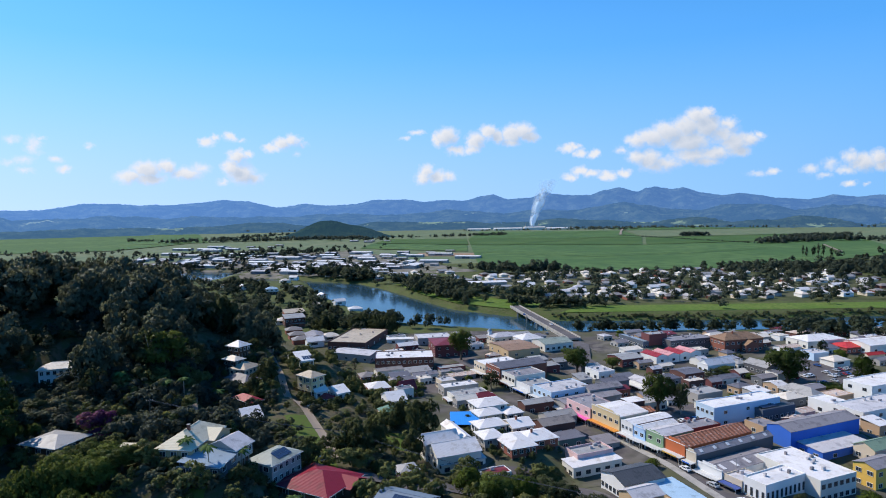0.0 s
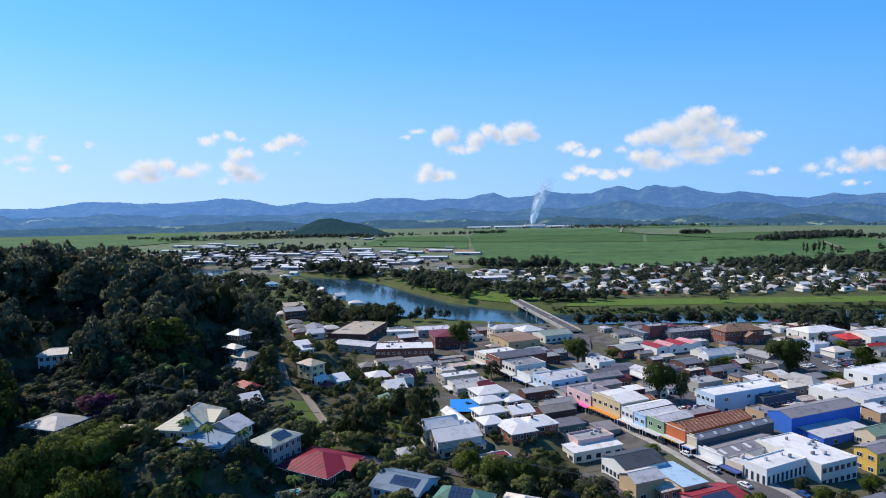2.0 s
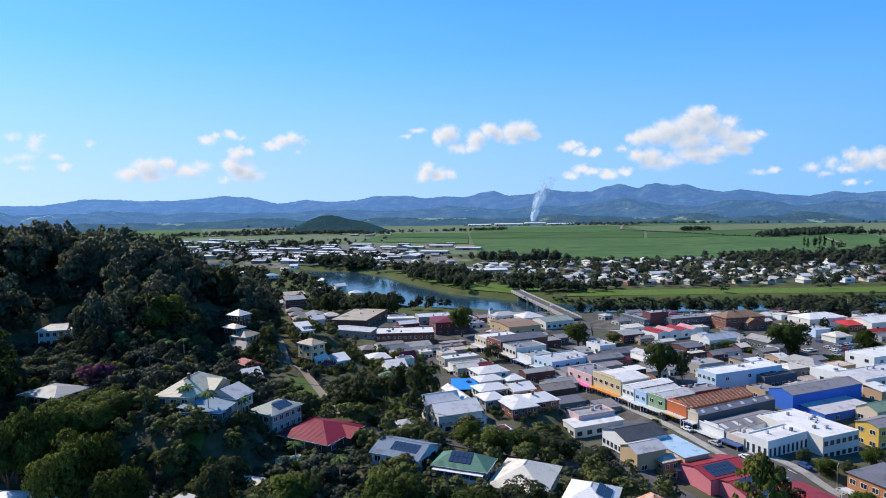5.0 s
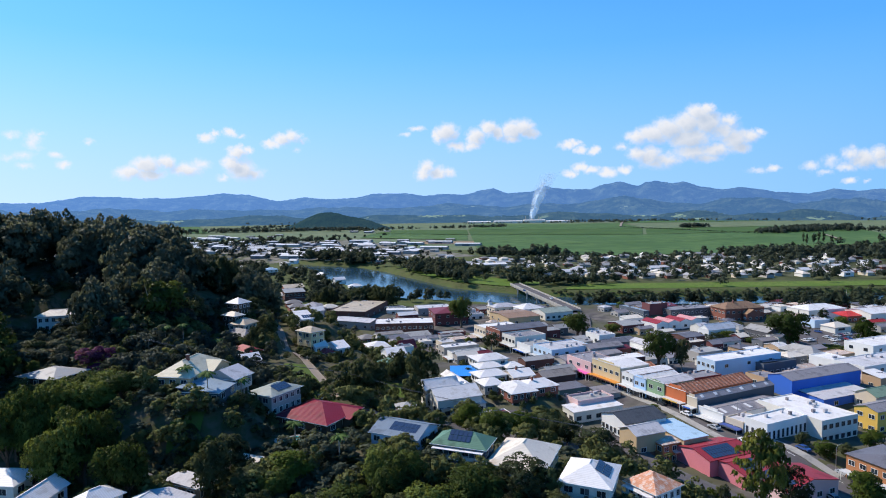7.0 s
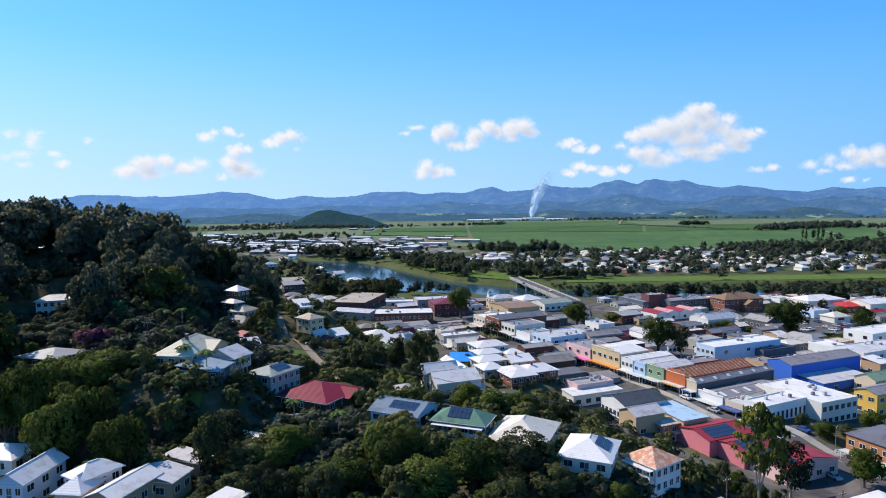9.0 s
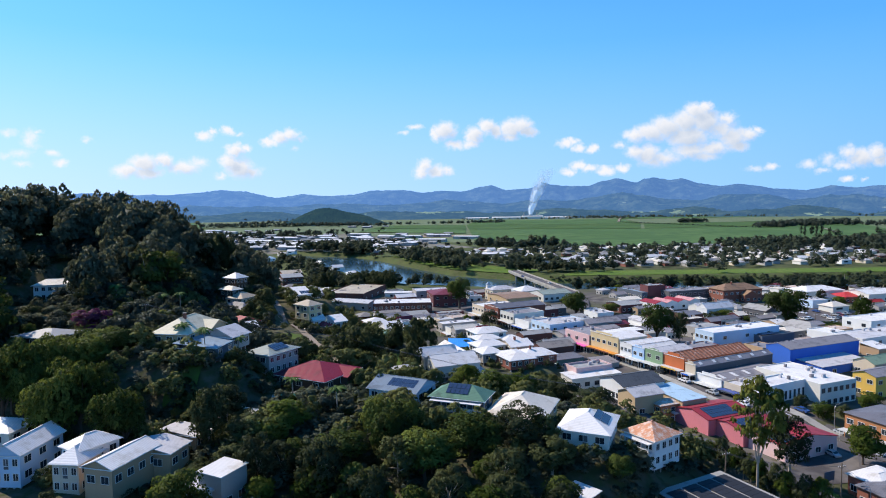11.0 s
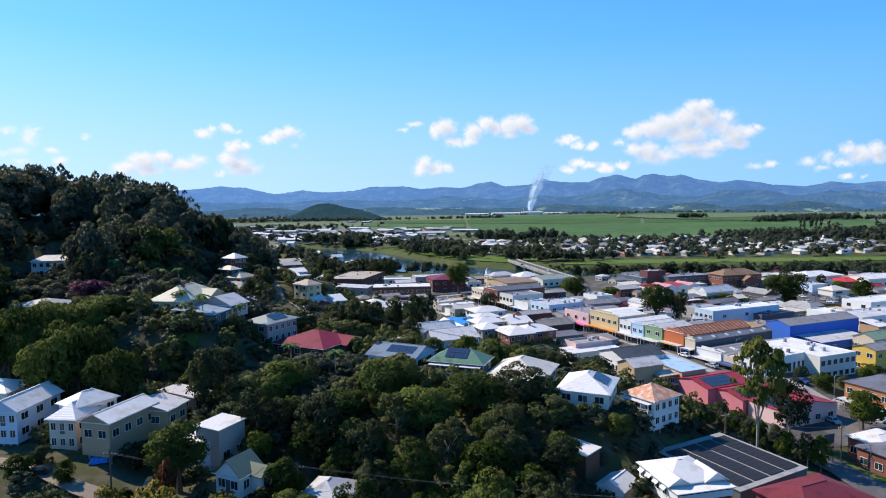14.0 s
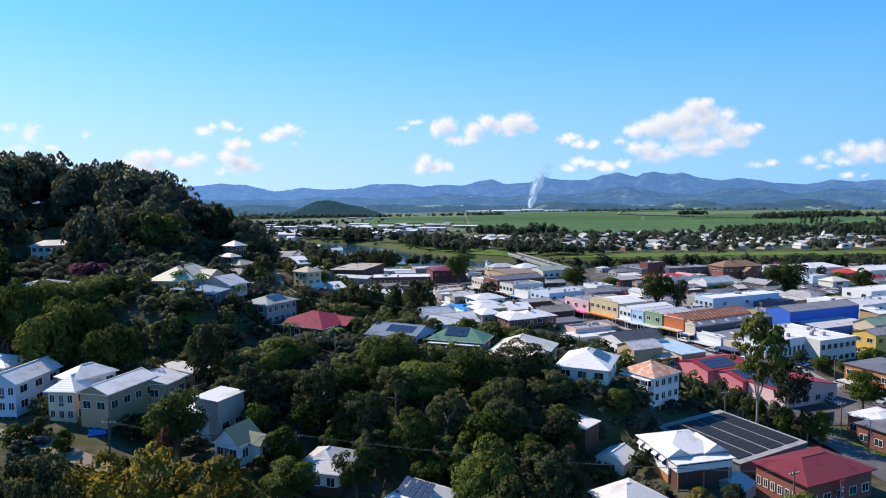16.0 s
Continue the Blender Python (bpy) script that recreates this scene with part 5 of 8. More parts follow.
def roof_mesh(kind, w, d, z, rh, o):
    """Vertices and faces of a roof of some thickness over 0..w, 0..d, its eaves at z."""
    a, b, c, e = -o, -o, w + o, d + o
    drop = 0.0
    if kind == "hip":
        s = min(c - a, e - b) / 2
        if c - a >= e - b:
            r0, r1 = (a + s, (b + e) / 2), (c - s, (b + e) / 2)
        else:
            r0, r1 = ((a + c) / 2, b + s), ((a + c) / 2, e - s)
        top = [(a, b, z), (c, b, z), (c, e, z), (a, e, z), (*r0, z + rh), (*r1, z + rh)]
        if c - a >= e - b:
            fs = [(0, 1, 5, 4), (1, 2, 5), (2, 3, 4, 5), (3, 0, 4)]
        else:
            fs = [(0, 1, 4), (1, 2, 5, 4), (2, 3, 5), (3, 0, 4, 5)]
        rim = [0, 1, 2, 3]
    elif kind == "gx":
        m = d / 2
        top = [(a, b, z), (c, b, z), (c, m, z + rh), (a, m, z + rh), (c, e, z), (a, e, z)]
        fs = [(0, 1, 2, 3), (3, 2, 4, 5)]
        rim = [0, 1, 2, 4, 5, 3]
    elif kind == "gy":
        m = w / 2
        top = [(a, b, z), (m, b, z + rh), (m, e, z + rh), (a, e, z), (c, b, z), (c, e, z)]
        fs = [(0, 1, 2, 3), (1, 4, 5, 2)]
        rim = [0, 1, 4, 5, 2, 3]
    else:
        top = [(a, b, z), (c, b, z), (c, e, z + rh), (a, e, z + rh)]
        fs = [(0, 1, 2, 3)]
        rim = [0, 1, 2, 3]
    n = len(top)
    v = top + [(x, y, q - 0.16) for x, y, q in top]
    f = list(fs) + [tuple(n + i for i in reversed(face)) for face in fs]
    for i, j in zip(rim, rim[1:] + rim[:1]):
        f.append((i, n + i, n + j, j))
    return v, f


def building(label, category, x, y, rot, w, d, top, roof="flat", rh=0.6, wall="white", roofm="zinc", over=0.35, win=(2, 2), storeys=1, parapet=0.4, awning="", front="", base="",
             solar=None, solarc=0, solarbands=0, skylights=0, vents=0, hoods=0, wing=0, verandah=0, verandahroof=0, chimney=0, tall=0, turret=0, porch=0):
    """A house or shop. Its near corner stands at (x, y); one side w runs towards rot, the other, d, to the left of it; the eaves are at top."""
    c, s = math.cos(radians(rot)), math.sin(radians(rot))
    corners = [(x + c * i * w - s * j * d, y + s * i * w + c * j * d) for i in (0, 1) for j in (0, 1)]
    z0 = min(ground_z(*p) for p in corners) - 0.5
    z0 = min(z0, top - 2.6)
    CLEAR.append((x, y, c, s, w, d))
    name = category.replace(" ", "_")
    root = new(name)
    root.matrix_world = pose(x, y, z0, 0, 0, rot)
    tagged(root, label, category, group="town buildings")
    h = top - z0
    lower = 0.0
    wallmat = "wall_" + wall
    # walls
    v, f = [], []
    living = 3.1 * storeys + 0.5
    if not base and category in ("house", "apartment block", "pavilion") and h > living + 0.5:
        lower = h - living
        # dark inset box stands in for the shade among the stumps
        boxes("understorey", [(0.7, 0.7, 0, w - 0.7, d - 0.7, lower)], "wall_darktimber", root)
        for q in range(4):
            boxes("stump", [(0.15, d * (q + 0.1) / 4, 0, 0.4, d * (q + 0.1) / 4 + 0.25, lower)], "wall_warmgrey", root)
            boxes("stump", [(w * (q + 0.1) / 4, 0.15, 0, w * (q + 0.1) / 4 + 0.25, 0.4, lower)], "wall_warmgrey", root)
    if base:
        lower = min(2.9, h * 0.48)
        boxes("base_wall", [(0.08, 0.08, 0, w - 0.08, d - 0.08, lower)], "wall_" + base, root)
    bx(v, f, 0, 0, lower, w, d, h - 0.05)
    if roof in ("gx", "gy"):
        i = len(v)
        if roof == "gx":
            for xx in (0.0, w):
                v += [(xx, 0, h - 0.06), (xx, d, h - 0.06), (xx, d / 2, h + rh - 0.12)]
            f += [(i, i + 2, i + 1), (i + 3, i + 4, i + 5), (i, i + 3, i + 5, i + 2), (i + 1, i + 2, i + 5, i + 4)]
        else:
            for yy in (0.0, d):
                v += [(0, yy, h - 0.06), (w, yy, h - 0.06), (w / 2, yy, h + rh - 0.12)]
            f += [(i, i + 1, i + 2), (i + 3, i + 5, i + 4), (i, i + 2, i + 5, i + 3), (i + 1, i + 4, i + 5, i + 2)]
    obj("wall", v, f, wallmat, root)
    # roof
    axis = "y" if roof == "gy" else "x"
    rm = f"roof_{roofm}_{axis}"
    if roof == "flat":
        rv, rf = roof_mesh("gx", w, d, h - 0.05, 0.35, -0.22)
        obj("roof", rv, rf, rm, root)
        p = max(parapet, 0.3)
        t = 0.22
        boxes("parapet", [(-0.02, -0.02, h - 0.1, t, d + 0.02, h + p), (w - t, -0.02, h - 0.1, w + 0.02, d + 0.02, h + p * 0.8), (t, -0.02, h - 0.1, w - t, t, h + p * 0.8), (t, d - t, h - 0.1, w - t, d + 0.02, h + p * 0.8)], "wall_" + (front or wall), root)
    else:
        if roof == "shed":
            bxs = boxes("wall_top", [(0, d - 0.2, h - 0.06, w, d, h + rh - 0.2)], wallmat, root)
        rv, rf = roof_mesh(roof, w, d, h, rh, over)
        obj("roof", rv, rf, rm, root)
        if roof in ("gx", "hip") and w >= d:
            s0 = (d + 2 * over) / 2 - over if roof == "hip" else -over
            boxes("ridge_cap", [(s0, d / 2 - 0.14, h + rh - 0.04, w - s0, d / 2 + 0.14, h + rh + 0.05)], rm, root)
        elif roof == "gy":
            boxes("ridge_cap", [(w / 2 - 0.14, -over, h + rh - 0.04, w / 2 + 0.14, d + over, h + rh + 0.05)], rm, root)
        if category in ("house", "apartment block") and over >= 0.4:
            e = over + 0.08
            boxes("gutter", [(-e, -e, h - 0.2, w + e, -e + 0.1, h - 0.04), (-e, -e + 0.1, h - 0.2, -e + 0.1, d + e, h - 0.04)], "trim_white", root)
    if roof != "flat" and parapet > 0.45 and category == "shop building":
        # a false front on the street side
        step = parapet * 0.55
        boxes("facade", [(-0.25, -0.05, 0, 0.02, d + 0.05, h + parapet * 0.7), (-0.25, d * 0.22, h + parapet * 0.7, 0.02, d * 0.78, h + parapet * 0.7 + step)], "wall_" + (front or wall), root)
        boxes("cornice", [(-0.42, -0.08, h + parapet * 0.45, -0.25, d + 0.08, h + parapet * 0.45 + 0.22)], "trim_white", root)
    elif front:
        boxes("facade", [(-0.2, 0, 0, 0.02, d, h + 0.3)], "wall_" + front, root)
    # windows
    off = 0.28 if (front or (roof != "flat" and parapet > 0.45 and category == "shop building")) else 0.04
    sh = h / storeys if category != "house" else min(3.0, h / storeys)
    shop = bool(awning)
    for k in range(storeys):
        zf = h - sh * (k + 1)
        if shop and zf < 2.4 and k == storeys - 1 and storeys > 1:
            continue
        if shop and storeys == 1:
            continue
        wh = min(2.6 if tall else 1.4, sh * 0.62)
        zb = zf + (sh - wh) * 0.45
        if zb < 0.2 or zb < lower - 0.1 and not base:
            continue
        for i in range(win[0]):
            q = d * (i + 0.5) / win[0]
            window(root, pose(-off, q, zb, 0, 0, -90), min(1.9, d / win[0] * (0.34 if tall else 0.52)), wh, bool(hoods), wall in ("white", "warmwhite") and category != "house")
        for i in range(win[1]):
            q = w * (i + 0.5) / win[1]
            window(root, pose(q, -0.04, zb), min(1.9, w / win[1] * (0.34 if tall else 0.5)), wh, bool(hoods), wall in ("white", "warmwhite") and category != "house")
    if shop:
        za = min(3.6, h * 0.52)
        boxes("awning", [(-3.0, -0.05, za, -0.2, d + 0.05, za + 0.28)], "awn_" + (awning if "awn_" + awning in MATS else "white"), root)
        for q in (0.4, d - 0.4):
            boxes("awning_post", [(-2.8, q - 0.06, 0, -2.68, q + 0.06, za)], "trim_white", root)
        n = max(2, round(d / 3))
        for i in range(n):
            window(root, pose(-off, d * (i + 0.5) / n, 0.7, 0, 0, -90), round(d / n * 0.8, 1), 1.9, False, True)
        boxes("fascia_sign", [(-3.06, d * 0.15, za - 0.1, -3.0, d * 0.85, za + 0.4)], "wall_" + random.choice(["white", "cream", "slate", "yellow", "blue", "brick"]), root)
    if category in ("house", "cottage", "church", "hall", "garage"):
        boxes("door", [(-0.06, d * 0.42, max(0.5, h - 3.0), 0.02, d * 0.42 + 0.95, max(0.5, h - 3.0) + 2.1)], "trim_dark" if category != "garage" else "trim_white", root)
    # extras on the roof
    if chimney:
        ch = boxes("chimney", [(w * 0.35, d * 0.4, h + rh * 0.4, w * 0.35 + 0.7, d * 0.4 + 0.7, h + rh + 1.1)], "wall_brick", root)
        boxes("chimney_pot", [(w * 0.35 - 0.08, d * 0.4 - 0.08, h + rh + 1.1, w * 0.35 + 0.78, d * 0.4 + 0.78, h + rh + 1.25)], "concrete", ch)
    if roof == "flat" and not vents and category in ("shop building", "commercial block"):
        vents = 3
    for i in range(vents):
        q = random.random
        px, py = w * (0.15 + 0.7 * q()), d * (0.15 + 0.7 * q())
        boxes("roof_vent", [(px, py, h - 0.1, px + 0.7 + q(), py + 0.7, h + 0.9 + 0.5 * q())], "roof_grey_x" if i % 2 else "roof_zinc_x", root)
    for i in range(skylights):
        px = w * (i + 0.4) / skylights
        sl = rh / (d / 2)
        shared("skylight", ("skyl", round(d, 1), round(rh, 1)), lambda: (lambda v, f: (bx(v, f, 0, 0, 0, 1.5, d * 0.3, 0.1), (v, f))[1])([], []), "roof_white_x", root, Matrix.Translation((px, d * 0.12, h + d * 0.12 * sl + 0.06)) @ pose(0, 0, 0, math.degrees(math.atan(sl))))
    if verandah or verandahroof:
        dep = 1.8
        vr = boxes("verandah_roof", [(-dep, 0.2, h - 0.75, 0, d - 0.2, h - 0.6)], "roof_white_x", root)
        fl = boxes("verandah_floor", [(-dep, 0.2, h - 3.0, 0, d - 0.2, h - 2.8)], "trim_white", root)
        boxes("verandah_base", [(-dep + 0.1, 0.4, 0, -0.05, d - 0.4, h - 3.0)], "wall_" + wall, root)
        for i in range(5):
            q = 0.3 + (d - 0.6) * i / 4
            boxes("verandah_post", [(-dep + 0.05, q - 0.06, h - 2.8, -dep + 0.17, q + 0.06, h - 0.75)], "trim_white", root)
        boxes("balustrade", [(-dep + 0.06, 0.3, h - 1.95, -dep + 0.14, d - 0.3, h - 1.85), (-dep + 0.08, 0.3, h - 2.75, -dep + 0.12, d - 0.3, h - 1.95)], "trim_white", root)
    if wing:
        ww, wd = w * 0.5, d * 0.5
        # a gabled bay that comes forward of the near side
        bay = obj("bay", *(lambda v, f: (bx(v, f, w * 0.45, -2.4, lower, w * 0.45 + ww, 0.2, h - 0.4), (v, f))[1])([], []), wallmat, root)
        rv, rf = roof_mesh("gy", ww, 2.4 + d * 0.4, h - 0.35, rh * 0.62, 0.4)
        obj("bay_roof", [(a + w * 0.45, b - 2.4, q) for a, b, q in rv], rf, f"roof_{roofm}_y", root)
        v3 = [(w * 0.45, -2.4, h - 0.45), (w * 0.45 + ww, -2.4, h - 0.45), (w * 0.45 + ww / 2, -2.4, h - 0.4 + rh * 0.6)]
        obj("gable", v3 + [(a, b + 0.15, q) for a, b, q in v3], [(0, 1, 2), (5, 4, 3)], wallmat, root)
        window(root, pose(w * 0.45 + ww / 2, -2.45, h - 2.2), 1.6, 1.3)
    if porch:
        # an enclosed verandah along the front, boarded above an open undercroft, with a flat roof and two gables behind it
        boxes("porch_wall", [(0.0, -2.6, h - 2.1, w + 0.5, 0.0, h - 1.0)], wallmat, root)
        boxes("porch_glazing", [(0.1, -2.55, h - 1.0, w + 0.4, -0.05, h - 0.62)], "pane_dark", root)
        boxes("porch_roof", [(-0.3, -2.95, h - 0.62, w + 0.8, 0.05, h - 0.46)], "roof_white_x", root)
        for q in (0.2, w * 0.5, w + 0.2):
            boxes("porch_post", [(q, -2.5, 0, q + 0.22, -2.28, h - 2.1)], "wall_orangebrick", root)
        boxes("porch_base", [(0.4, -1.9, 0, w + 0.2, 0.0, h - 2.1)], "wall_darkbrick", root)
        for x0, wide, rise in ((-0.35, w * 0.40, 1.35), (w * 0.66, w * 0.42, 1.5)):
            rv, rf = roof_mesh("gy", wide, d * 0.5 + 0.6, h - 0.12, rise, 0.25)
            obj("gable_roof", [(a + x0, b - 0.5, q) for a, b, q in rv], rf, "roof_white_y", root)
            v3 = [(x0, -0.4, h - 0.2), (x0 + wide, -0.4, h - 0.2), (x0 + wide / 2, -0.4, h - 0.2 + rise)]
            obj("gable", v3 + [(a, b + 0.15, q) for a, b, q in v3], [(0, 1, 2), (5, 4, 3)], wallmat, root)
    if turret:
        boxes("turret", [(0.5, d - 3, h, 3, d - 0.5, h + 3)], "wall_white", root)
        rv, rf = roof_mesh("hip", 2.5, 2.5, h + 3, 1.8, 0.3)
        obj("turret_roof", [(a + 0.5, b + d - 3, q) for a, b, q in rv], rf, "roof_bluegrey_x", root)

    def panels(nx, ny, ox, oy, px, py, ang, axis, lift=0.12):
        """Rows of panels on the slope above one eave."""
        m = Matrix.Translation((ox, oy, h + lift)) @ (pose(0, 0, 0, ang) if axis == "x" else pose(0, 0, 0, 0, -ang) @ pose(0, 0, 0, 0, 0, 0))
        for i in range(nx):
            for j in range(ny):
                if axis == "x":
                    mm = m @ Matrix.Translation((i * (px + 0.11), j * (py + 0.11), 0))
                else:
                    mm = m @ Matrix.Translation((j * (py + 0.11), i * (px + 0.11), 0))
                sx, sy = (px, py) if axis == "x" else (py, px)
                shared("solar_panel", ("sp", sx, sy), lambda: (lambda v, f: (bx(v, f, 0, 0, 0, sx, sy, 0.05), (v, f))[1])([], []), "solar", root, mm)

    if solar:
        rows, cols = solar
        if roof == "gx":
            panels(cols, rows, w * 0.12, 0.6, 1.05, 1.65, math.degrees(math.atan2(rh, d / 2)), "x", 0.12 + 0.6 * rh / (d / 2))
        elif roof == "gy":
            panels(cols, rows, 0.6, d * 0.1, 1.05, 1.65, math.degrees(math.atan2(rh, w / 2)), "y", 0.12 + 0.6 * rh / (w / 2))
        else:
            panels(cols, rows, w * 0.1, d * 0.2, 1.05, 1.65, 4, "x", 0.45)
    if solarc:
        if roof == "hip":
            run = min(w, d) / 2 + over
            sl = rh / run
            if w >= d:
                panels(5, 2, w / 2 - 2.6, 0.8, 1.05, 1.65, math.degrees(math.atan(sl)), "x", 0.12 + (0.8 + over) * sl)
            else:
                panels(5, 2, 0.8, d / 2 - 2.6, 1.05, 1.65, math.degrees(math.atan(sl)), "y", 0.12 + (0.8 + over) * sl)
        elif roof == "gx":
            sl = rh / (d / 2)
            panels(5, 2, w * 0.3, 0.8, 1.05, 1.65, math.degrees(math.atan(sl)), "x", 0.12 + 0.8 * sl)
        else:
            sl = rh / (w / 2)
            panels(7, 2, 1.6, d * 0.1, 1.05, 1.65, math.degrees(math.atan(sl)), "y", 0.12 + 1.6 * sl)
    for k in range(solarbands):
        # long dark strips of panels that run down the roof
        x0 = w * (0.05 + 0.235 * k)
        for i in range(11):
            py = d * 0.06 + i * (d * 0.86 / 11)
            zz = h + rh * (py / d) + 0.1
            shared("solar_panel", ("sb", round(w, 1), round(d, 1)), lambda: (lambda v, f: (bx(v, f, 0, 0, 0, w * 0.205, d * 0.86 / 11 - 0.06, 0.06), (v, f))[1])([], []), "solar_black", root, Matrix.Translation((x0, py, zz)) @ pose(0, 0, 0, math.degrees(math.atan2(rh, d))))
    return root


def inside_building(x, y, margin=1.5):
    for bx0, by0, c, s, w, d in CLEAR:
        u, v = (x - bx0) * c + (y - by0) * s, -(x - bx0) * s + (y - by0) * c
        if -margin < u < w + margin and -margin < v < d + margin:
            return True
    return False


def on_road(x, y):
    lines = [(MAIN, 10), ([(84.5, 100), (84.6, 124.8), (76.5, 148.6), (65.9, 164.2), (59.4, 184.4), (45.6, 204)], 6), ([(-30, 186), (2, 191), (57, 186)], 5), ([(-94.4, 330), (-70.6, 272.6), (-36, 200)], 5), ([(-90, 113), (-74, 110), (-52, 100)], 5)]
    for line, w in lines:
        for p, q in zip(line, line[1:]):
            a, b = Vector(p), Vector(q)
            t = max(0, min(1, (Vector((x, y)) - a).dot(b - a) / (b - a).length_squared))
            if (Vector((x, y)) - a - (b - a) * t).length < w:
                return True
    return False


# ---- the town's buildings ----
for label, category, x, y, rot, w, d, top, more in SITES:
    building(label, category, x, y, rot, w, d, top, **more)


# ---- small annexes that fill the yards behind the shops ----
fill = random.Random(63)
made = 0
for _ in range(1500):
    if made >= 150:
        break
    y = fill.uniform(205, 470)
    x = fill.uniform(-55 if y > 290 else 5, 120 + 0.55 * y)
    w, d = fill.uniform(7, 17), fill.uniform(5.5, 9.5)
    c, s = math.cos(radians(22)), math.sin(radians(22))
    pts = [(x + c * w * i - s * d * j, y + s * w * i + c * d * j) for i in (0, 0.5, 1) for j in (0, 0.5, 1)]
    if any(inside_building(px, py, 0.8) or on_road(px, py) or river_depth(px, py) > -25 for px, py in pts) or (y > 380 and 70 < x < 115) or (190 < x < 265 and 320 < y < 395):
        continue
    roof = fill.choice(["gx", "shed", "gx", "hip", "flat"])
    rm = fill.choice(["zinc", "grey", "warmgrey", "white", "rustpale", "slate", "creamwhite", "maroon", "grey", "slate", "warmgrey", "browngrey", "grey"])
    wl = fill.choice(["warmwhite", "warmgrey", "darkbrick", "maroonbrick", "buff", "white", "darkgrey", "warmgrey"])
    kind = fill.choice(["store shed", "shop annexe", "workshop"])
    label = {"store shed": "small metal-roofed store shed in a back yard", "shop annexe": "low annexe behind the shops", "workshop": "backyard workshop with metal roof"}[kind]
    building(label, kind, x, y, 22, w, d, ground_z(x, y) + fill.uniform(2.7, 4.3), roof=roof, rh=fill.uniform(0.8, 2.0), wall=wl, roofm=rm, over=0.3, win=(fill.randint(0, 2), fill.randint(1, 3)), vents=fill.choice((0, 0, 1, 2)))
    made += 1

# ---- plants ----
LEAF_RNG = np.random.default_rng(5)


def crown_mesh(name, clumps, per, leaf, material, flat=1.0):
    """A crown of leaf sprays: clumps are (x, y, z, radius) in a unit tree."""
    rng = LEAF_RNG
    vs, soft, n = [], [], 0
    for cx, cy, cz, r in clumps:
        k = max(4, int(per * (r / 0.16) ** 2))
        d = rng.normal(size=(k, 3))
        d /= np.linalg.norm(d, axis=1)[:, None]
        d[:, 2] = np.where(d[:, 2] < -0.35, -d[:, 2], d[:, 2])
        rad = r * (0.72 + 0.38 * rng.random(k))[:, None]
        p = np.array([cx, cy, cz]) + d * rad * np.array([1, 1, 0.8 * flat])
        nrm = d * 0.55 + rng.normal(size=(k, 3)) * 0.55 + np.array([0, 0, 0.2])
        nrm /= np.linalg.norm(nrm, axis=1)[:, None]
        a = np.cross(nrm, rng.normal(size=(k, 3)))
        a /= np.linalg.norm(a, axis=1)[:, None]
        b = np.cross(nrm, a)
        s = (leaf * (0.6 + 0.8 * rng.random(k)))[:, None]
        s *= 1.3
        quad = np.stack([p - a * s - b * s * 0.6, p + a * s * 0.95 - b * s * 0.7, p + a * s * 0.25 + b * s * 1.05], axis=1)
        vs.append(quad.reshape(-1, 3))
        q = d * 0.55 + (p - np.array([0, 0, 0.5])) * 1.5 + rng.normal(size=(k, 3)) * 0.13 + np.array([0, 0, 0.08])
        q /= np.linalg.norm(q, axis=1)[:, None]
        soft.append(np.repeat(q, 3, axis=0))
        n += k
    v = np.concatenate(vs)
    me = bpy.data.meshes.new(name)
    me.vertices.add(len(v))
    me.vertices.foreach_set("co", v.ravel())
    me.loops.add(n * 3)
    me.loops.foreach_set("vertex_index", np.arange(n * 3))
    me.polygons.add(n)
    me.polygons.foreach_set("loop_start", np.arange(n) * 3)
    me.polygons.foreach_set("loop_total", np.full(n, 3))
    me.update(calc_edges=True)
    me.attributes.new("soft", "FLOAT_VECTOR", "POINT").data.foreach_set("vector", np.concatenate(soft).ravel())
    me.materials.append(MATS[material])
    return me


def tube(v, f, pts, radii, sides=6):
    for k, (p, r) in enumerate(zip(pts, radii)):
        p = Vector(p)
        t = (Vector(pts[min(k + 1, len(pts) - 1)]) - Vector(pts[max(k - 1, 0)])).normalized()
        a = t.orthogonal().normalized()
        b = t.cross(a)
        base = len(v)
        for i in range(sides):
            g = 2 * math.pi * i / sides
            v.append(tuple(p + (a * math.cos(g) + b * math.sin(g)) * r))
        if k:
            for i in range(sides):
                f.append((base - sides + i, base - sides + (i + 1) % sides, base + (i + 1) % sides, base + i))


def trunk_mesh(name, kind, clumps, material, sides=6):
    rng = random.Random(len(clumps))
    v, f = [], []
    fork = {"fig": 0.22, "round": 0.28, "gumlow": 0.35, "gum": 0.3, "olive": 0.25}.get(kind, 0.3)
    r0 = {"fig": 0.045, "gum": 0.02}.get(kind, 0.028)
    tube(v, f, [(0, 0, -0.06), (0.005, 0.004, fork * 0.5), (0.01, 0, fork), (0.0, 0.01, fork + 0.18)], [r0 * 1.25, r0, r0 * 0.85, r0 * 0.4], sides)
    for c in rng.sample(clumps, min(len(clumps), 9)):
        cx, cy, cz, r = c
        z0 = fork * rng.uniform(0.75, 1.1)
        mid = (cx * 0.45, cy * 0.45, z0 + (cz - z0) * 0.6)
        tube(v, f, [(0, 0, z0), mid, (cx * 0.9, cy * 0.9, cz)], [r0 * 0.5, r0 * 0.3, r0 * 0.1], 4)
    me = bpy.data.meshes.new(name)
    me.from_pydata(v, [], f)
    me.materials.append(MATS[material])
    return me


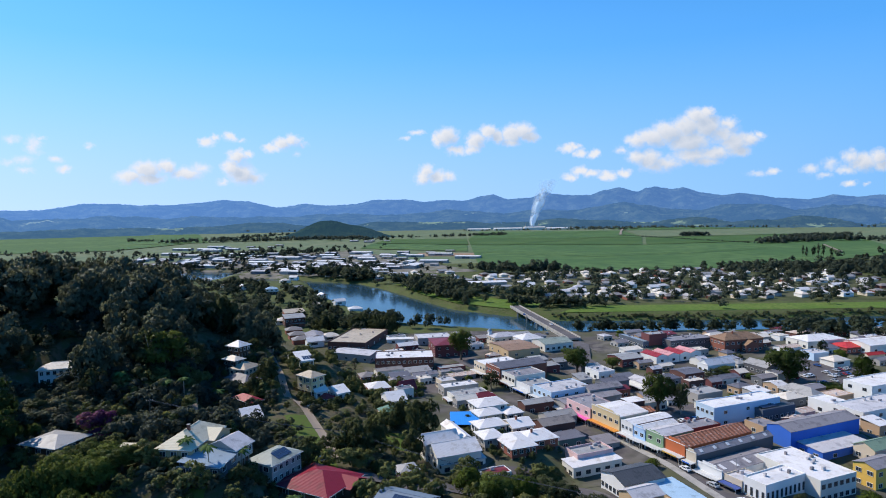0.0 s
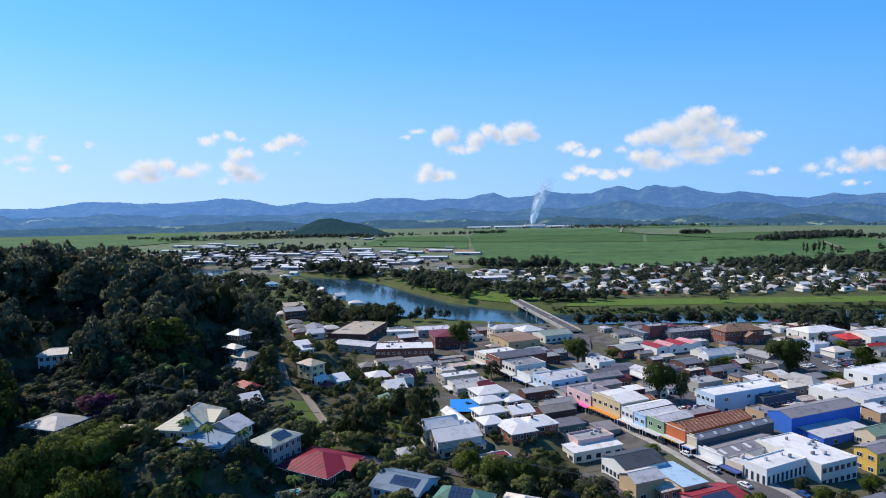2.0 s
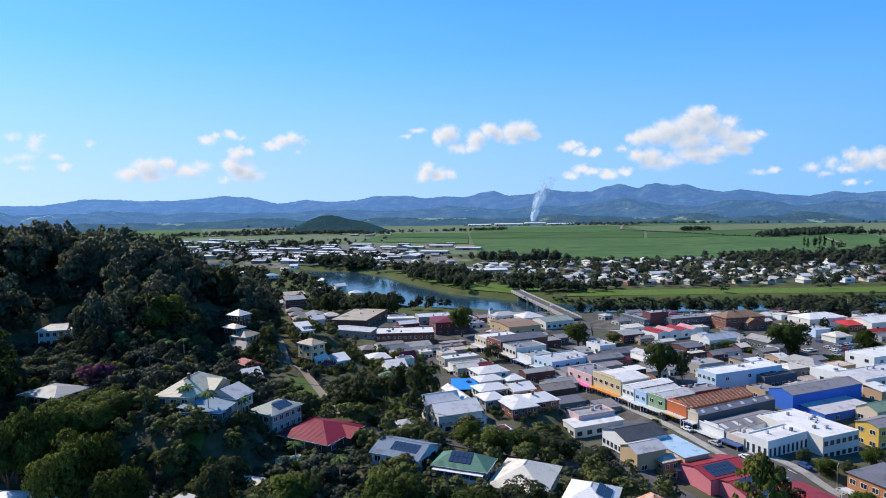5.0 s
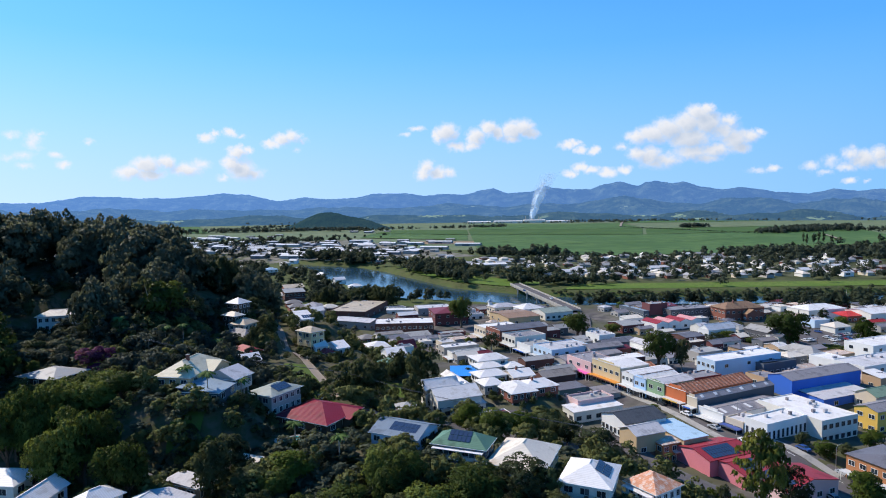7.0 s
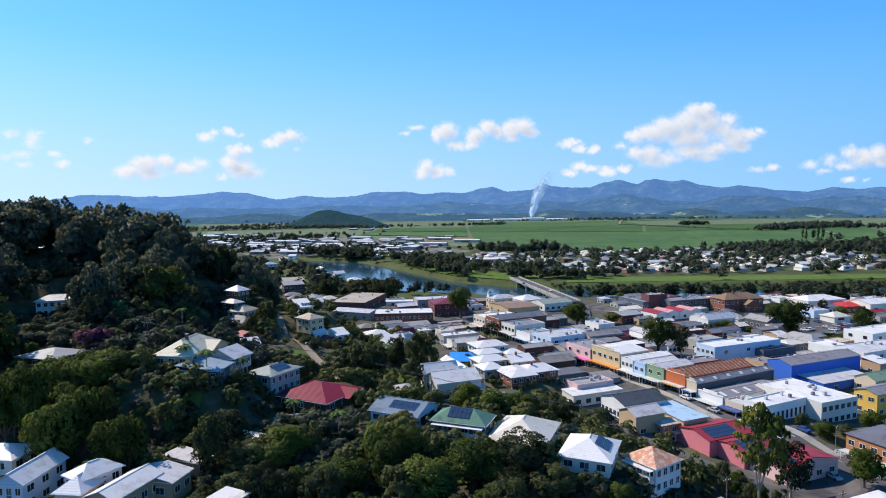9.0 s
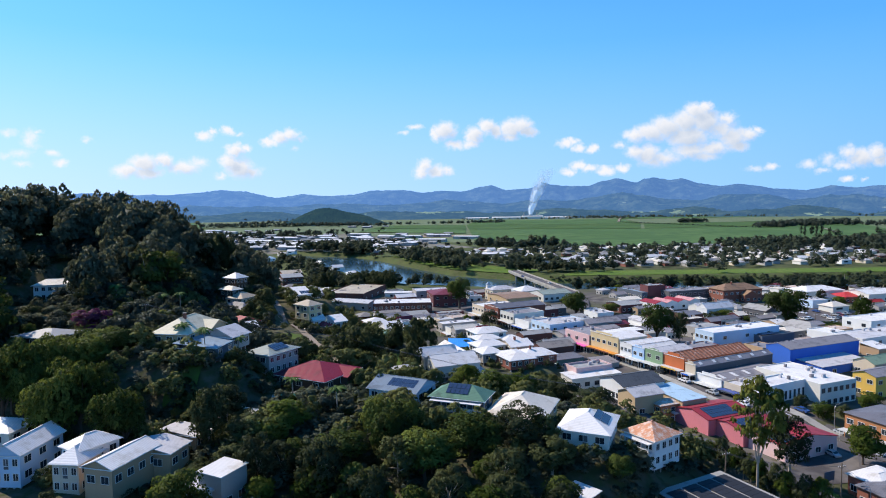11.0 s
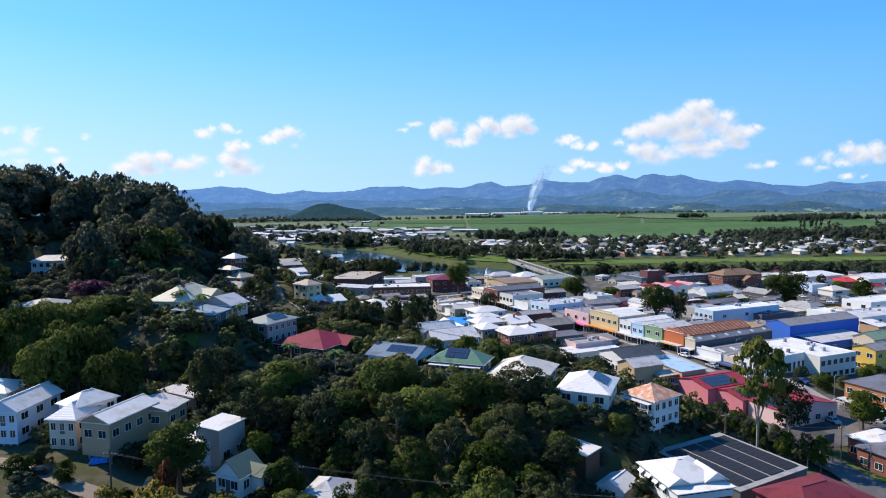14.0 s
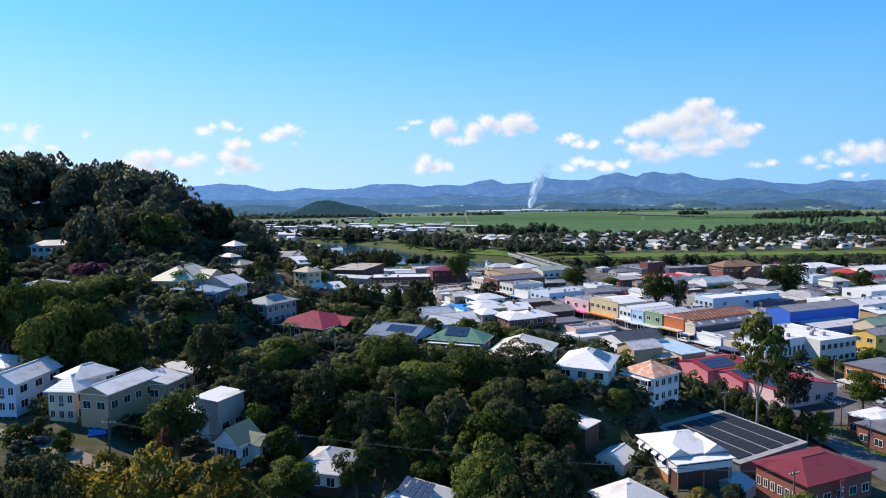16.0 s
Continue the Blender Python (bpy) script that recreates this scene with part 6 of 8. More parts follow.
def clump_cloud(seed, kind, count):
    """Where the sprays sit: height 1, width 1."""
    rng = random.Random(seed)
    out = []
    for _ in range(count):
        while True:
            x, y, z = rng.uniform(-1, 1), rng.uniform(-1, 1), rng.uniform(-1, 1)
            q = x * x + y * y + z * z
            if 0.12 < q < 1:
                break
        if kind == "fig":
            out.append((x * 0.42, y * 0.42, 0.56 + 0.33 * (z if z > 0 else z * 0.75), rng.uniform(0.09, 0.17)))
        elif kind == "round":
            out.append((x * 0.37, y * 0.37, 0.56 + 0.36 * z, rng.uniform(0.10, 0.17)))
        elif kind == "gum":
            thin = 1 - 0.45 * abs(z)
            out.append((x * 0.48 * thin, y * 0.48 * thin, 0.68 + 0.27 * z, rng.uniform(0.05, 0.10)))
        elif kind == "olive":
            out.append((x * 0.42, y * 0.42, 0.55 + 0.38 * z, rng.uniform(0.07, 0.12)))
        else:
            out.append((x * 0.38 * (1.15 - 0.35 * max(0, z)), y * 0.38, 0.56 + 0.38 * z, rng.uniform(0.07, 0.14)))
    return out


KINDS = {   # kind: leaf material, bark, clumps, leaves per clump, leaf size, label
    "fig": ("leaf_fig", "bark", 70, 120, 0.0150, "broad dense dark green fig tree"),
    "round": ("leaf_bright", "bark", 50, 115, 0.0175, "rounded bright green garden tree"),
    "gumlow": ("leaf_forest", "bark_pale", 64, 165, 0.0145, "tall uneven dark green gum tree"),
    "gum": ("leaf_gum", "bark_pale", 88, 230, 0.014, "tall open-crowned gum tree with bare pale trunk"),
    "olive": ("leaf_olive", "bark", 84, 165, 0.0140, "yellow-green feathery tree with open crown"),
    "bougain": ("leaf_purple", "bark", 34, 90, 0.024, "tree covered with purple blossom"),
    "bougain2": ("leaf_red", "bark", 30, 60, 0.028, "garden shrub with red leaves"),
    "forest": ("leaf_forest", "bark_pale", 36, 116, 0.0205, "dark green forest tree on the hillside"),
    "forestb": ("leaf_fig", "bark", 34, 104, 0.021, "dense forest tree on the hillside"),
    "gardena": ("leaf_garden", "bark", 34, 56, 0.030, "garden tree with uneven green crown"),
    "gardenb": ("leaf_garden", "bark", 32, 52, 0.031, "garden tree with broad green crown"),
    "far": ("leaf_far", "bark", 19, 20, 0.047, "distant dark green pine tree"),
    "farb": ("leaf_far", "bark", 19, 20, 0.048, "distant spreading tree with dark crown"),
}
PROTO = {}
for kind, (leafm, barkm, count, per, leaf, label) in KINDS.items():
    shape = {"forest": "gumlow", "forestb": "fig", "far": "round", "farb": "fig", "gardena": "gumlow", "gardenb": "fig", "bougain": "round", "bougain2": "round"}.get(kind, kind)
    for variant in range(3):
        cl = clump_cloud(11 * len(kind) + variant + 3 * count, shape, count)
        PROTO[kind, variant] = (trunk_mesh("trunk", shape, cl, barkm, 4 if kind.startswith("far") else 6), crown_mesh("crown", cl, per, leaf, leafm, 0.5 if kind == "gum" else 1.0))
TREES = random.Random(42)


# growth capped so that the camera sees the houses behind and roofs catch sun: x and y from, x and y to, tallest growth
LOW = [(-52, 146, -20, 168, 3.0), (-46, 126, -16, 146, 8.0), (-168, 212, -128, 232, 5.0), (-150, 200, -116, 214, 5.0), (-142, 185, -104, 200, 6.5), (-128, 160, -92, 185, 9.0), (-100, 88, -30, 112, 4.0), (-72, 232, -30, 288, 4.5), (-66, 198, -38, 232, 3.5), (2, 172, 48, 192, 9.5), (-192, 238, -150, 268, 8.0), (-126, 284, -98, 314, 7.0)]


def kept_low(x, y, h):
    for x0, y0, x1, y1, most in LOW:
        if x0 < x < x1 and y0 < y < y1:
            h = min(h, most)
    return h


def plant(kind, x, y, h, dia, group="trees of the town", z=None):
    if inside_building(x, y, 2.5):
        return None
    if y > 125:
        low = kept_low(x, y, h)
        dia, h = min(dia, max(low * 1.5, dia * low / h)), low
    variant = TREES.randrange(3)
    root = new("tree" if h > 3.5 else "shrub")
    gz = ground_z(x, y) if z is None else z
    root.matrix_world = Matrix.Translation((x, y, gz - 0.1 - (0.2 * h if h < 7 else 0))) @ pose(0, 0, 0, 0, 0, TREES.uniform(0, 360)) @ Matrix.Diagonal((dia, dia, h, 1))
    tagged(root, KINDS[kind][5], "tree" if h > 3.5 else "shrub", group=group)
    for part_name, me in zip(("trunk", "crown"), PROTO[kind, variant]):
        p = new(part_name, me)
        p.parent = root
    return root



# ---- forest and gardens ----


def edge_of_forest(y):
    """The forest's right-hand edge, by distance."""
    return between([(0, -140), (150, -128), (175, -122), (215, -128), (250, -112), (300, -100), (330, -96), (360, -95), (420, -125), (520, -200)], y) or -130


wood = random.Random(9)
FOREST = []
while len(FOREST) < 500:
    y = wood.uniform(150, 480)
    x = wood.uniform(-0.78 * y - 50, -70)
    if x > edge_of_forest(y) or inside_building(x, y, 5) or on_road(x, y):
        continue
    if y > 330 and hill(x * 0.92, y * 0.92) > hill(x, y) + 5:
        continue
    h = wood.uniform(15, 26) * (1.2 if y > 235 and x < -140 else 1.0)
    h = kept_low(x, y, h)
    FOREST.append((x, y, h, h * wood.uniform(0.55, 0.85)))
FOREST.sort(key=lambda r: r[0] * 0.6 - r[1] * 0.25, reverse=True)
for x, y, h, d in FOREST[:60]:
    plant("forest" if wood.random() < 0.7 else "forestb", x, y, h * 0.85, d, "forest on the hill")
GARDEN = []
while len(GARDEN) < 420:
    y = wood.uniform(92, 345)
    x = wood.uniform(max(-130, -0.72 * y), 62 - max(0, (y - 190)) * 0.55)
    if x < edge_of_forest(y) or inside_building(x, y, 2.0) or on_road(x, y) or (x > -12 and y > 212) or river_depth(x, y) > -10:
        continue
    h = wood.uniform(4.0, 9.5)
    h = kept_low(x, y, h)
    GARDEN.append((x, y, h, h * wood.uniform(0.8, 1.15)))
GARDEN.sort(key=lambda r: r[1])
for x, y, h, d in GARDEN[:60]:
    plant(wood.choice(["gumlow", "round", "fig", "gumlow", "forestb"]), x, y, h, d, "garden trees and shrubs")
# shrubs against the walls of the hillside houses
HEDGE = []
for label, category, x, y, rot, w, d, top, more in SITES:
    if x > 45 or y > 340 or more.get("base") or category not in ("house", "apartment block", "garage", "pavilion", "carport"):
        continue
    c, s = math.cos(radians(rot)), math.sin(radians(rot))
    steep = x < -25 and y > 150
    for k in range(11 if steep else 5):
        u, v = (wood.uniform(0, w), -wood.uniform(2.2, 4)) if k % 2 else (-wood.uniform(2.4, 4.5), wood.uniform(0, d))
        px, py = x + c * u - s * v, y + s * u + c * v
        if inside_building(px, py, 1.0) or on_road(px, py):
            continue
        h = wood.uniform(3.2, 5.4) if steep else wood.uniform(2.6, 4.8)
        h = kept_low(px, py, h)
        HEDGE.append((px, py, h, h * wood.uniform(0.9, 1.3)))
# street trees and hedge row
for i in range(13):
    k = i / 12
    plant("gumlow" if i % 3 else "round", 66.5 + 12 * k + wood.uniform(-0.6, 0.6), 148 - 23 * k, wood.uniform(6.2, 8.4), wood.uniform(4.4, 5.6), "row of street trees")
for i in range(16):
    k = wood.random()
    x, y = 190 + 190 * k, 300 + wood.uniform(-60, 120)
    if not inside_building(x, y, 2):
        plant("round", x, y, wood.uniform(6, 11), wood.uniform(7, 12), "town trees")
for i in range(64):
    y = wood.uniform(200, 470)
    x = wood.uniform(0, 250)
    if not inside_building(x, y, 1.6) and not on_road(x, y):
        plant(wood.choice(["forestb", "round", "forest"]), x, y, wood.uniform(3.5, 7.5), wood.uniform(4, 8), "town trees")

STAND = []


def stand(x, y, h, d):
    if inside_building(x, y, 2.5):
        return
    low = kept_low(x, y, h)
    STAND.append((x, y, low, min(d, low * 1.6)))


plant('fig', -21.3, 126.1, 12.7, 13.9)
plant('fig', -10.7, 132.3, 11.4, 8.9)
plant('fig', -15.3, 134.9, 10.7, 8.7)
plant('fig', -12.0, 127.4, 11.7, 9.4)
plant('fig', -8.8, 137.1, 9.3, 9.8)
plant('fig', -4.2, 122.3, 11.0, 14.6)
plant('gumlow', -24.0, 116.1, 14.2, 10.7)
plant('fig', 7.7, 91.1, 14.6, 9.1)
plant('fig', 2.9, 93.7, 14.6, 8.6)
plant('fig', 6.3, 85.9, 14.6, 9.9)
plant('gumlow', 17.3, 133.6, 10.1, 13.5)
plant('fig', 5.9, 129.8, 10.9, 14.3)
plant('gumlow', 12.0, 118.6, 10.2, 10.9)
plant('gumlow', 22.8, 126.1, 8.2, 10.4)
plant('round', 24.0, 101.1, 11.9, 8.8)
plant('round', 34.8, 116.1, 12.2, 9.1)
plant('gumlow', 26.9, 124.8, 9.5, 12.6)
plant('gum', 70.1, 133.6, 28.7, 13.5)
plant('gumlow', 82.3, 142.3, 14.6, 10.5)
plant('round', 106.3, 166.1, 10.0, 9.2)
plant('round', 107.7, 153.6, 10.6, 10.6)
plant('fig', -95.1, 161.1, 11.0, 8.7)
plant('fig', -99.5, 163.6, 11.4, 10.5)
plant('fig', -96.4, 156.3, 12.3, 8.9)
plant('fig', -93.3, 165.7, 9.6, 8.9)
plant('fig', -103.4, 159.9, 11.8, 10.0)
plant('fig', -90.7, 157.2, 10.4, 10.5)
plant('fig', -98.9, 168.8, 9.9, 9.8)
plant('fig', -100.8, 153.5, 14.9, 10.8)
plant('fig', -88.2, 164.3, 7.7, 10.9)
plant('fig', -105.8, 164.8, 10.1, 10.6)
plant('fig', -98.2, 149.8, 15.5, 8.6)
plant('fig', -102.6, 152.3, 13.9, 10.9)
plant('fig', -99.5, 145.1, 18.0, 8.9)
plant('fig', -96.4, 154.4, 10.7, 9.3)
plant('fig', -106.3, 148.7, 15.1, 10.5)
plant('fig', -69.6, 142.3, 16.5, 10.7)
plant('fig', -74.2, 144.9, 16.8, 9.6)
plant('fig', -70.9, 137.3, 16.1, 8.6)
plant('gumlow', -57.4, 141.1, 15.5, 9.0)
plant('gumlow', -61.6, 143.5, 15.2, 10.2)
plant('gumlow', -58.6, 136.5, 15.2, 9.0)
plant('gumlow', -50.6, 141.1, 14.0, 11.7)
plant('fig', -46.2, 104.8, 13.2, 10.6)
plant('round', -26.8, 101.1, 9.4, 7.9)
plant('round', -41.0, 116.1, 6.8, 8.0)
plant('olive', -38.8, 78.6, 19.1, 13.6)
plant('olive', -29.7, 76.1, 18.4, 14.6)
plant('olive', -49.9, 86.1, 13.4, 9.5)
plant('gumlow', -57.5, 84.8, 14.7, 10.1)
plant('gumlow', -53.8, 76.1, 15.7, 7.6)
plant('gumlow', -37.1, 119.8, 11.7, 8.8)
plant('gumlow', -9.1, 119.8, 11.2, 9.9)
plant('gumlow', -14.8, 111.1, 12.8, 11.2)
plant('fig', -5.2, 106.1, 12.5, 9.7)
plant('gumlow', 14.8, 88.6, 11.8, 8.9)
plant('gumlow', 19.2, 93.6, 12.9, 7.7)
plant('gumlow', 8.2, 73.6, 16.2, 10.7)
plant('gumlow', 0.8, 111.1, 10.1, 9.2)
plant('round', 14.5, 176.1, 11.3, 9.7)
stand(-54.7, 211.3, 13.7, 9.4)
stand(-58.9, 213.7, 11.6, 11.9)
stand(-56.0, 206.7, 11.1, 12.0)
stand(-26.6, 207.6, 16.3, 10.3)
stand(-31.0, 210.0, 14.7, 11.3)
stand(-27.9, 202.7, 15.0, 11.0)
stand(-24.8, 212.2, 16.5, 11.0)
stand(-34.9, 206.4, 13.7, 11.1)
stand(-38.7, 213.8, 11.5, 11.5)
stand(-42.6, 216.0, 9.8, 11.7)
stand(-5.8, 236.3, 23.0, 10.7)
stand(-10.2, 238.7, 21.2, 11.7)
stand(-11.3, 221.3, 13.8, 9.2)
plant('round', 7.5, 186.3, 13.7, 10.3)
plant('fig', 14.6, 183.8, 15.6, 14.4)
plant('round', 23.2, 186.3, 15.4, 12.9)
plant('gumlow', 32.0, 188.8, 20.3, 13.9)
plant('gumlow', 37.7, 186.3, 18.1, 10.3)
plant('gumlow', 43.8, 176.3, 13.6, 13.8)
plant('fig', 100.6, 283.9, 20.7, 16.2)
plant('gumlow', 109.3, 278.9, 16.9, 9.3)
plant('fig', 69.9, 376.4, 16.5, 17.4)
plant('fig', 80.7, 366.4, 17.1, 16.9)
plant('fig', 194.0, 341.4, 21.4, 24.6)
plant('round', 94.5, 332.6, 14.2, 12.3)
plant('round', 165.4, 313.9, 17.7, 20.3)
plant('fig', 11.0, 398.9, 22.9, 16.9)
plant('round', 25.1, 271.4, 12.2, 9.0)
plant('round', 37.8, 238.9, 10.9, 8.8)
plant('round', 31.9, 245.1, 11.8, 10.2)
plant('gumlow', 41.4, 233.9, 10.9, 8.6)
plant('round', 194.1, 301.4, 13.6, 11.1)
plant('round', 235.4, 338.9, 16.9, 12.5)
stand(-78.4, 263.9, 11.4, 11.3)
stand(-83.3, 266.6, 11.0, 11.2)
stand(-42.0, 207.6, 18.1, 9.9)
stand(-46.7, 210.2, 17.3, 11.7)
stand(-43.4, 202.5, 15.7, 11.0)
stand(-18.5, 251.4, 15.0, 9.4)
stand(-22.9, 253.9, 14.6, 9.9)
stand(-19.8, 246.6, 14.9, 9.6)
stand(-66.2, 413.9, 11.0, 10.4)
stand(-70.7, 416.4, 10.1, 10.6)
stand(-67.6, 409.0, 10.1, 11.1)
stand(-64.4, 418.6, 10.2, 9.8)
stand(-46.3, 488.9, 18.1, 11.9)
stand(-50.8, 491.4, 17.8, 11.1)
stand(-47.6, 484.0, 17.5, 9.7)
stand(-44.5, 493.6, 19.2, 9.6)
stand(-54.7, 487.7, 18.2, 10.4)
stand(-41.8, 484.9, 17.7, 10.5)
stand(-50.2, 496.8, 17.2, 11.5)
stand(-52.1, 481.1, 16.8, 9.7)
stand(-39.3, 492.1, 16.5, 9.8)
stand(-57.2, 492.7, 17.0, 11.7)
stand(-43.6, 479.5, 16.8, 9.3)
stand(-66.3, 501.4, 17.5, 11.9)
stand(-70.6, 503.8, 17.1, 10.9)
stand(-67.6, 496.6, 16.6, 10.0)
stand(-64.5, 505.9, 16.8, 12.0)
stand(-74.4, 500.3, 15.1, 11.8)
stand(-61.9, 497.5, 16.6, 9.7)
stand(-70.0, 509.0, 15.3, 11.9)
stand(-71.9, 493.8, 15.0, 11.8)
stand(-59.5, 504.5, 15.1, 10.5)
stand(-96.5, 501.4, 18.6, 10.4)
stand(-101.0, 503.9, 17.8, 9.4)
stand(-97.9, 496.5, 17.9, 10.4)
stand(-94.7, 506.0, 16.9, 9.4)
stand(-104.9, 500.2, 16.7, 11.4)
stand(-92.0, 497.4, 16.1, 9.7)
stand(-15.3, 451.4, 18.3, 11.0)
stand(-19.8, 453.9, 19.2, 10.9)
stand(-16.6, 446.5, 17.7, 10.6)
stand(-13.5, 456.0, 18.0, 11.3)
stand(-23.6, 450.2, 17.7, 11.0)
stand(-10.8, 447.4, 18.2, 11.0)
stand(-19.2, 459.2, 17.7, 10.4)
plant('gumlow', 157.1, 351.7, 6.5, 13)
plant('fig', 167.2, 359.3, 6, 12)
plant('gumlow', 168.3, 351.0, 5, 11)
plant('fig', 205.6, 326.8, 6, 13)
plant('fig', 210.1, 324.3, 6.5, 14)
plant('gumlow', 213.7, 321.8, 6, 11)
plant('gumlow', 250.4, 401.0, 9, 7)
plant('olive', 150.2, 354.7, 6, 5)
plant('round', 119.0, 382.6, 7, 9)
plant('gumlow', 19.6, 361.9, 8, 9)
plant('gumlow', 25.3, 326.7, 10, 11)
plant('round', 117.6, 185.3, 6.5, 8)
plant('round', 136.9, 191.9, 7, 9)
plant('round', 116.1, 165.2, 6.5, 7.5)
plant('gumlow', 114.6, 192.6, 6, 6)
plant('gumlow', 125.8, 187.7, 5, 6)
plant('bougain', -112.0, 190, 7.5, 8.5, z=29.2)
plant('bougain', -108.5, 192, 7.5, 8.5, z=29.4)
plant('bougain', -108.1, 188, 7.5, 8.5, z=28.5)
plant('gumlow', 3.1, 416.7, 12, 9)
plant('fig', 10.0, 427.4, 11, 8)
plant('round', -9.2, 363.5, 9, 9)
plant('fig', 104.2, 374.3, 8, 11)
plant('gumlow', 111.3, 383.1, 8, 9)
plant('olive', 38.8, 88.6, 9.3, 6.5)
plant('round', 50.8, 83.6, 11.4, 8.4)
plant('round', 33.3, 88.6, 7.7, 5.7)
plant('round', 29.1, 88.6, 6.6, 4.9)
plant('bougain', -107.5, 188.8, 12.8, 13.0)
plant('bougain2', -46.0, 98.6, 10.3, 4.5)
plant('round', 58.2, 81.1, 7.0, 5.2)
stand(-43.4, 188.8, 13.2, 10.4)
plant('fig', -23.5, 148.8, 9.2, 12.3)
plant('fig', -11.3, 141.3, 7.2, 9.9)
plant('fig', -15.6, 143.7, 7.1, 9.7)
plant('fig', -12.6, 136.7, 7.6, 10.0)
plant('round', -44.4, 148.8, 7.5, 9.6)
plant('round', -38.7, 153.8, 6.4, 8.5)
plant('gumlow', -64.5, 141.3, 17.3, 10.4)
plant('gumlow', -45.4, 138.8, 8.8, 8.9)
plant('round', -58.1, 148.8, 9.2, 6.8)
plant('round', 13.4, 270.1, 4.7, 6.2)
stand(-117.6, 328.6, 24.3, 10.7)
stand(-122.2, 331.1, 23.1, 10.3)
stand(-119.0, 323.6, 23.9, 11.8)
stand(-115.8, 333.3, 23.9, 9.0)
stand(-126.1, 327.4, 20.5, 10.3)
stand(-113.0, 324.5, 23.9, 11.9)
stand(-121.5, 336.6, 21.4, 10.4)
stand(-123.5, 320.7, 19.5, 11.2)
stand(-156.3, 328.6, 21.6, 9.9)
stand(-160.9, 331.1, 20.0, 11.1)
stand(-157.7, 323.6, 20.4, 9.2)
stand(-154.5, 333.3, 21.2, 9.9)
stand(-164.8, 327.4, 17.8, 9.6)
stand(-151.7, 324.5, 20.3, 11.1)
stand(-160.2, 336.6, 19.8, 10.6)
stand(-162.2, 320.7, 18.1, 9.9)
stand(-193.1, 313.6, 22.3, 9.6)
stand(-197.6, 316.1, 20.7, 10.0)
stand(-194.5, 308.7, 20.8, 10.3)
stand(-191.3, 318.2, 21.9, 9.9)
stand(-201.5, 312.4, 20.6, 10.4)
stand(-188.6, 309.6, 20.3, 11.4)
stand(-197.0, 321.4, 21.3, 11.0)
stand(-198.9, 305.9, 19.9, 9.4)
stand(-186.2, 316.8, 22.0, 11.6)
stand(-204.0, 317.3, 20.7, 10.8)
stand(-190.5, 304.2, 20.2, 11.2)
stand(-191.7, 323.9, 22.2, 11.1)
stand(-204.7, 307.9, 19.9, 10.5)
stand(-183.4, 311.1, 20.4, 11.8)
stand(-201.9, 323.6, 22.0, 10.4)
stand(-196.5, 301.1, 20.2, 11.1)
stand(-185.0, 322.0, 20.7, 10.1)
stand(-208.3, 314.1, 19.5, 10.1)
stand(-185.1, 303.9, 19.0, 11.6)
stand(-195.6, 327.7, 21.9, 10.2)
stand(-204.2, 302.4, 18.7, 10.9)
stand(-171.7, 321.1, 19.4, 9.3)
stand(-176.1, 323.6, 18.9, 10.0)
stand(-173.0, 316.3, 18.2, 10.2)
stand(-169.9, 325.7, 19.9, 11.8)
stand(-180.0, 319.9, 17.9, 9.9)
stand(-167.2, 317.1, 18.2, 9.5)
stand(-175.5, 328.9, 18.5, 10.1)
stand(-177.4, 313.4, 17.2, 10.9)
stand(-164.8, 324.3, 18.6, 10.6)
stand(-182.5, 324.8, 17.7, 10.1)
stand(-169.1, 311.8, 18.7, 10.5)
stand(-170.2, 331.4, 19.0, 9.1)
stand(-209.0, 307.3, 18.1, 9.2)
stand(-213.5, 309.8, 18.2, 10.8)
stand(-210.4, 302.5, 18.7, 10.3)
stand(-207.3, 312.0, 17.6, 10.3)
stand(-217.4, 306.2, 18.3, 10.5)
stand(-204.6, 303.4, 18.1, 9.7)
stand(-212.9, 315.1, 17.5, 11.0)
stand(-214.8, 299.6, 18.0, 12.0)
stand(-202.1, 310.5, 16.6, 11.9)
stand(-219.9, 311.1, 17.4, 10.4)
stand(-206.4, 298.0, 17.0, 9.1)
stand(-207.6, 317.7, 16.9, 10.9)
stand(-220.5, 301.7, 16.8, 9.5)
stand(-134.4, 328.6, 13.5, 9.6)
stand(-138.9, 331.1, 11.1, 11.7)
stand(-135.8, 323.7, 11.2, 9.2)
stand(-132.6, 333.3, 14.1, 9.7)
stand(-142.8, 327.4, 9.2, 10.1)
stand(-129.8, 324.6, 14.2, 9.5)
stand(-138.3, 336.5, 12.2, 11.0)
stand(-140.2, 320.8, 9.0, 10.4)
stand(-127.4, 331.8, 14.4, 10.5)
stand(-145.4, 332.4, 8.6, 9.1)
stand(-105.6, 357.3, 20.3, 9.5)
stand(-110.3, 359.9, 19.4, 9.7)
stand(-107.0, 352.3, 18.0, 9.7)
stand(-103.7, 362.2, 20.4, 11.9)
stand(-169.9, 294.8, 12.9, 9.5)
stand(-174.3, 297.3, 12.1, 9.6)
stand(-171.2, 290.0, 13.6, 9.8)
stand(-168.1, 299.5, 12.8, 10.9)
stand(-178.2, 293.7, 11.3, 9.8)
stand(-165.4, 290.9, 13.6, 9.4)
stand(-173.7, 302.6, 11.8, 11.0)
stand(-175.6, 287.2, 12.5, 10.2)
stand(-162.9, 298.0, 14.5, 10.9)
stand(-180.7, 298.6, 11.0, 10.9)
stand(-167.3, 285.5, 13.9, 9.9)
stand(-168.4, 305.1, 11.7, 9.7)
stand(-128.9, 294.8, 5.7, 9.1)
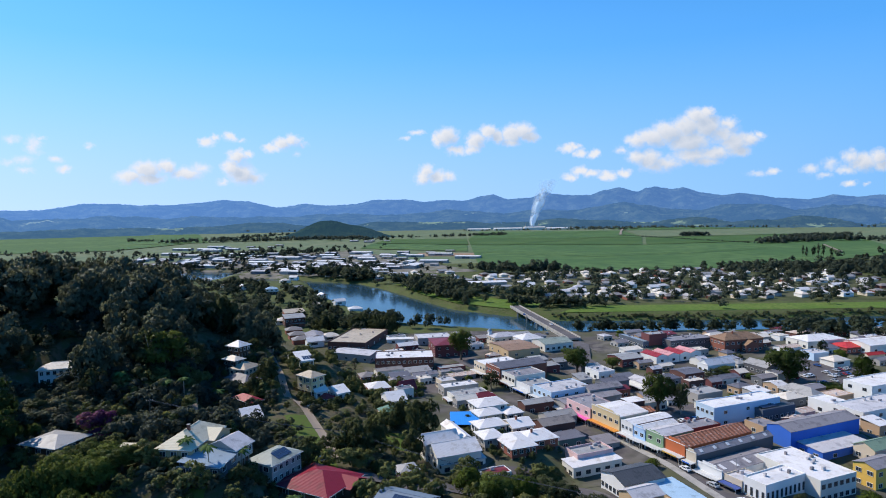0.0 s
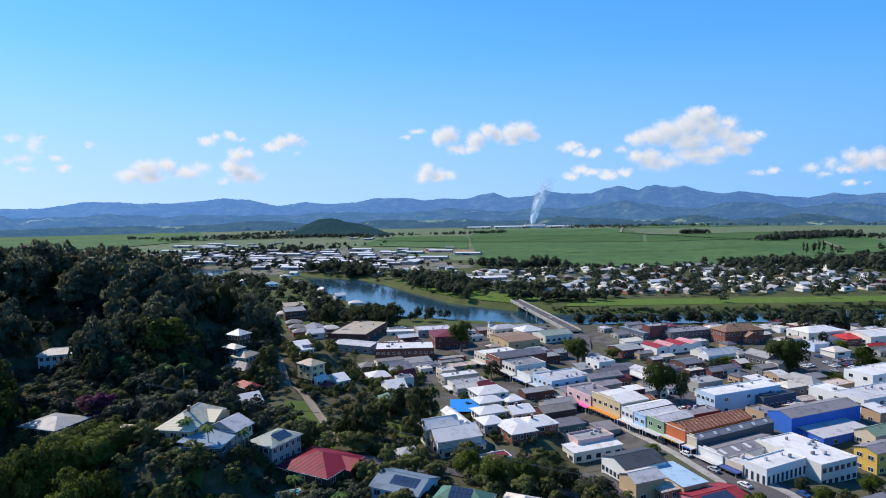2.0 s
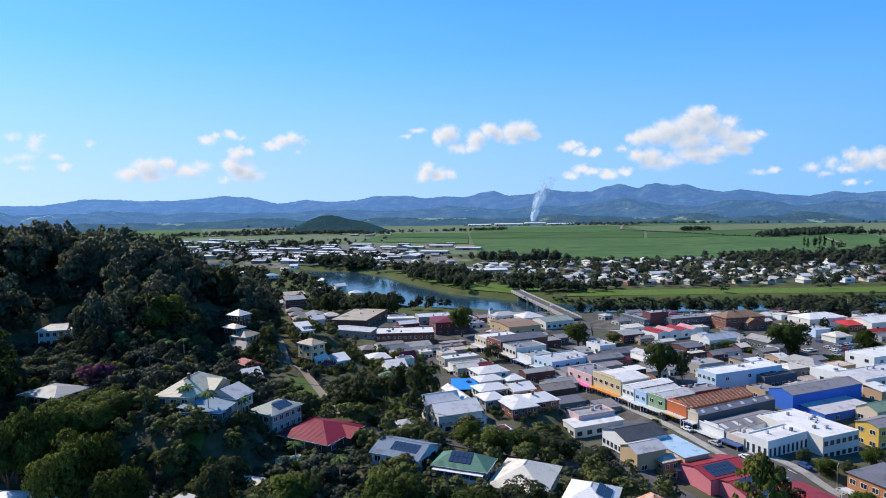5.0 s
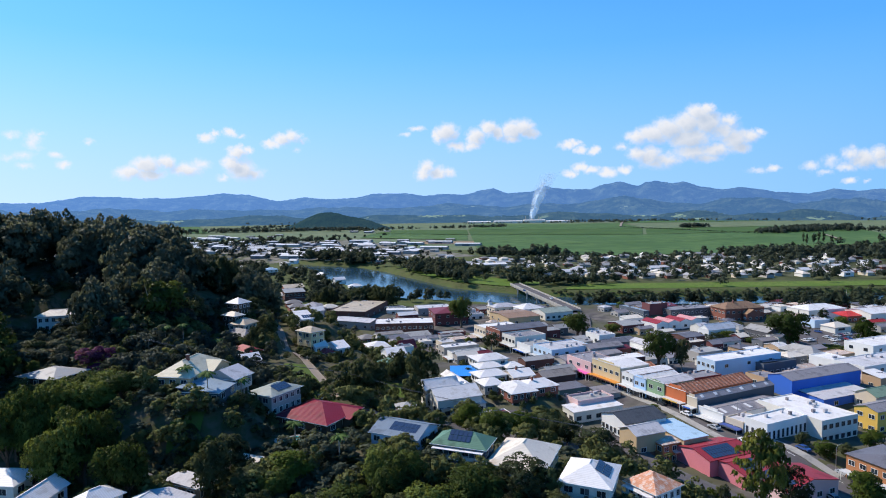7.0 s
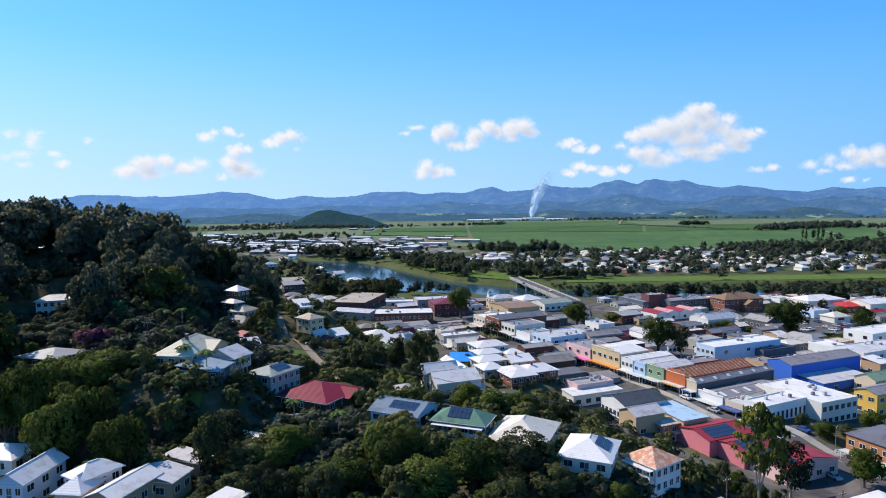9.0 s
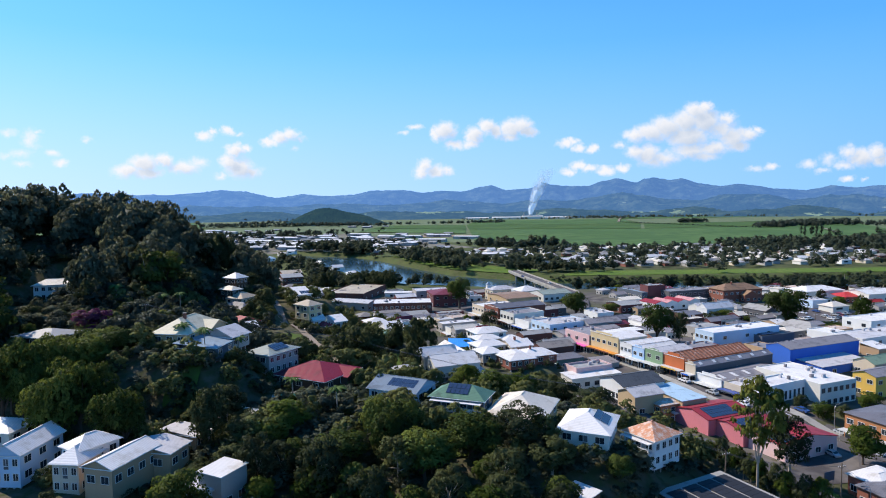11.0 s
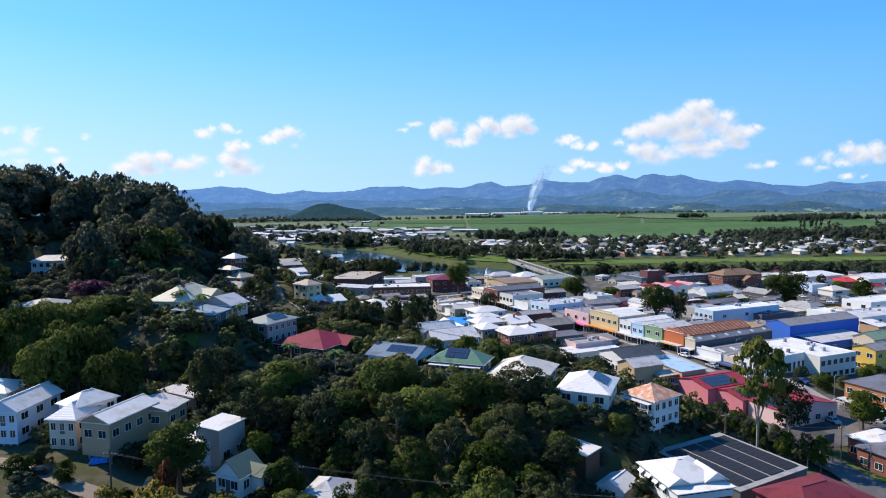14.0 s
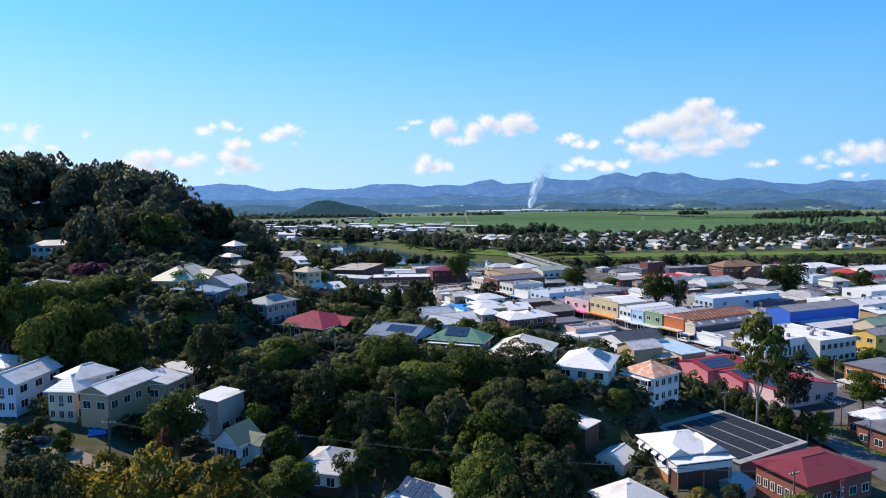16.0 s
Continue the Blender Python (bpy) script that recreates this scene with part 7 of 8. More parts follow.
stand(-133.4, 297.4, 5.0, 10.3)
stand(-130.2, 289.9, 5.7, 10.3)
stand(-127.0, 299.6, 6.1, 9.5)
stand(-137.3, 293.7, 5.0, 9.9)
stand(-124.3, 290.8, 7.6, 10.1)
stand(-132.8, 302.8, 5.0, 9.3)
stand(-134.7, 287.0, 5.0, 10.3)
stand(-169.1, 257.3, 5.0, 9.7)
stand(-173.6, 259.8, 5.0, 9.6)
stand(-170.4, 252.5, 5.0, 10.2)
stand(-167.3, 262.0, 5.0, 10.1)
stand(-177.4, 256.2, 5.0, 11.1)
stand(-164.6, 253.4, 5.0, 9.3)
stand(-172.9, 265.2, 5.0, 11.4)
stand(-174.9, 249.6, 5.0, 11.8)
stand(-162.1, 260.5, 5.0, 9.5)
stand(-142.4, 269.8, 7.1, 10.9)
stand(-147.0, 272.4, 5.6, 9.8)
stand(-143.8, 264.9, 7.5, 12.0)
stand(-140.6, 274.6, 7.0, 10.6)
stand(-150.9, 268.7, 5.0, 10.6)
stand(-137.8, 265.8, 8.0, 11.9)
stand(-146.4, 277.8, 5.0, 9.1)
stand(-148.3, 262.0, 6.2, 9.2)
stand(-117.2, 238.6, 10.2, 9.5)
stand(-121.8, 241.2, 8.8, 9.8)
stand(-118.6, 233.5, 9.9, 9.3)
stand(-115.3, 243.5, 9.1, 10.2)
stand(-176.1, 251.1, 5.0, 10.6)
stand(-180.7, 253.6, 5.0, 11.2)
stand(-177.5, 246.2, 5.3, 9.0)
stand(-174.3, 255.8, 5.0, 11.1)
stand(-184.6, 249.9, 5.0, 11.1)
stand(-171.5, 247.1, 6.1, 12.0)
stand(-180.0, 259.0, 5.0, 11.7)
plant('fig', -85.1, 141.2, 20.1, 9.6)
plant('fig', -89.7, 143.7, 17.5, 10.9)
plant('fig', -86.5, 136.2, 19.8, 10.2)
plant('fig', -83.3, 145.9, 16.3, 9.3)
plant('fig', -65.8, 136.2, 18.2, 10.4)
plant('fig', -70.2, 138.6, 18.9, 10.3)
plant('fig', -67.1, 131.3, 18.1, 10.6)
plant('fig', -64.0, 140.8, 16.8, 8.7)
plant('gumlow', -52.2, 133.7, 17.0, 10.9)
plant('gumlow', -56.5, 136.1, 17.6, 10.6)
plant('gumlow', -53.5, 128.9, 18.3, 10.0)
plant('fig', -69.5, 131.2, 15.5, 9.0)
plant('fig', -74.1, 133.7, 14.4, 9.5)
plant('fig', -70.9, 126.2, 13.6, 9.5)
plant('gumlow', -42.8, 133.7, 14.1, 13.5)
plant('fig', -90.0, 136.2, 16.5, 10.5)
plant('fig', -94.1, 138.4, 15.8, 10.9)
plant('fig', -91.2, 131.7, 16.0, 10.6)
plant('gumlow', -55.2, 127.4, 16.2, 12.9)
plant('round', -36.0, 136.2, 10.9, 12.5)
plant('gumlow', -76.2, 128.7, 10.9, 11.8)
plant('gumlow', -42.9, 126.2, 13.6, 10.4)
plant('fig', -103.2, 148.7, 20.4, 10.1)
plant('fig', -108.1, 151.3, 14.9, 8.7)
plant('fig', -104.7, 143.4, 20.0, 10.2)
stand(-108.0, 291.3, 5.0, 9.1)
stand(-82.1, 281.3, 13.6, 10.4)
stand(-96.1, 306.3, 9.5, 10.2)
stand(-98.1, 266.3, 5.0, 9.4)
stand(-77.7, 261.3, 5.0, 7.2)
stand(-59.7, 291.3, 13.5, 9.4)
stand(-63.8, 293.6, 12.3, 10.3)
stand(-49.0, 282.6, 13.4, 9.4)
stand(-58.1, 257.6, 5.0, 9.5)
stand(-140.4, 207.6, 5.9, 10.4)
stand(-112.5, 207.6, 6.1, 9.6)
stand(-98.1, 188.8, 5.5, 10.4)
stand(-60.0, 223.8, 5.0, 9.7)
plant('round', -75.3, 106.1, 6.5, 5.8)
plant('gumlow', -74.1, 111.1, 5.5, 5.1)
plant('round', -66.9, 106.1, 5.3, 3.9)
plant('gumlow', -60.2, 83.6, 14.0, 6.1)
plant('gumlow', -46.5, 73.6, 15.7, 6.0)
plant('round', -39.6, 69.8, 7.7, 5.7)
plant('round', -53.8, 101.1, 4.4, 3.2)
plant('round', -65.9, 111.1, 5.2, 4.1)
plant('fig', -36.8, 131.1, 8.5, 8.4)
plant('fig', -30.2, 123.6, 7.6, 6.8)



def grove(name, label, spots, kinds, group, material="leaf_far"):
    """Many far trees in one mesh."""
    rng = np.random.default_rng(len(spots))
    vs, soft = [], []
    for x, y, h, d in spots:
        kind = kinds[rng.integers(len(kinds))]
        me = PROTO[kind, int(rng.integers(3))][1]
        co = np.empty(len(me.vertices) * 3)
        me.vertices.foreach_get("co", co)
        co = co.reshape(-1, 3)
        a = rng.uniform(0, 6.28)
        r = np.array([[math.cos(a), -math.sin(a), 0], [math.sin(a), math.cos(a), 0], [0, 0, 1]])
        co = (co * np.array([d, d, h])) @ r.T + np.array([x, y, ground_z(x, y) - 0.12 * h])
        vs.append(co)
        so = np.empty(len(me.vertices) * 3)
        me.attributes["soft"].data.foreach_get("vector", so)
        soft.append(so.reshape(-1, 3) @ r.T)
    v = np.concatenate(vs)
    n = len(v) // 3
    me = bpy.data.meshes.new(name)
    me.vertices.add(len(v))
    me.vertices.foreach_set("co", v.ravel())
    me.loops.add(n * 3)
    me.loops.foreach_set("vertex_index", np.arange(n * 3))
    me.polygons.add(n)
    me.polygons.foreach_set("loop_start", np.arange(n) * 3)
    me.polygons.foreach_set("loop_total", np.full(n, 3))
    me.update(calc_edges=True)
    me.attributes.new("soft", "FLOAT_VECTOR", "POINT").data.foreach_set("vector", np.concatenate(soft).ravel())
    me.materials.append(MATS[material])
    return tagged(new(name, me), label, "trees", group=group, kind="stuff")


fr = random.Random(77)


def scatter(n, line, width, lo, hi):
    """Spots along a line of given spread."""
    out = []
    for _ in range(n):
        i = fr.randrange(len(line) - 1)
        t = fr.random()
        x = line[i][0] + (line[i + 1][0] - line[i][0]) * t + fr.gauss(0, width)
        y = line[i][1] + (line[i + 1][1] - line[i][1]) * t + fr.gauss(0, width)
        if river_depth(x, y) > -2 or lagoon_depth(x, y) > 0:
            continue
        h = fr.uniform(lo, hi)
        out.append((x, y, h, h * fr.uniform(0.8, 1.2)))
    return out


grove("forest", "dense dark green forest covering the hill", FOREST[60:], ["forest", "forest", "forestb"], "forest on the hill", "leaf_wood")
grove("tree_stand", "clumps of tall dark trees on the hillside", STAND, ["forest", "forestb"], "hillside trees", "leaf_garden")
grove("garden_trees", "mixed green garden trees between the hillside houses", GARDEN[60:], ["gardena", "gardenb"], "garden trees and shrubs", "leaf_garden")
grove("hedge_shrubs", "leafy shrubs against the house walls", HEDGE, ["farb", "far"], "garden trees and shrubs", "leaf_garden")
brush = []
while len(brush) < 700:
    y = wood.uniform(90, 420)
    x = wood.uniform(-0.78 * y - 40, 55 - max(0, (y - 190)) * 0.5)
    if inside_building(x, y, 1.2) or on_road(x, y) or (x > -12 and y > 212):
        continue
    h = wood.uniform(1.5, 4.5)
    brush.append((x, y, h, h * wood.uniform(1.0, 1.8)))
while len(brush) < 830:
    x, y = wood.uniform(14, 62), wood.uniform(104, 142)
    if inside_building(x, y, 1.5) or on_road(x, y):
        continue
    h = wood.uniform(1.5, 3.6)
    brush.append((x, y, h, h * wood.uniform(1.0, 1.7)))
while len(brush) < 990:
    x, y = wood.uniform(-172, -104), wood.uniform(180, 234)
    if inside_building(x, y, 1.2) or on_road(x, y):
        continue
    h = wood.uniform(2.2, 4.6)
    brush.append((x, y, h, h * wood.uniform(1.0, 1.7)))
while len(brush) < 1160:
    x, y = wood.uniform(-78, -24), wood.uniform(116, 156)
    if inside_building(x, y, 1.2) or on_road(x, y):
        continue
    h = wood.uniform(2.6, 4.8)
    brush.append((x, y, h, h * wood.uniform(1.0, 1.6)))
while len(brush) < 1420:
    x, y = wood.uniform(-80, 0), wood.uniform(118, 170)
    if inside_building(x, y, 1.2) or on_road(x, y):
        continue
    h = wood.uniform(1.8, 4.2)
    brush.append((x, y, h, h * wood.uniform(1.0, 1.7)))
grove("shrubbery", "low dark shrubs and undergrowth between the houses", brush, ["farb", "far"], "undergrowth", "leaf_wood")
grove("woodland", "low scrub and reeds on the far river bank", [(x, between(FAR_BANK, x) + wood.uniform(2, 9), wood.uniform(2.5, 5.5), wood.uniform(4, 8)) for x in spread(105, 640, 5)], ["farb", "far"], "river trees")
# thick growth between the upper houses
THICKET = []
while len(THICKET) < 170:
    y = wood.uniform(172, 300)
    x = wood.uniform(-0.62 * y - 8, -45 - 0.1 * (y - 172))
    if inside_building(x, y, 2.5) or on_road(x, y):
        continue
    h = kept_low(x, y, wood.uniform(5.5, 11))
    THICKET.append((x, y, h, h * wood.uniform(0.85, 1.2)))
grove("garden_trees", "thick dark trees between the upper hillside houses", THICKET, ["gardena", "gardenb"], "garden trees and shrubs", "leaf_wood")
# near bank of the river
grove("woodland", "dark trees lining the near river bank", scatter(90, [(100, 497), (180, 493), (300, 493), (420, 500)], 5, 7, 13) + scatter(90, [(270, 480), (340, 470), (480, 455)], 22, 8, 14), ["far", "farb"], "river trees")
grove("woodland", "trees along the river bend", scatter(70, [(-200, 780), (-150, 690), (-125, 600), (-76, 557), (-44, 545), (0, 520)], 7, 8, 14) + scatter(46, [(-130, 590), (-100, 520), (-70, 490)], 14, 8, 14) + scatter(110, [(-330, 880), (-250, 780), (-200, 660), (-170, 520)], 22, 9, 16), ["far", "farb"], "river trees")
grove("woodland", "tall dark trees on the outer bank of the bend", scatter(80, [(-205, 975), (-150, 935), (-110, 905)], 8, 13, 21) + scatter(90, [(-60, 850), (-20, 780), (20, 730)], 12, 11, 19), ["far", "farb"], "river trees")
grove("woodland", "dark trees at the far end of the bridge", scatter(46, [(-25, 750), (5, 700), (35, 660)], 13, 9, 16) + scatter(40, [(80, 640), (110, 625), (150, 625)], 10, 9, 15) + scatter(26, [(170, 650), (400, 648), (560, 650)], 7, 8, 13), ["far", "farb"], "river trees")
grove("woodland", "trees of the riverside park", scatter(110, [(-70, 900), (-20, 800), (30, 740), (80, 700), (120, 690)], 22, 9, 18), ["far", "farb"], "river trees")
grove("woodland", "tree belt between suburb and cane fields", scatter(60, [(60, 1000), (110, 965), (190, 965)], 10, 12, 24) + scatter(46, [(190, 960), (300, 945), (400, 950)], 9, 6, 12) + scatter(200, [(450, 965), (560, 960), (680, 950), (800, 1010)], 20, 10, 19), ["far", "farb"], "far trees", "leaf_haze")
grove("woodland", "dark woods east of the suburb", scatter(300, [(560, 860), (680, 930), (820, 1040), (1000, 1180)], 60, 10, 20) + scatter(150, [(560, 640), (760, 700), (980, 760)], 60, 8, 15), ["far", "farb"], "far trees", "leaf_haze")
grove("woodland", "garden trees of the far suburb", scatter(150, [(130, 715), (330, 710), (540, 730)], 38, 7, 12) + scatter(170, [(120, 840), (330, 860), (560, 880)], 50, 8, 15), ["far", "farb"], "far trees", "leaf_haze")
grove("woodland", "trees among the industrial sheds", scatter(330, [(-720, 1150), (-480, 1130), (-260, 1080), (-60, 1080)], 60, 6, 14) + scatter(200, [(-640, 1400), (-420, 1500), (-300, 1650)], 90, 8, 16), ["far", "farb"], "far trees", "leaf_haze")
grove("woodland", "dark trees at the foot of the low hill", scatter(240, [(-900, 2250), (-640, 2330), (-420, 2350), (-260, 2250)], 50, 10, 20) + scatter(80, [(-150, 2400), (130, 2450), (260, 2600)], 25, 10, 18), ["far", "farb"], "far trees", "leaf_plain_haze")
grove("woodland", "row of shrubs along a field track", [(682 + 191 * k + fr.uniform(-2, 2), 2355 - 686 * k + fr.uniform(-6, 6), fr.uniform(3, 7), fr.uniform(5, 10)) for k in spread(0, 1, 0.012)], ["far", "farb"], "far trees", "leaf_plain_haze")
grove("woodland", "clumps of trees on the plain", scatter(60, [(862, 2215), (905, 2225), (950, 2232)], 9, 12, 20) + scatter(260, [(890, 1690), (1010, 1760), (1140, 1800), (1300, 1720), (1500, 1700)], 26, 11, 22) + scatter(60, [(1100, 1960), (1330, 2000)], 30, 12, 22), ["far", "farb"], "far trees", "leaf_plain_haze")
grove("woodland", "scattered trees on the western fields", scatter(14, [(-1250, 2400), (-1130, 2360)], 12, 10, 20) + scatter(90, [(-2400, 1500), (-1300, 1550), (-800, 1600)], 60, 9, 16) + scatter(90, [(-1000, 2150), (-850, 2500), (-760, 2900)], 30, 10, 20) + scatter(160, [(-3000, 3300), (-1600, 3500), (-700, 3400)], 60, 12, 22), ["far", "farb"], "far trees", "leaf_plain_haze")
grove("woodland", "tree line at the mill", scatter(90, [(100, 3130), (500, 3120), (700, 3100), (960, 3050)], 14, 8, 14) + scatter(220, [(650, 3250), (1000, 3300), (1500, 3200), (2100, 3000)], 60, 10, 18), ["far", "farb"], "far trees", "leaf_plain_haze")
for i in range(7):
    plant("far", 690 + 9 * i + fr.uniform(-4, 4), 1180 + fr.uniform(-25, 25), fr.uniform(22, 32), 8, "tall pines")

# ---- far houses ----


def far_house(label, category, w, d, h, rh, wall, roofm, roof):
    root = new(category.replace(" ", "_"))
    tagged(root, label, category, group="far buildings")
    v, f = [], []
    bx(v, f, -w / 2, -d / 2, -0.5, w / 2, d / 2, h)
    obj("wall", v, f, "wall_" + wall, root)
    rv, rf = roof_mesh(roof, w, d, h + 0.02, rh, 0.5)
    obj("roof", [(a - w / 2, b - d / 2, q) for a, b, q in rv], rf, f"roof_{roofm}_x", root)
    if category == "house":
        boxes("window", [(-w * 0.3, -d / 2 - 0.05, h * 0.4, w * 0.1, -d / 2, h * 0.78)], "pane_dark", root)
    else:
        boxes("roller_door", [(-w * 0.2, -d / 2 - 0.06, -0.4, w * 0.1, -d / 2, h * 0.7)], "wall_slate", root)
    return root


far_kinds = [far_house("pale-roofed suburban house among trees", "house", 13, 10, 3.4, 2.4, "warmwhite", "creamwhite", "hip"), far_house("suburban house with pale grey roof", "house", 14, 9, 3.4, 2.2, "cream", "zinc", "hip"),
             far_house("suburban house with brown tiled roof", "house", 13, 10, 3.2, 2.4, "brick", "browngrey", "hip"), far_house("suburban house with grey gabled roof", "house", 15, 9, 3.4, 2.4, "warmgrey", "warmgrey", "gx"),
             far_house("white gabled suburban house", "house", 12, 9, 4.4, 2.6, "white", "white", "gx")]
sheds = [far_house("long white industrial shed", "industrial shed", 38, 17, 4.4, 1.5, "warmgrey", "white", "gx"), far_house("grey industrial shed with low gable", "industrial shed", 28, 16, 4.2, 1.5, "darkgrey", "zinc", "gx"),
         far_house("white warehouse with shallow roof", "industrial shed", 54, 22, 5, 1.4, "warmgrey", "white", "gx"), far_house("shed with dull grey roof", "industrial shed", 22, 14, 4, 1.4, "buff", "warmgrey", "gx")]
FAR_CLEAR = []


def settle(kinds, n, line, spread_by, gap, turn):
    used = 0
    for _ in range(n * 12):
        if used >= n:
            break
        i = fr.randrange(len(line) - 1)
        t = fr.random()
        x = line[i][0] + (line[i + 1][0] - line[i][0]) * t + fr.gauss(0, spread_by[0])
        y = line[i][1] + (line[i + 1][1] - line[i][1]) * t + fr.gauss(0, spread_by[1])
        if (-40 < x < 120 and 520 < y < 735) or (x >= 120 and 520 < y < 662) or river_depth(x, y) > -16 or lagoon_depth(x, y) > -0.4 or any((x - a) ** 2 + (y - b) ** 2 < gap * gap for a, b in FAR_CLEAR):
            continue
        FAR_CLEAR.append((x, y))
        copy_thing(fr.choice(kinds), pose(x, y, ground_z(x, y) + 0.2, 0, 0, turn + fr.choice((0, 90, 180, 3, -4))))
        used += 1


settle(far_kinds, 80, [(140, 668), (330, 672), (560, 670)], (16, 26), 19, 8)
settle(far_kinds, 66, [(130, 790), (330, 800), (600, 830)], (20, 45), 20, 8)
settle(far_kinds, 26, [(160, 920), (330, 920), (480, 950)], (20, 25), 22, 8)
settle(sheds, 18, [(70, 800), (150, 790)], (25, 45), 36, 10)
settle(far_kinds + sheds[3:], 30, [(70, 690), (150, 700)], (22, 35), 22, 10)
settle(sheds, 4, [(150, 930), (250, 945)], (20, 14), 55, 8)
settle(sheds, 64, [(-760, 1130), (-500, 1130), (-300, 1090), (-100, 1120)], (40, 50), 34, -12)
settle(far_kinds, 36, [(-760, 1100), (-500, 1110), (-300, 1070), (-100, 1120)], (40, 50), 20, -12)
settle(sheds, 44, [(-620, 1350), (-350, 1350), (-80, 1380)], (60, 70), 44, -12)
settle(sheds, 10, [(-700, 1750), (-560, 1800)], (40, 60), 70, -12)
settle(sheds, 7, [(-320, 2150), (-200, 2120)], (30, 20), 55, -6)
settle(far_kinds, 26, [(-190, 980), (-60, 940), (40, 870)], (30, 30), 22, 20)
settle(far_kinds, 9, [(-330, 860), (-230, 800), (-180, 700), (-150, 600)], (25, 30), 24, 30)
settle(far_kinds, 12, [(-150, 560), (-110, 480), (-95, 440)], (20, 25), 20, 22)
settle(far_kinds, 24, [(600, 700), (800, 760), (1000, 860)], (60, 50), 28, 8)
settle(far_kinds, 24, [(300, 440), (420, 470), (330, 380), (300, 320)], (30, 25), 21, 18)
for k in far_kinds + sheds:
    k.matrix_world = pose(1500 + 40 * len(FAR_CLEAR) % 300 + 60 * (far_kinds + sheds).index(k), 1300, ground_z(1500, 1300), 0, 0, 5)

# sugar mill and its smoke
mill = new("sugar_mill")
mill.matrix_world = pose(470, 3250, -2.5)
tagged(mill, "long pale sugar mill sheds at the edge of the plain", "factory")
for i, (x0, w, h) in enumerate(((-340, 120, 7), (-200, 150, 9), (-40, 110, 13), (80, 140, 7))):
    v, f = [], []
    bx(v, f, x0, 0, 0, x0 + w, 40, h)
    obj("wall", v, f, "wall_warmwhite", mill)
    rv, rf = roof_mesh("gx", w, 40, h, 4, 1)
    obj("roof", [(a + x0, b, q) for a, b, q in rv], rf, "roof_white_x", mill)
for q in (-30, 6, 40):
    v, f = [], []
    tube(v, f, [(q, 20, 0), (q, 20, 34)], [2.4, 1.7], 10)
    obj("chimney", v, f, "concrete", mill)

smoke_mat = bpy.data.materials.new("smoke")
smoke_mat.use_nodes = True
st = smoke_mat.node_tree
st.nodes.clear()
s_out = st.nodes.new("ShaderNodeOutputMaterial")
s_mix = st.nodes.new("ShaderNodeMixShader")
s_tr = st.nodes.new("ShaderNodeBsdfTransparent")
s_df = st.nodes.new("ShaderNodeBsdfDiffuse")
s_tl = st.nodes.new("ShaderNodeBsdfTranslucent")
s_add = st.nodes.new("ShaderNodeMixShader")
s_df.inputs["Color"].default_value = s_tl.inputs["Color"].default_value = (0.72, 0.84, 0.96, 1)
st.links.new(s_df.outputs[0], s_add.inputs[1])
st.links.new(s_tl.outputs[0], s_add.inputs[2])
s_tc = st.nodes.new("ShaderNodeTexCoord")
s_nz = st.nodes.new("ShaderNodeTexNoise")
s_nz.inputs["Scale"].default_value, s_nz.inputs["Detail"].default_value = 0.022, 4
s_mr = st.nodes.new("ShaderNodeMapRange")
s_mr.inputs["From Min"].default_value, s_mr.inputs["From Max"].default_value = 0.33, 0.66
s_mr.inputs["To Max"].default_value = 3.6
st.links.new(s_tc.outputs["Object"], s_nz.inputs["Vector"])
st.links.new(s_nz.outputs[0], s_mr.inputs["Value"])
s_sep = st.nodes.new("ShaderNodeSeparateXYZ")
st.links.new(s_tc.outputs["Object"], s_sep.inputs[0])


def smath(op, a, c, clamp=False):
    n = st.nodes.new("ShaderNodeMath")
    n.operation, n.use_clamp = op, clamp
    for i, q in enumerate((a, c)):
        if isinstance(q, (int, float)):
            n.inputs[i].default_value = q
        else:
            st.links.new(q, n.inputs[i])
    return n.outputs[0]


s_t = smath("DIVIDE", s_sep.outputs[2], 251.0, True)
s_off = smath("ABSOLUTE", smath("SUBTRACT", s_sep.outputs[0], smath("MULTIPLY", smath("POWER", s_t, 1.4), 100.0)), 0.0)
s_edge = smath("SUBTRACT", 1.0, smath("DIVIDE", s_off, smath("ADD", smath("MULTIPLY", s_t, 44.0), 15.0)), True)
s_thin = smath("POWER", smath("SUBTRACT", 1.0, s_t, True), 0.9)
st.links.new(smath("MULTIPLY", smath("MULTIPLY", s_mr.outputs[0], s_edge), s_thin), s_mix.inputs[0])
st.links.new(s_tr.outputs[0], s_mix.inputs[1])
st.links.new(s_add.outputs[0], s_mix.inputs[2])
st.links.new(s_mix.outputs[0], s_out.inputs["Surface"])
MATS["smoke"] = smoke_mat
v, f = [], []
for turn in (0.35, -0.45):
    base = len(v)
    for i in range(25):
        t = i / 24
        for k in range(9):
            q = k / 4 - 1
            wd = (15 + 46 * t ** 0.9) * (1 + 0.3 * noise.noise(Vector((t * 5, turn, 2))))
            cx = 100 * t ** 1.4 + 10 * noise.noise(Vector((t * 4, 7, turn)))
            v.append((cx + q * wd * math.cos(turn), q * wd * math.sin(turn) + 8 * (1 - q * q), 6 + 245 * t))
    for i in range(24):
        for k in range(8):
            f.append((base + i * 9 + k, base + i * 9 + k + 1, base + (i + 1) * 9 + k + 1, base + (i + 1) * 9 + k))
plume = obj("smoke_plume", v, f, "smoke", smooth=True)
plume.location = (470, 3240, 14)
tagged(plume, "thin white smoke drifting up from the mill", "smoke", kind="stuff")

# ---- bridge ----
bridge = new("bridge")
P0, P1 = Vector((72, 618, 0)), Vector((98, 455, 0))
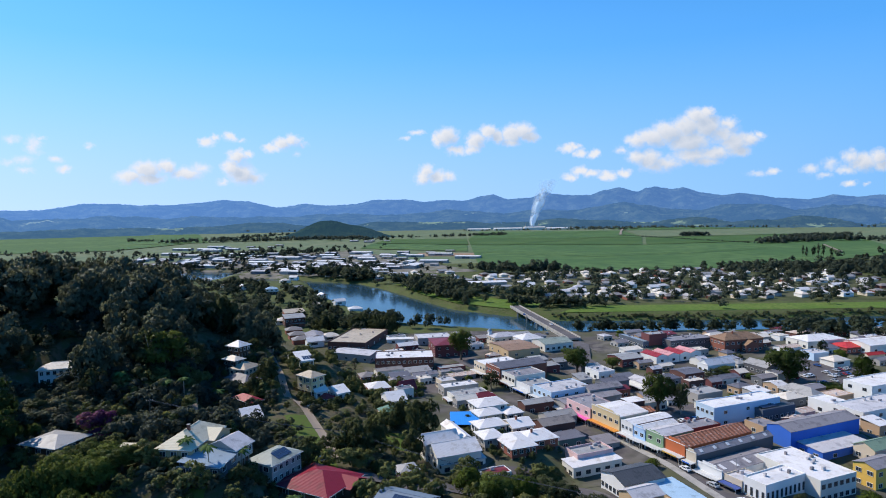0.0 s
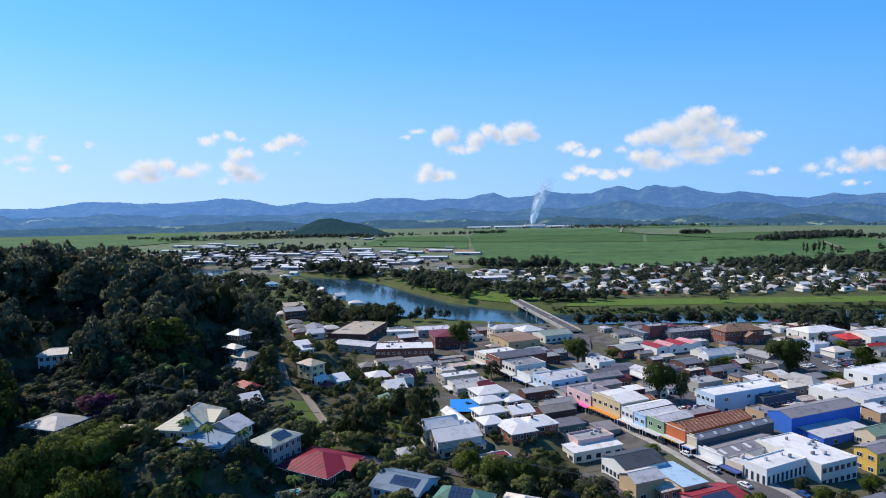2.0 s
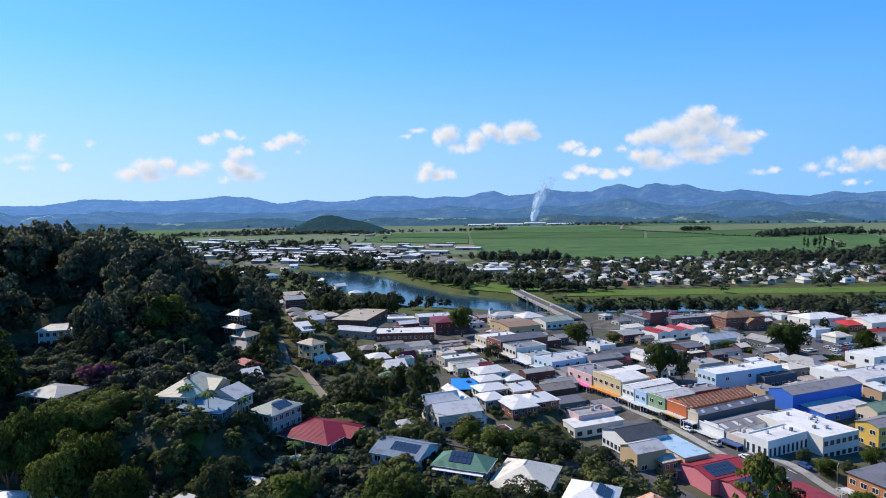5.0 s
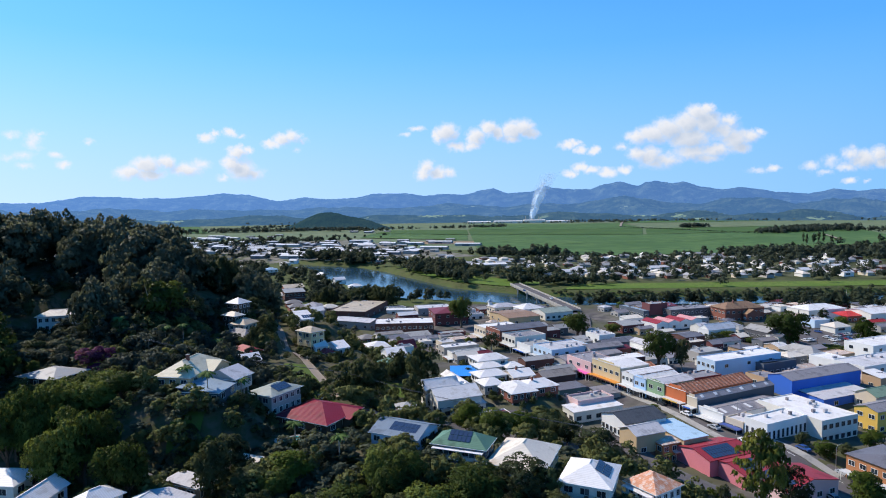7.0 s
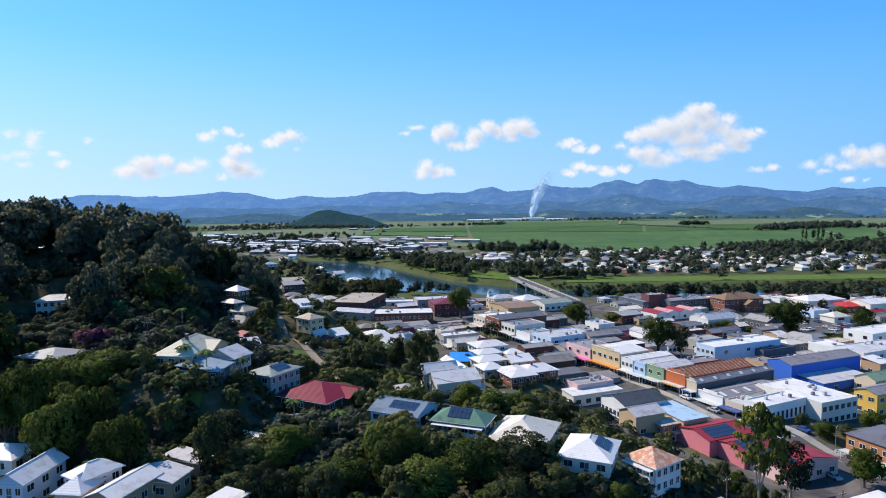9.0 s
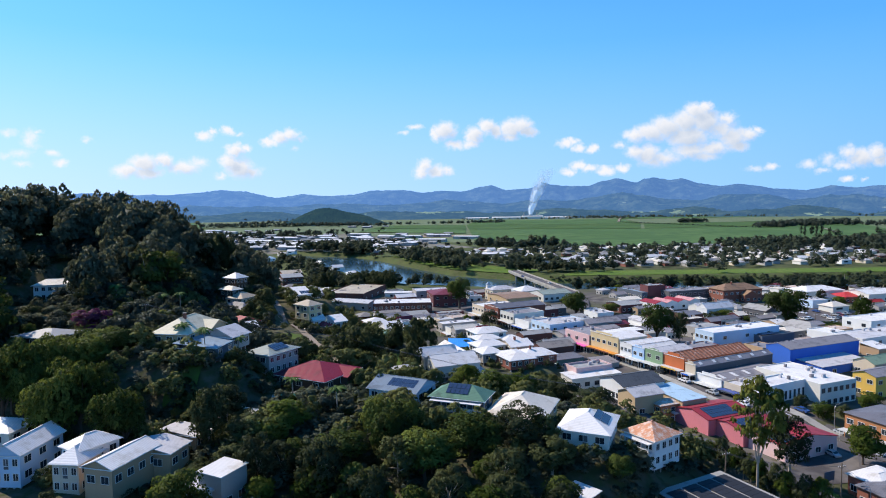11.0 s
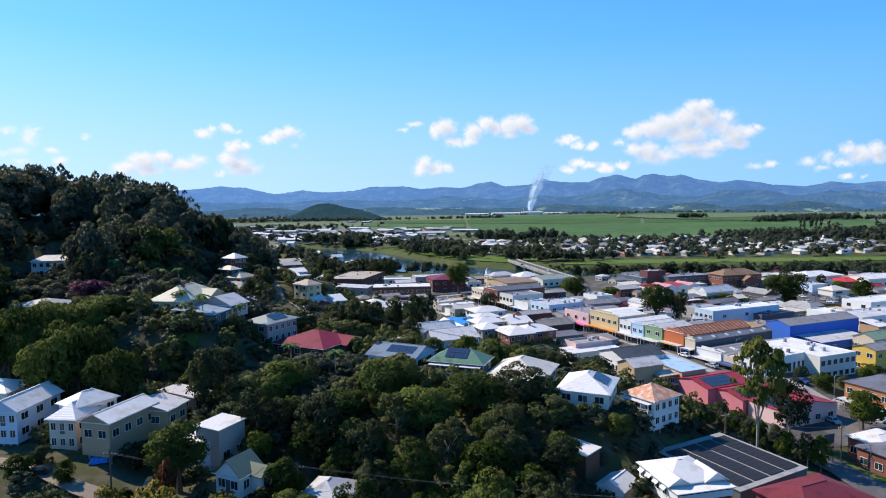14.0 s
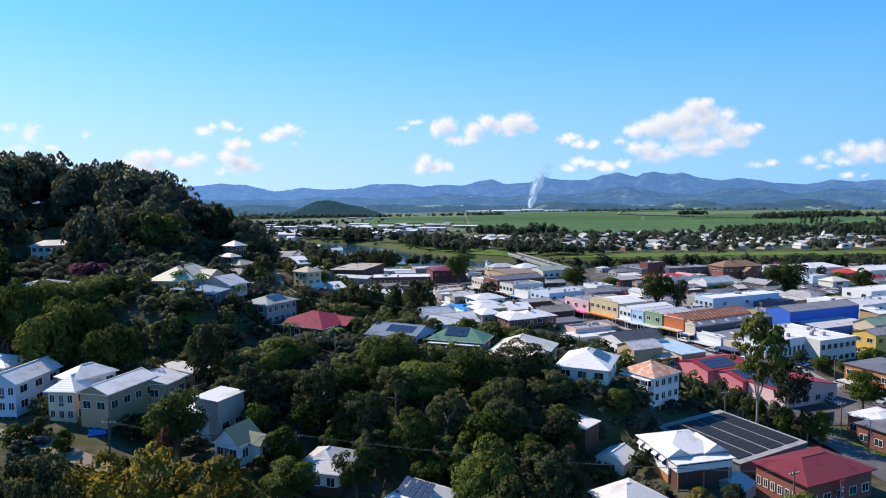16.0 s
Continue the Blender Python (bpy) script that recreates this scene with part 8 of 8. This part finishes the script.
ang = math.degrees(math.atan2(P1.y - P0.y, P1.x - P0.x))
bridge.matrix_world = pose(P0.x, P0.y, -2.6, 0, 0, ang)
tagged(bridge, "concrete road bridge on round piers over the river", "bridge")
L = (P1 - P0).length
boxes("deck", [(0, -5, 1.4, L, 5, 2.4)], "concrete", bridge)
boxes("road_surface", [(0, -4.2, 2.4, L, 4.2, 2.46)], "asphalt", bridge)
for s in (-1, 1):
    boxes("girder", [(0, s * 4.2 - 0.4, 0.2, L, s * 4.2 + 0.4, 1.4)], "concrete", bridge)
    boxes("parapet", [(0, s * 4.8 - 0.15, 2.4, L, s * 4.8 + 0.15, 3.4)], "concrete", bridge)
for i in range(5):
    q = L * (i + 0.7) / 5.4
    for s in (-1, 1):
        v, f = [], []
        tube(v, f, [(q, s * 3, -8), (q, s * 3, 0.3)], [0.8, 0.8], 10)
        obj("pier", v, f, "concrete", bridge)
    boxes("cross_head", [(q - 0.8, -4.4, -0.6, q + 0.8, 4.4, 0.3)], "concrete", bridge)

# ---- cars ----
CAR_COLS = {"white": (0.75, 0.75, 0.76), "silver": (0.40, 0.42, 0.44), "dark": (0.03, 0.035, 0.04), "red": (0.35, 0.03, 0.03), "blue": (0.03, 0.08, 0.25)}
for n, c in CAR_COLS.items():
    surface("car_" + n, c, rough=0.25, var=0.03, spec=0.6, bump=0.0)


def make_car(colour):
    root = new("car")
    tagged(root, f"parked {colour} hatchback car on the asphalt", "car", group="parked cars")
    prof = [(-2.15, 0.35), (-2.15, 0.85), (-1.25, 0.98), (-0.65, 1.45), (0.95, 1.48), (1.75, 0.98), (2.1, 0.9), (2.15, 0.35)]
    n = len(prof)
    v = [(x, -0.86 + 0.12 * (z > 1.2), z) for x, z in prof] + [(x, 0.86 - 0.12 * (z > 1.2), z) for x, z in prof]
    f = [tuple(range(n - 1, -1, -1)), tuple(range(n, 2 * n))] + [(i, (i + 1) % n, n + (i + 1) % n, n + i) for i in range(n)]
    body = obj("body", v, [tuple(reversed(q)) for q in f], "car_" + colour, root)
    v, f = [], []
    for s in (-1, 1):
        i = len(v)
        v += [(-1.05, s * 0.865, 1.0), (-0.6, s * 0.765, 1.4), (0.9, s * 0.765, 1.42), (1.5, s * 0.865, 1.02)]
        f.append((i, i + 1, i + 2, i + 3))
    i = len(v)
    v += [(-1.22, -0.7, 1.02), (-1.22, 0.7, 1.02), (-0.7, 0.64, 1.44), (-0.7, -0.64, 1.44), (1.72, -0.7, 1.03), (1.72, 0.7, 1.03), (1.02, 0.64, 1.47), (1.02, -0.64, 1.47)]
    f += [(i, i + 1, i + 2, i + 3), (i + 4, i + 7, i + 6, i + 5)]
    obj("window_glass", v, f, "pane_dark", root)
    for sx in (-1.3, 1.3):
        for sy in (-0.82, 0.82):
            v, f = [], []
            tube(v, f, [(sx, sy - 0.1, 0.32), (sx, sy + 0.1, 0.32)], [0.32, 0.32], 12)
            f.append(tuple(range(11, -1, -1)))
            f.append(tuple(range(12, 24)))
            obj("wheel", v, f, "rubber", root)
    return root


cars = [make_car(c) for c in CAR_COLS]
cr = random.Random(21)
spots = []
for i in range(34):
    k = (i // 2) / 17 + 0.01
    x, y = 113 + (30 - 113) * k, 172 + (372 - 172) * k
    side = 5.4 if i % 2 else -5.4
    if cr.random() < 0.82:
        spots.append((x + side * 0.91, y + side * 0.41, 113 + (0 if i % 2 else 180)))
for i in range(26):
    u, w = cr.random(), cr.choice((0.12, 0.45, 0.75))
    spots.append((200 + 55 * u - 10 * w, 328 + 24 * u + 38 * w, 112 + cr.choice((0, 180))))
for i in range(7):
    spots.append((106 + 3.1 * i, 268 + 1.2 * i, 112))
spots += [(-73, 108, 20), (-52, 106.5, 100), (24, 190.5, 178), (104, 160, 100), (108, 172, 115), (118, 160, 20), (99.5, 164, 30), (80, 470, 98), (74, 560, 98), (90, 510, 280), (-60, 263, 60), (-40, 196, 120), (240, 395, 20), (-93, 178, 30)]
for k, (x, y, r) in enumerate(spots):
    src = cars[cr.choice((0, 0, 1, 1, 2, 2, 3, 4))]
    z = ground_z(x, y) + 0.32
    if 458 < y < 612 and 60 < x < 110:
        z = -0.1
    copy_thing(src, pose(x, y, z, 0, 0, r))
for i, c in enumerate(cars):
    c.matrix_world = pose(226 + 3 * i, 352 + 1.2 * i, ground_z(226, 352) + 0.28, 0, 0, 112)

# ---- poles and wires ----


def pole(x, y, h=9.5, turn=0):
    root = new("power_pole")
    root.matrix_world = pose(x, y, ground_z(x, y) - 0.3, 0, 0, turn)
    tagged(root, "weathered timber power pole with crossarm", "power pole", group="power poles")
    v, f = [], []
    tube(v, f, [(0, 0, 0), (0, 0, h)], [0.17, 0.12], 8)
    obj("post", v, f, "pole_wood", root)
    arm = boxes("crossarm", [(-1.1, -0.06, h - 0.9, 1.1, 0.06, h - 0.76)], "pole_wood", root)
    for q in (-1, -0.4, 0.4, 1):
        boxes("insulator", [(q - 0.05, -0.05, h - 0.76, q + 0.05, 0.05, h - 0.58)], "trim_white", arm)
    return root


def wires(p, q, ha, hb, count=3, sag=1.2):
    for k in range(count):
        o = (k - (count - 1) / 2) * 0.6
        a = Vector((p[0] + o, p[1], ground_z(*p) + ha))
        b = Vector((q[0] + o, q[1], ground_z(*q) + hb))
        pts = [a.lerp(b, i / 10) - Vector((0, 0, sag * 4 * (i / 10) * (1 - i / 10))) for i in range(11)]
        v, f = [], []
        tube(v, f, pts, [0.032 if min(p[1], q[1]) > 150 else 0.018] * 11, 4)
        tagged(obj("power_cable", v, f, "trim_dark"), "thin black sagging power cable", "cable", group="power cables")


POLES = [(64.5, 137, 20), (40.6, 178.7, 60), (72, 90, 30), (56, 95, 20), (-24.5, 101, 0), (-56.5, 102, 0), (-34, 205, 60), (-100, 205, 40), (88.5, 133, 20), (87, 110, 20), (196, 318, 20)]
for x, y, r in POLES:
    pole(x, y, 9.5, r)
for a, b in ((0, 1), (0, 8), (8, 9), (4, 5), (6, 7), (1, 6), (3, 4)):
    wires(POLES[a][:2], POLES[b][:2], 8.6, 8.6)

# blue shade roof behind the cottages
tarp = new("shade_roof")
tarp.matrix_world = pose(9.5, 252, ground_z(9.5, 255))
tagged(tarp, "bright blue ribbed shade roof over a yard", "shade roof")
h = 6.6 - ground_z(9.5, 255)
boxes("cover", [(-7, 0, h, 7, 17, h + 0.12)], "tarp_blue", tarp)
boxes("apron", [(-7.1, 0, h - 2.2, -7, 17, h + 0.1)], "tarp_blue", tarp)
for px in (-6.6, 6.6):
    for py in (0.4, 16.6):
        boxes("post", [(px - 0.08, py - 0.08, 0, px + 0.08, py + 0.08, h)], "pole_metal", tarp)


# palms
def palm(x, y, h):
    root = new("palm_tree")
    root.matrix_world = pose(x, y, ground_z(x, y) - 0.2)
    tagged(root, "slender palm tree with drooping fronds", "palm tree", group="palms")
    v, f = [], []
    tube(v, f, [(0, 0, 0), (0.1, 0, h * 0.5), (0, 0.1, h)], [0.22, 0.16, 0.14], 7)
    obj("trunk", v, f, "bark_pale", root)
    v, f = [], []
    rng = random.Random(int(x * 7 + y))
    for i in range(15):
        a = 2 * math.pi * i / 15 + rng.uniform(-0.2, 0.2)
        up = rng.uniform(0.0, 1.1)
        ln = rng.uniform(2.2, 3.0)
        prev = None
        for k in range(7):
            t = k / 6
            r = ln * t
            z = h + up * r * 0.5 - 1.5 * t * t
            wd = 0.42 * math.sin(math.pi * min(0.97, t * 0.85 + 0.12))
            c0 = Vector((math.cos(a) * r, math.sin(a) * r, z))
            s = Vector((-math.sin(a), math.cos(a), 0)) * wd
            base = len(v)
            v += [tuple(c0 - s - Vector((0, 0, wd * 0.5))), tuple(c0), tuple(c0 + s - Vector((0, 0, wd * 0.5)))]
            if k:
                f += [(base - 3, base - 2, base + 1, base), (base - 2, base - 1, base + 2, base + 1)]
    obj("fronds", v, f, "frond", root)


for x, y, h in ((-64, 163, 9), (-72, 168, 8), (-100, 232, 9), (-105, 228, 8), (-92, 246, 9), (225, 500, 12), (160, 497, 11), (285, 498, 12), (300, 500, 10), (330, 498, 12), (-58, 172, 7), (-26, 147, 7), (-40, 160, 6), (205, 498, 9), (-121, 226, 9)):
    palm(x, y, h)


# ---- small things by the houses ----
pool = new("swimming_pool")
pool.matrix_world = pose(-44, 158, ground_z(-44, 158), 0, 0, 25)
tagged(pool, "small turquoise swimming pool with pale paving", "swimming pool")
boxes("coping", [(-0.5, -0.5, -0.6, 6.5, 0, 0.35), (-0.5, 3.4, -0.6, 6.5, 3.9, 0.35), (-0.5, 0, -0.6, 0, 3.4, 0.35), (6, 0, -0.6, 6.5, 3.4, 0.35)], "concrete", pool)
boxes("pool_water", [(0, 0, -0.6, 6, 3.4, 0.22)], "pool", pool)

banner = new("banner_sign")
banner.matrix_world = pose(66.5, 99.5, ground_z(66.5, 99.5), 0, 0, 30)
tagged(banner, "tall red banner sign on a pole", "banner sign")
v, f = [], []
tube(v, f, [(0, 0, -0.2), (0, 0, 5.2)], [0.06, 0.06], 8)
obj("post", v, f, "pole_metal", banner)
boxes("flag", [(0.06, -0.02, 2.2, 1.2, 0.02, 5.0)], "wall_signred", banner)
boxes("lettering_bar", [(0.25, -0.035, 3.0, 0.95, -0.022, 3.35), (0.25, -0.035, 3.6, 0.95, -0.022, 3.95)], "trim_white", banner)

board = new("sign_board")
board.matrix_world = pose(91, 141, ground_z(91, 141), 0, 0, 20)
tagged(board, "dark rectangular sign board on two posts", "sign board")
boxes("panel", [(-1.6, -0.06, 1.6, 1.6, 0.06, 3.8)], "wall_slate", board)
for q in (-1.3, 1.2):
    boxes("post", [(q, -0.05, -0.2, q + 0.1, 0.05, 1.6)], "pole_metal", board)

tarpaulin = new("tarpaulin")
tarpaulin.matrix_world = pose(-66, 111.5, ground_z(-66, 111.5) + 0.1, 0, 0, 20)
tagged(tarpaulin, "crumpled bright blue tarpaulin over a trailer", "tarpaulin")
v = [(i * 0.45, j * 0.5, 0.9 + 0.25 * noise.noise(Vector((i * 0.7, j * 0.9, 3))) - (0.85 if i in (0, 8) or j in (0, 5) else 0)) for j in range(6) for i in range(9)]
f = [(j * 9 + i, j * 9 + i + 1, (j + 1) * 9 + i + 1, (j + 1) * 9 + i) for j in range(5) for i in range(8)]
obj("sheet", v, f, "tarp_blue", tarpaulin)


def dish(x, y, z):
    root = new("satellite_dish")
    root.matrix_world = pose(x, y, z)
    tagged(root, "small grey satellite dish on a roof", "satellite dish")
    v, f = [], []
    tube(v, f, [(0, 0, 0), (0, 0, 0.8)], [0.04, 0.04], 6)
    obj("mast", v, f, "pole_metal", root)
    v, f = [], []
    tube(v, f, [(0, 0, 0.8), (-0.1, 0.1, 0.9), (-0.2, 0.2, 0.95)], [0.05, 0.35, 0.5], 10)
    obj("reflector", v, f, "wall_white", root)


def lamp_post(x, y, turn):
    root = new("street_lamp")
    root.matrix_world = pose(x, y, ground_z(x, y), 0, 0, turn)
    tagged(root, "tall grey street lamp with curved arm", "street lamp", group="street lamps")
    v, f = [], []
    tube(v, f, [(0, 0, 0), (0, 0, 7.4), (0.5, 0, 8.2), (1.8, 0, 8.4)], [0.1, 0.07, 0.05, 0.05], 7)
    obj("post", v, f, "pole_metal", root)
    boxes("lantern", [(1.6, -0.12, 8.3, 2.3, 0.12, 8.45)], "trim_dark", root)


for x, y, r in ((86.5, 121, 190), (80, 152, 190), (116, 178, 20), (104, 214, 20), (80, 280, 20), (118, 150, 200), (96, 232, 200)):
    lamp_post(x, y, r)
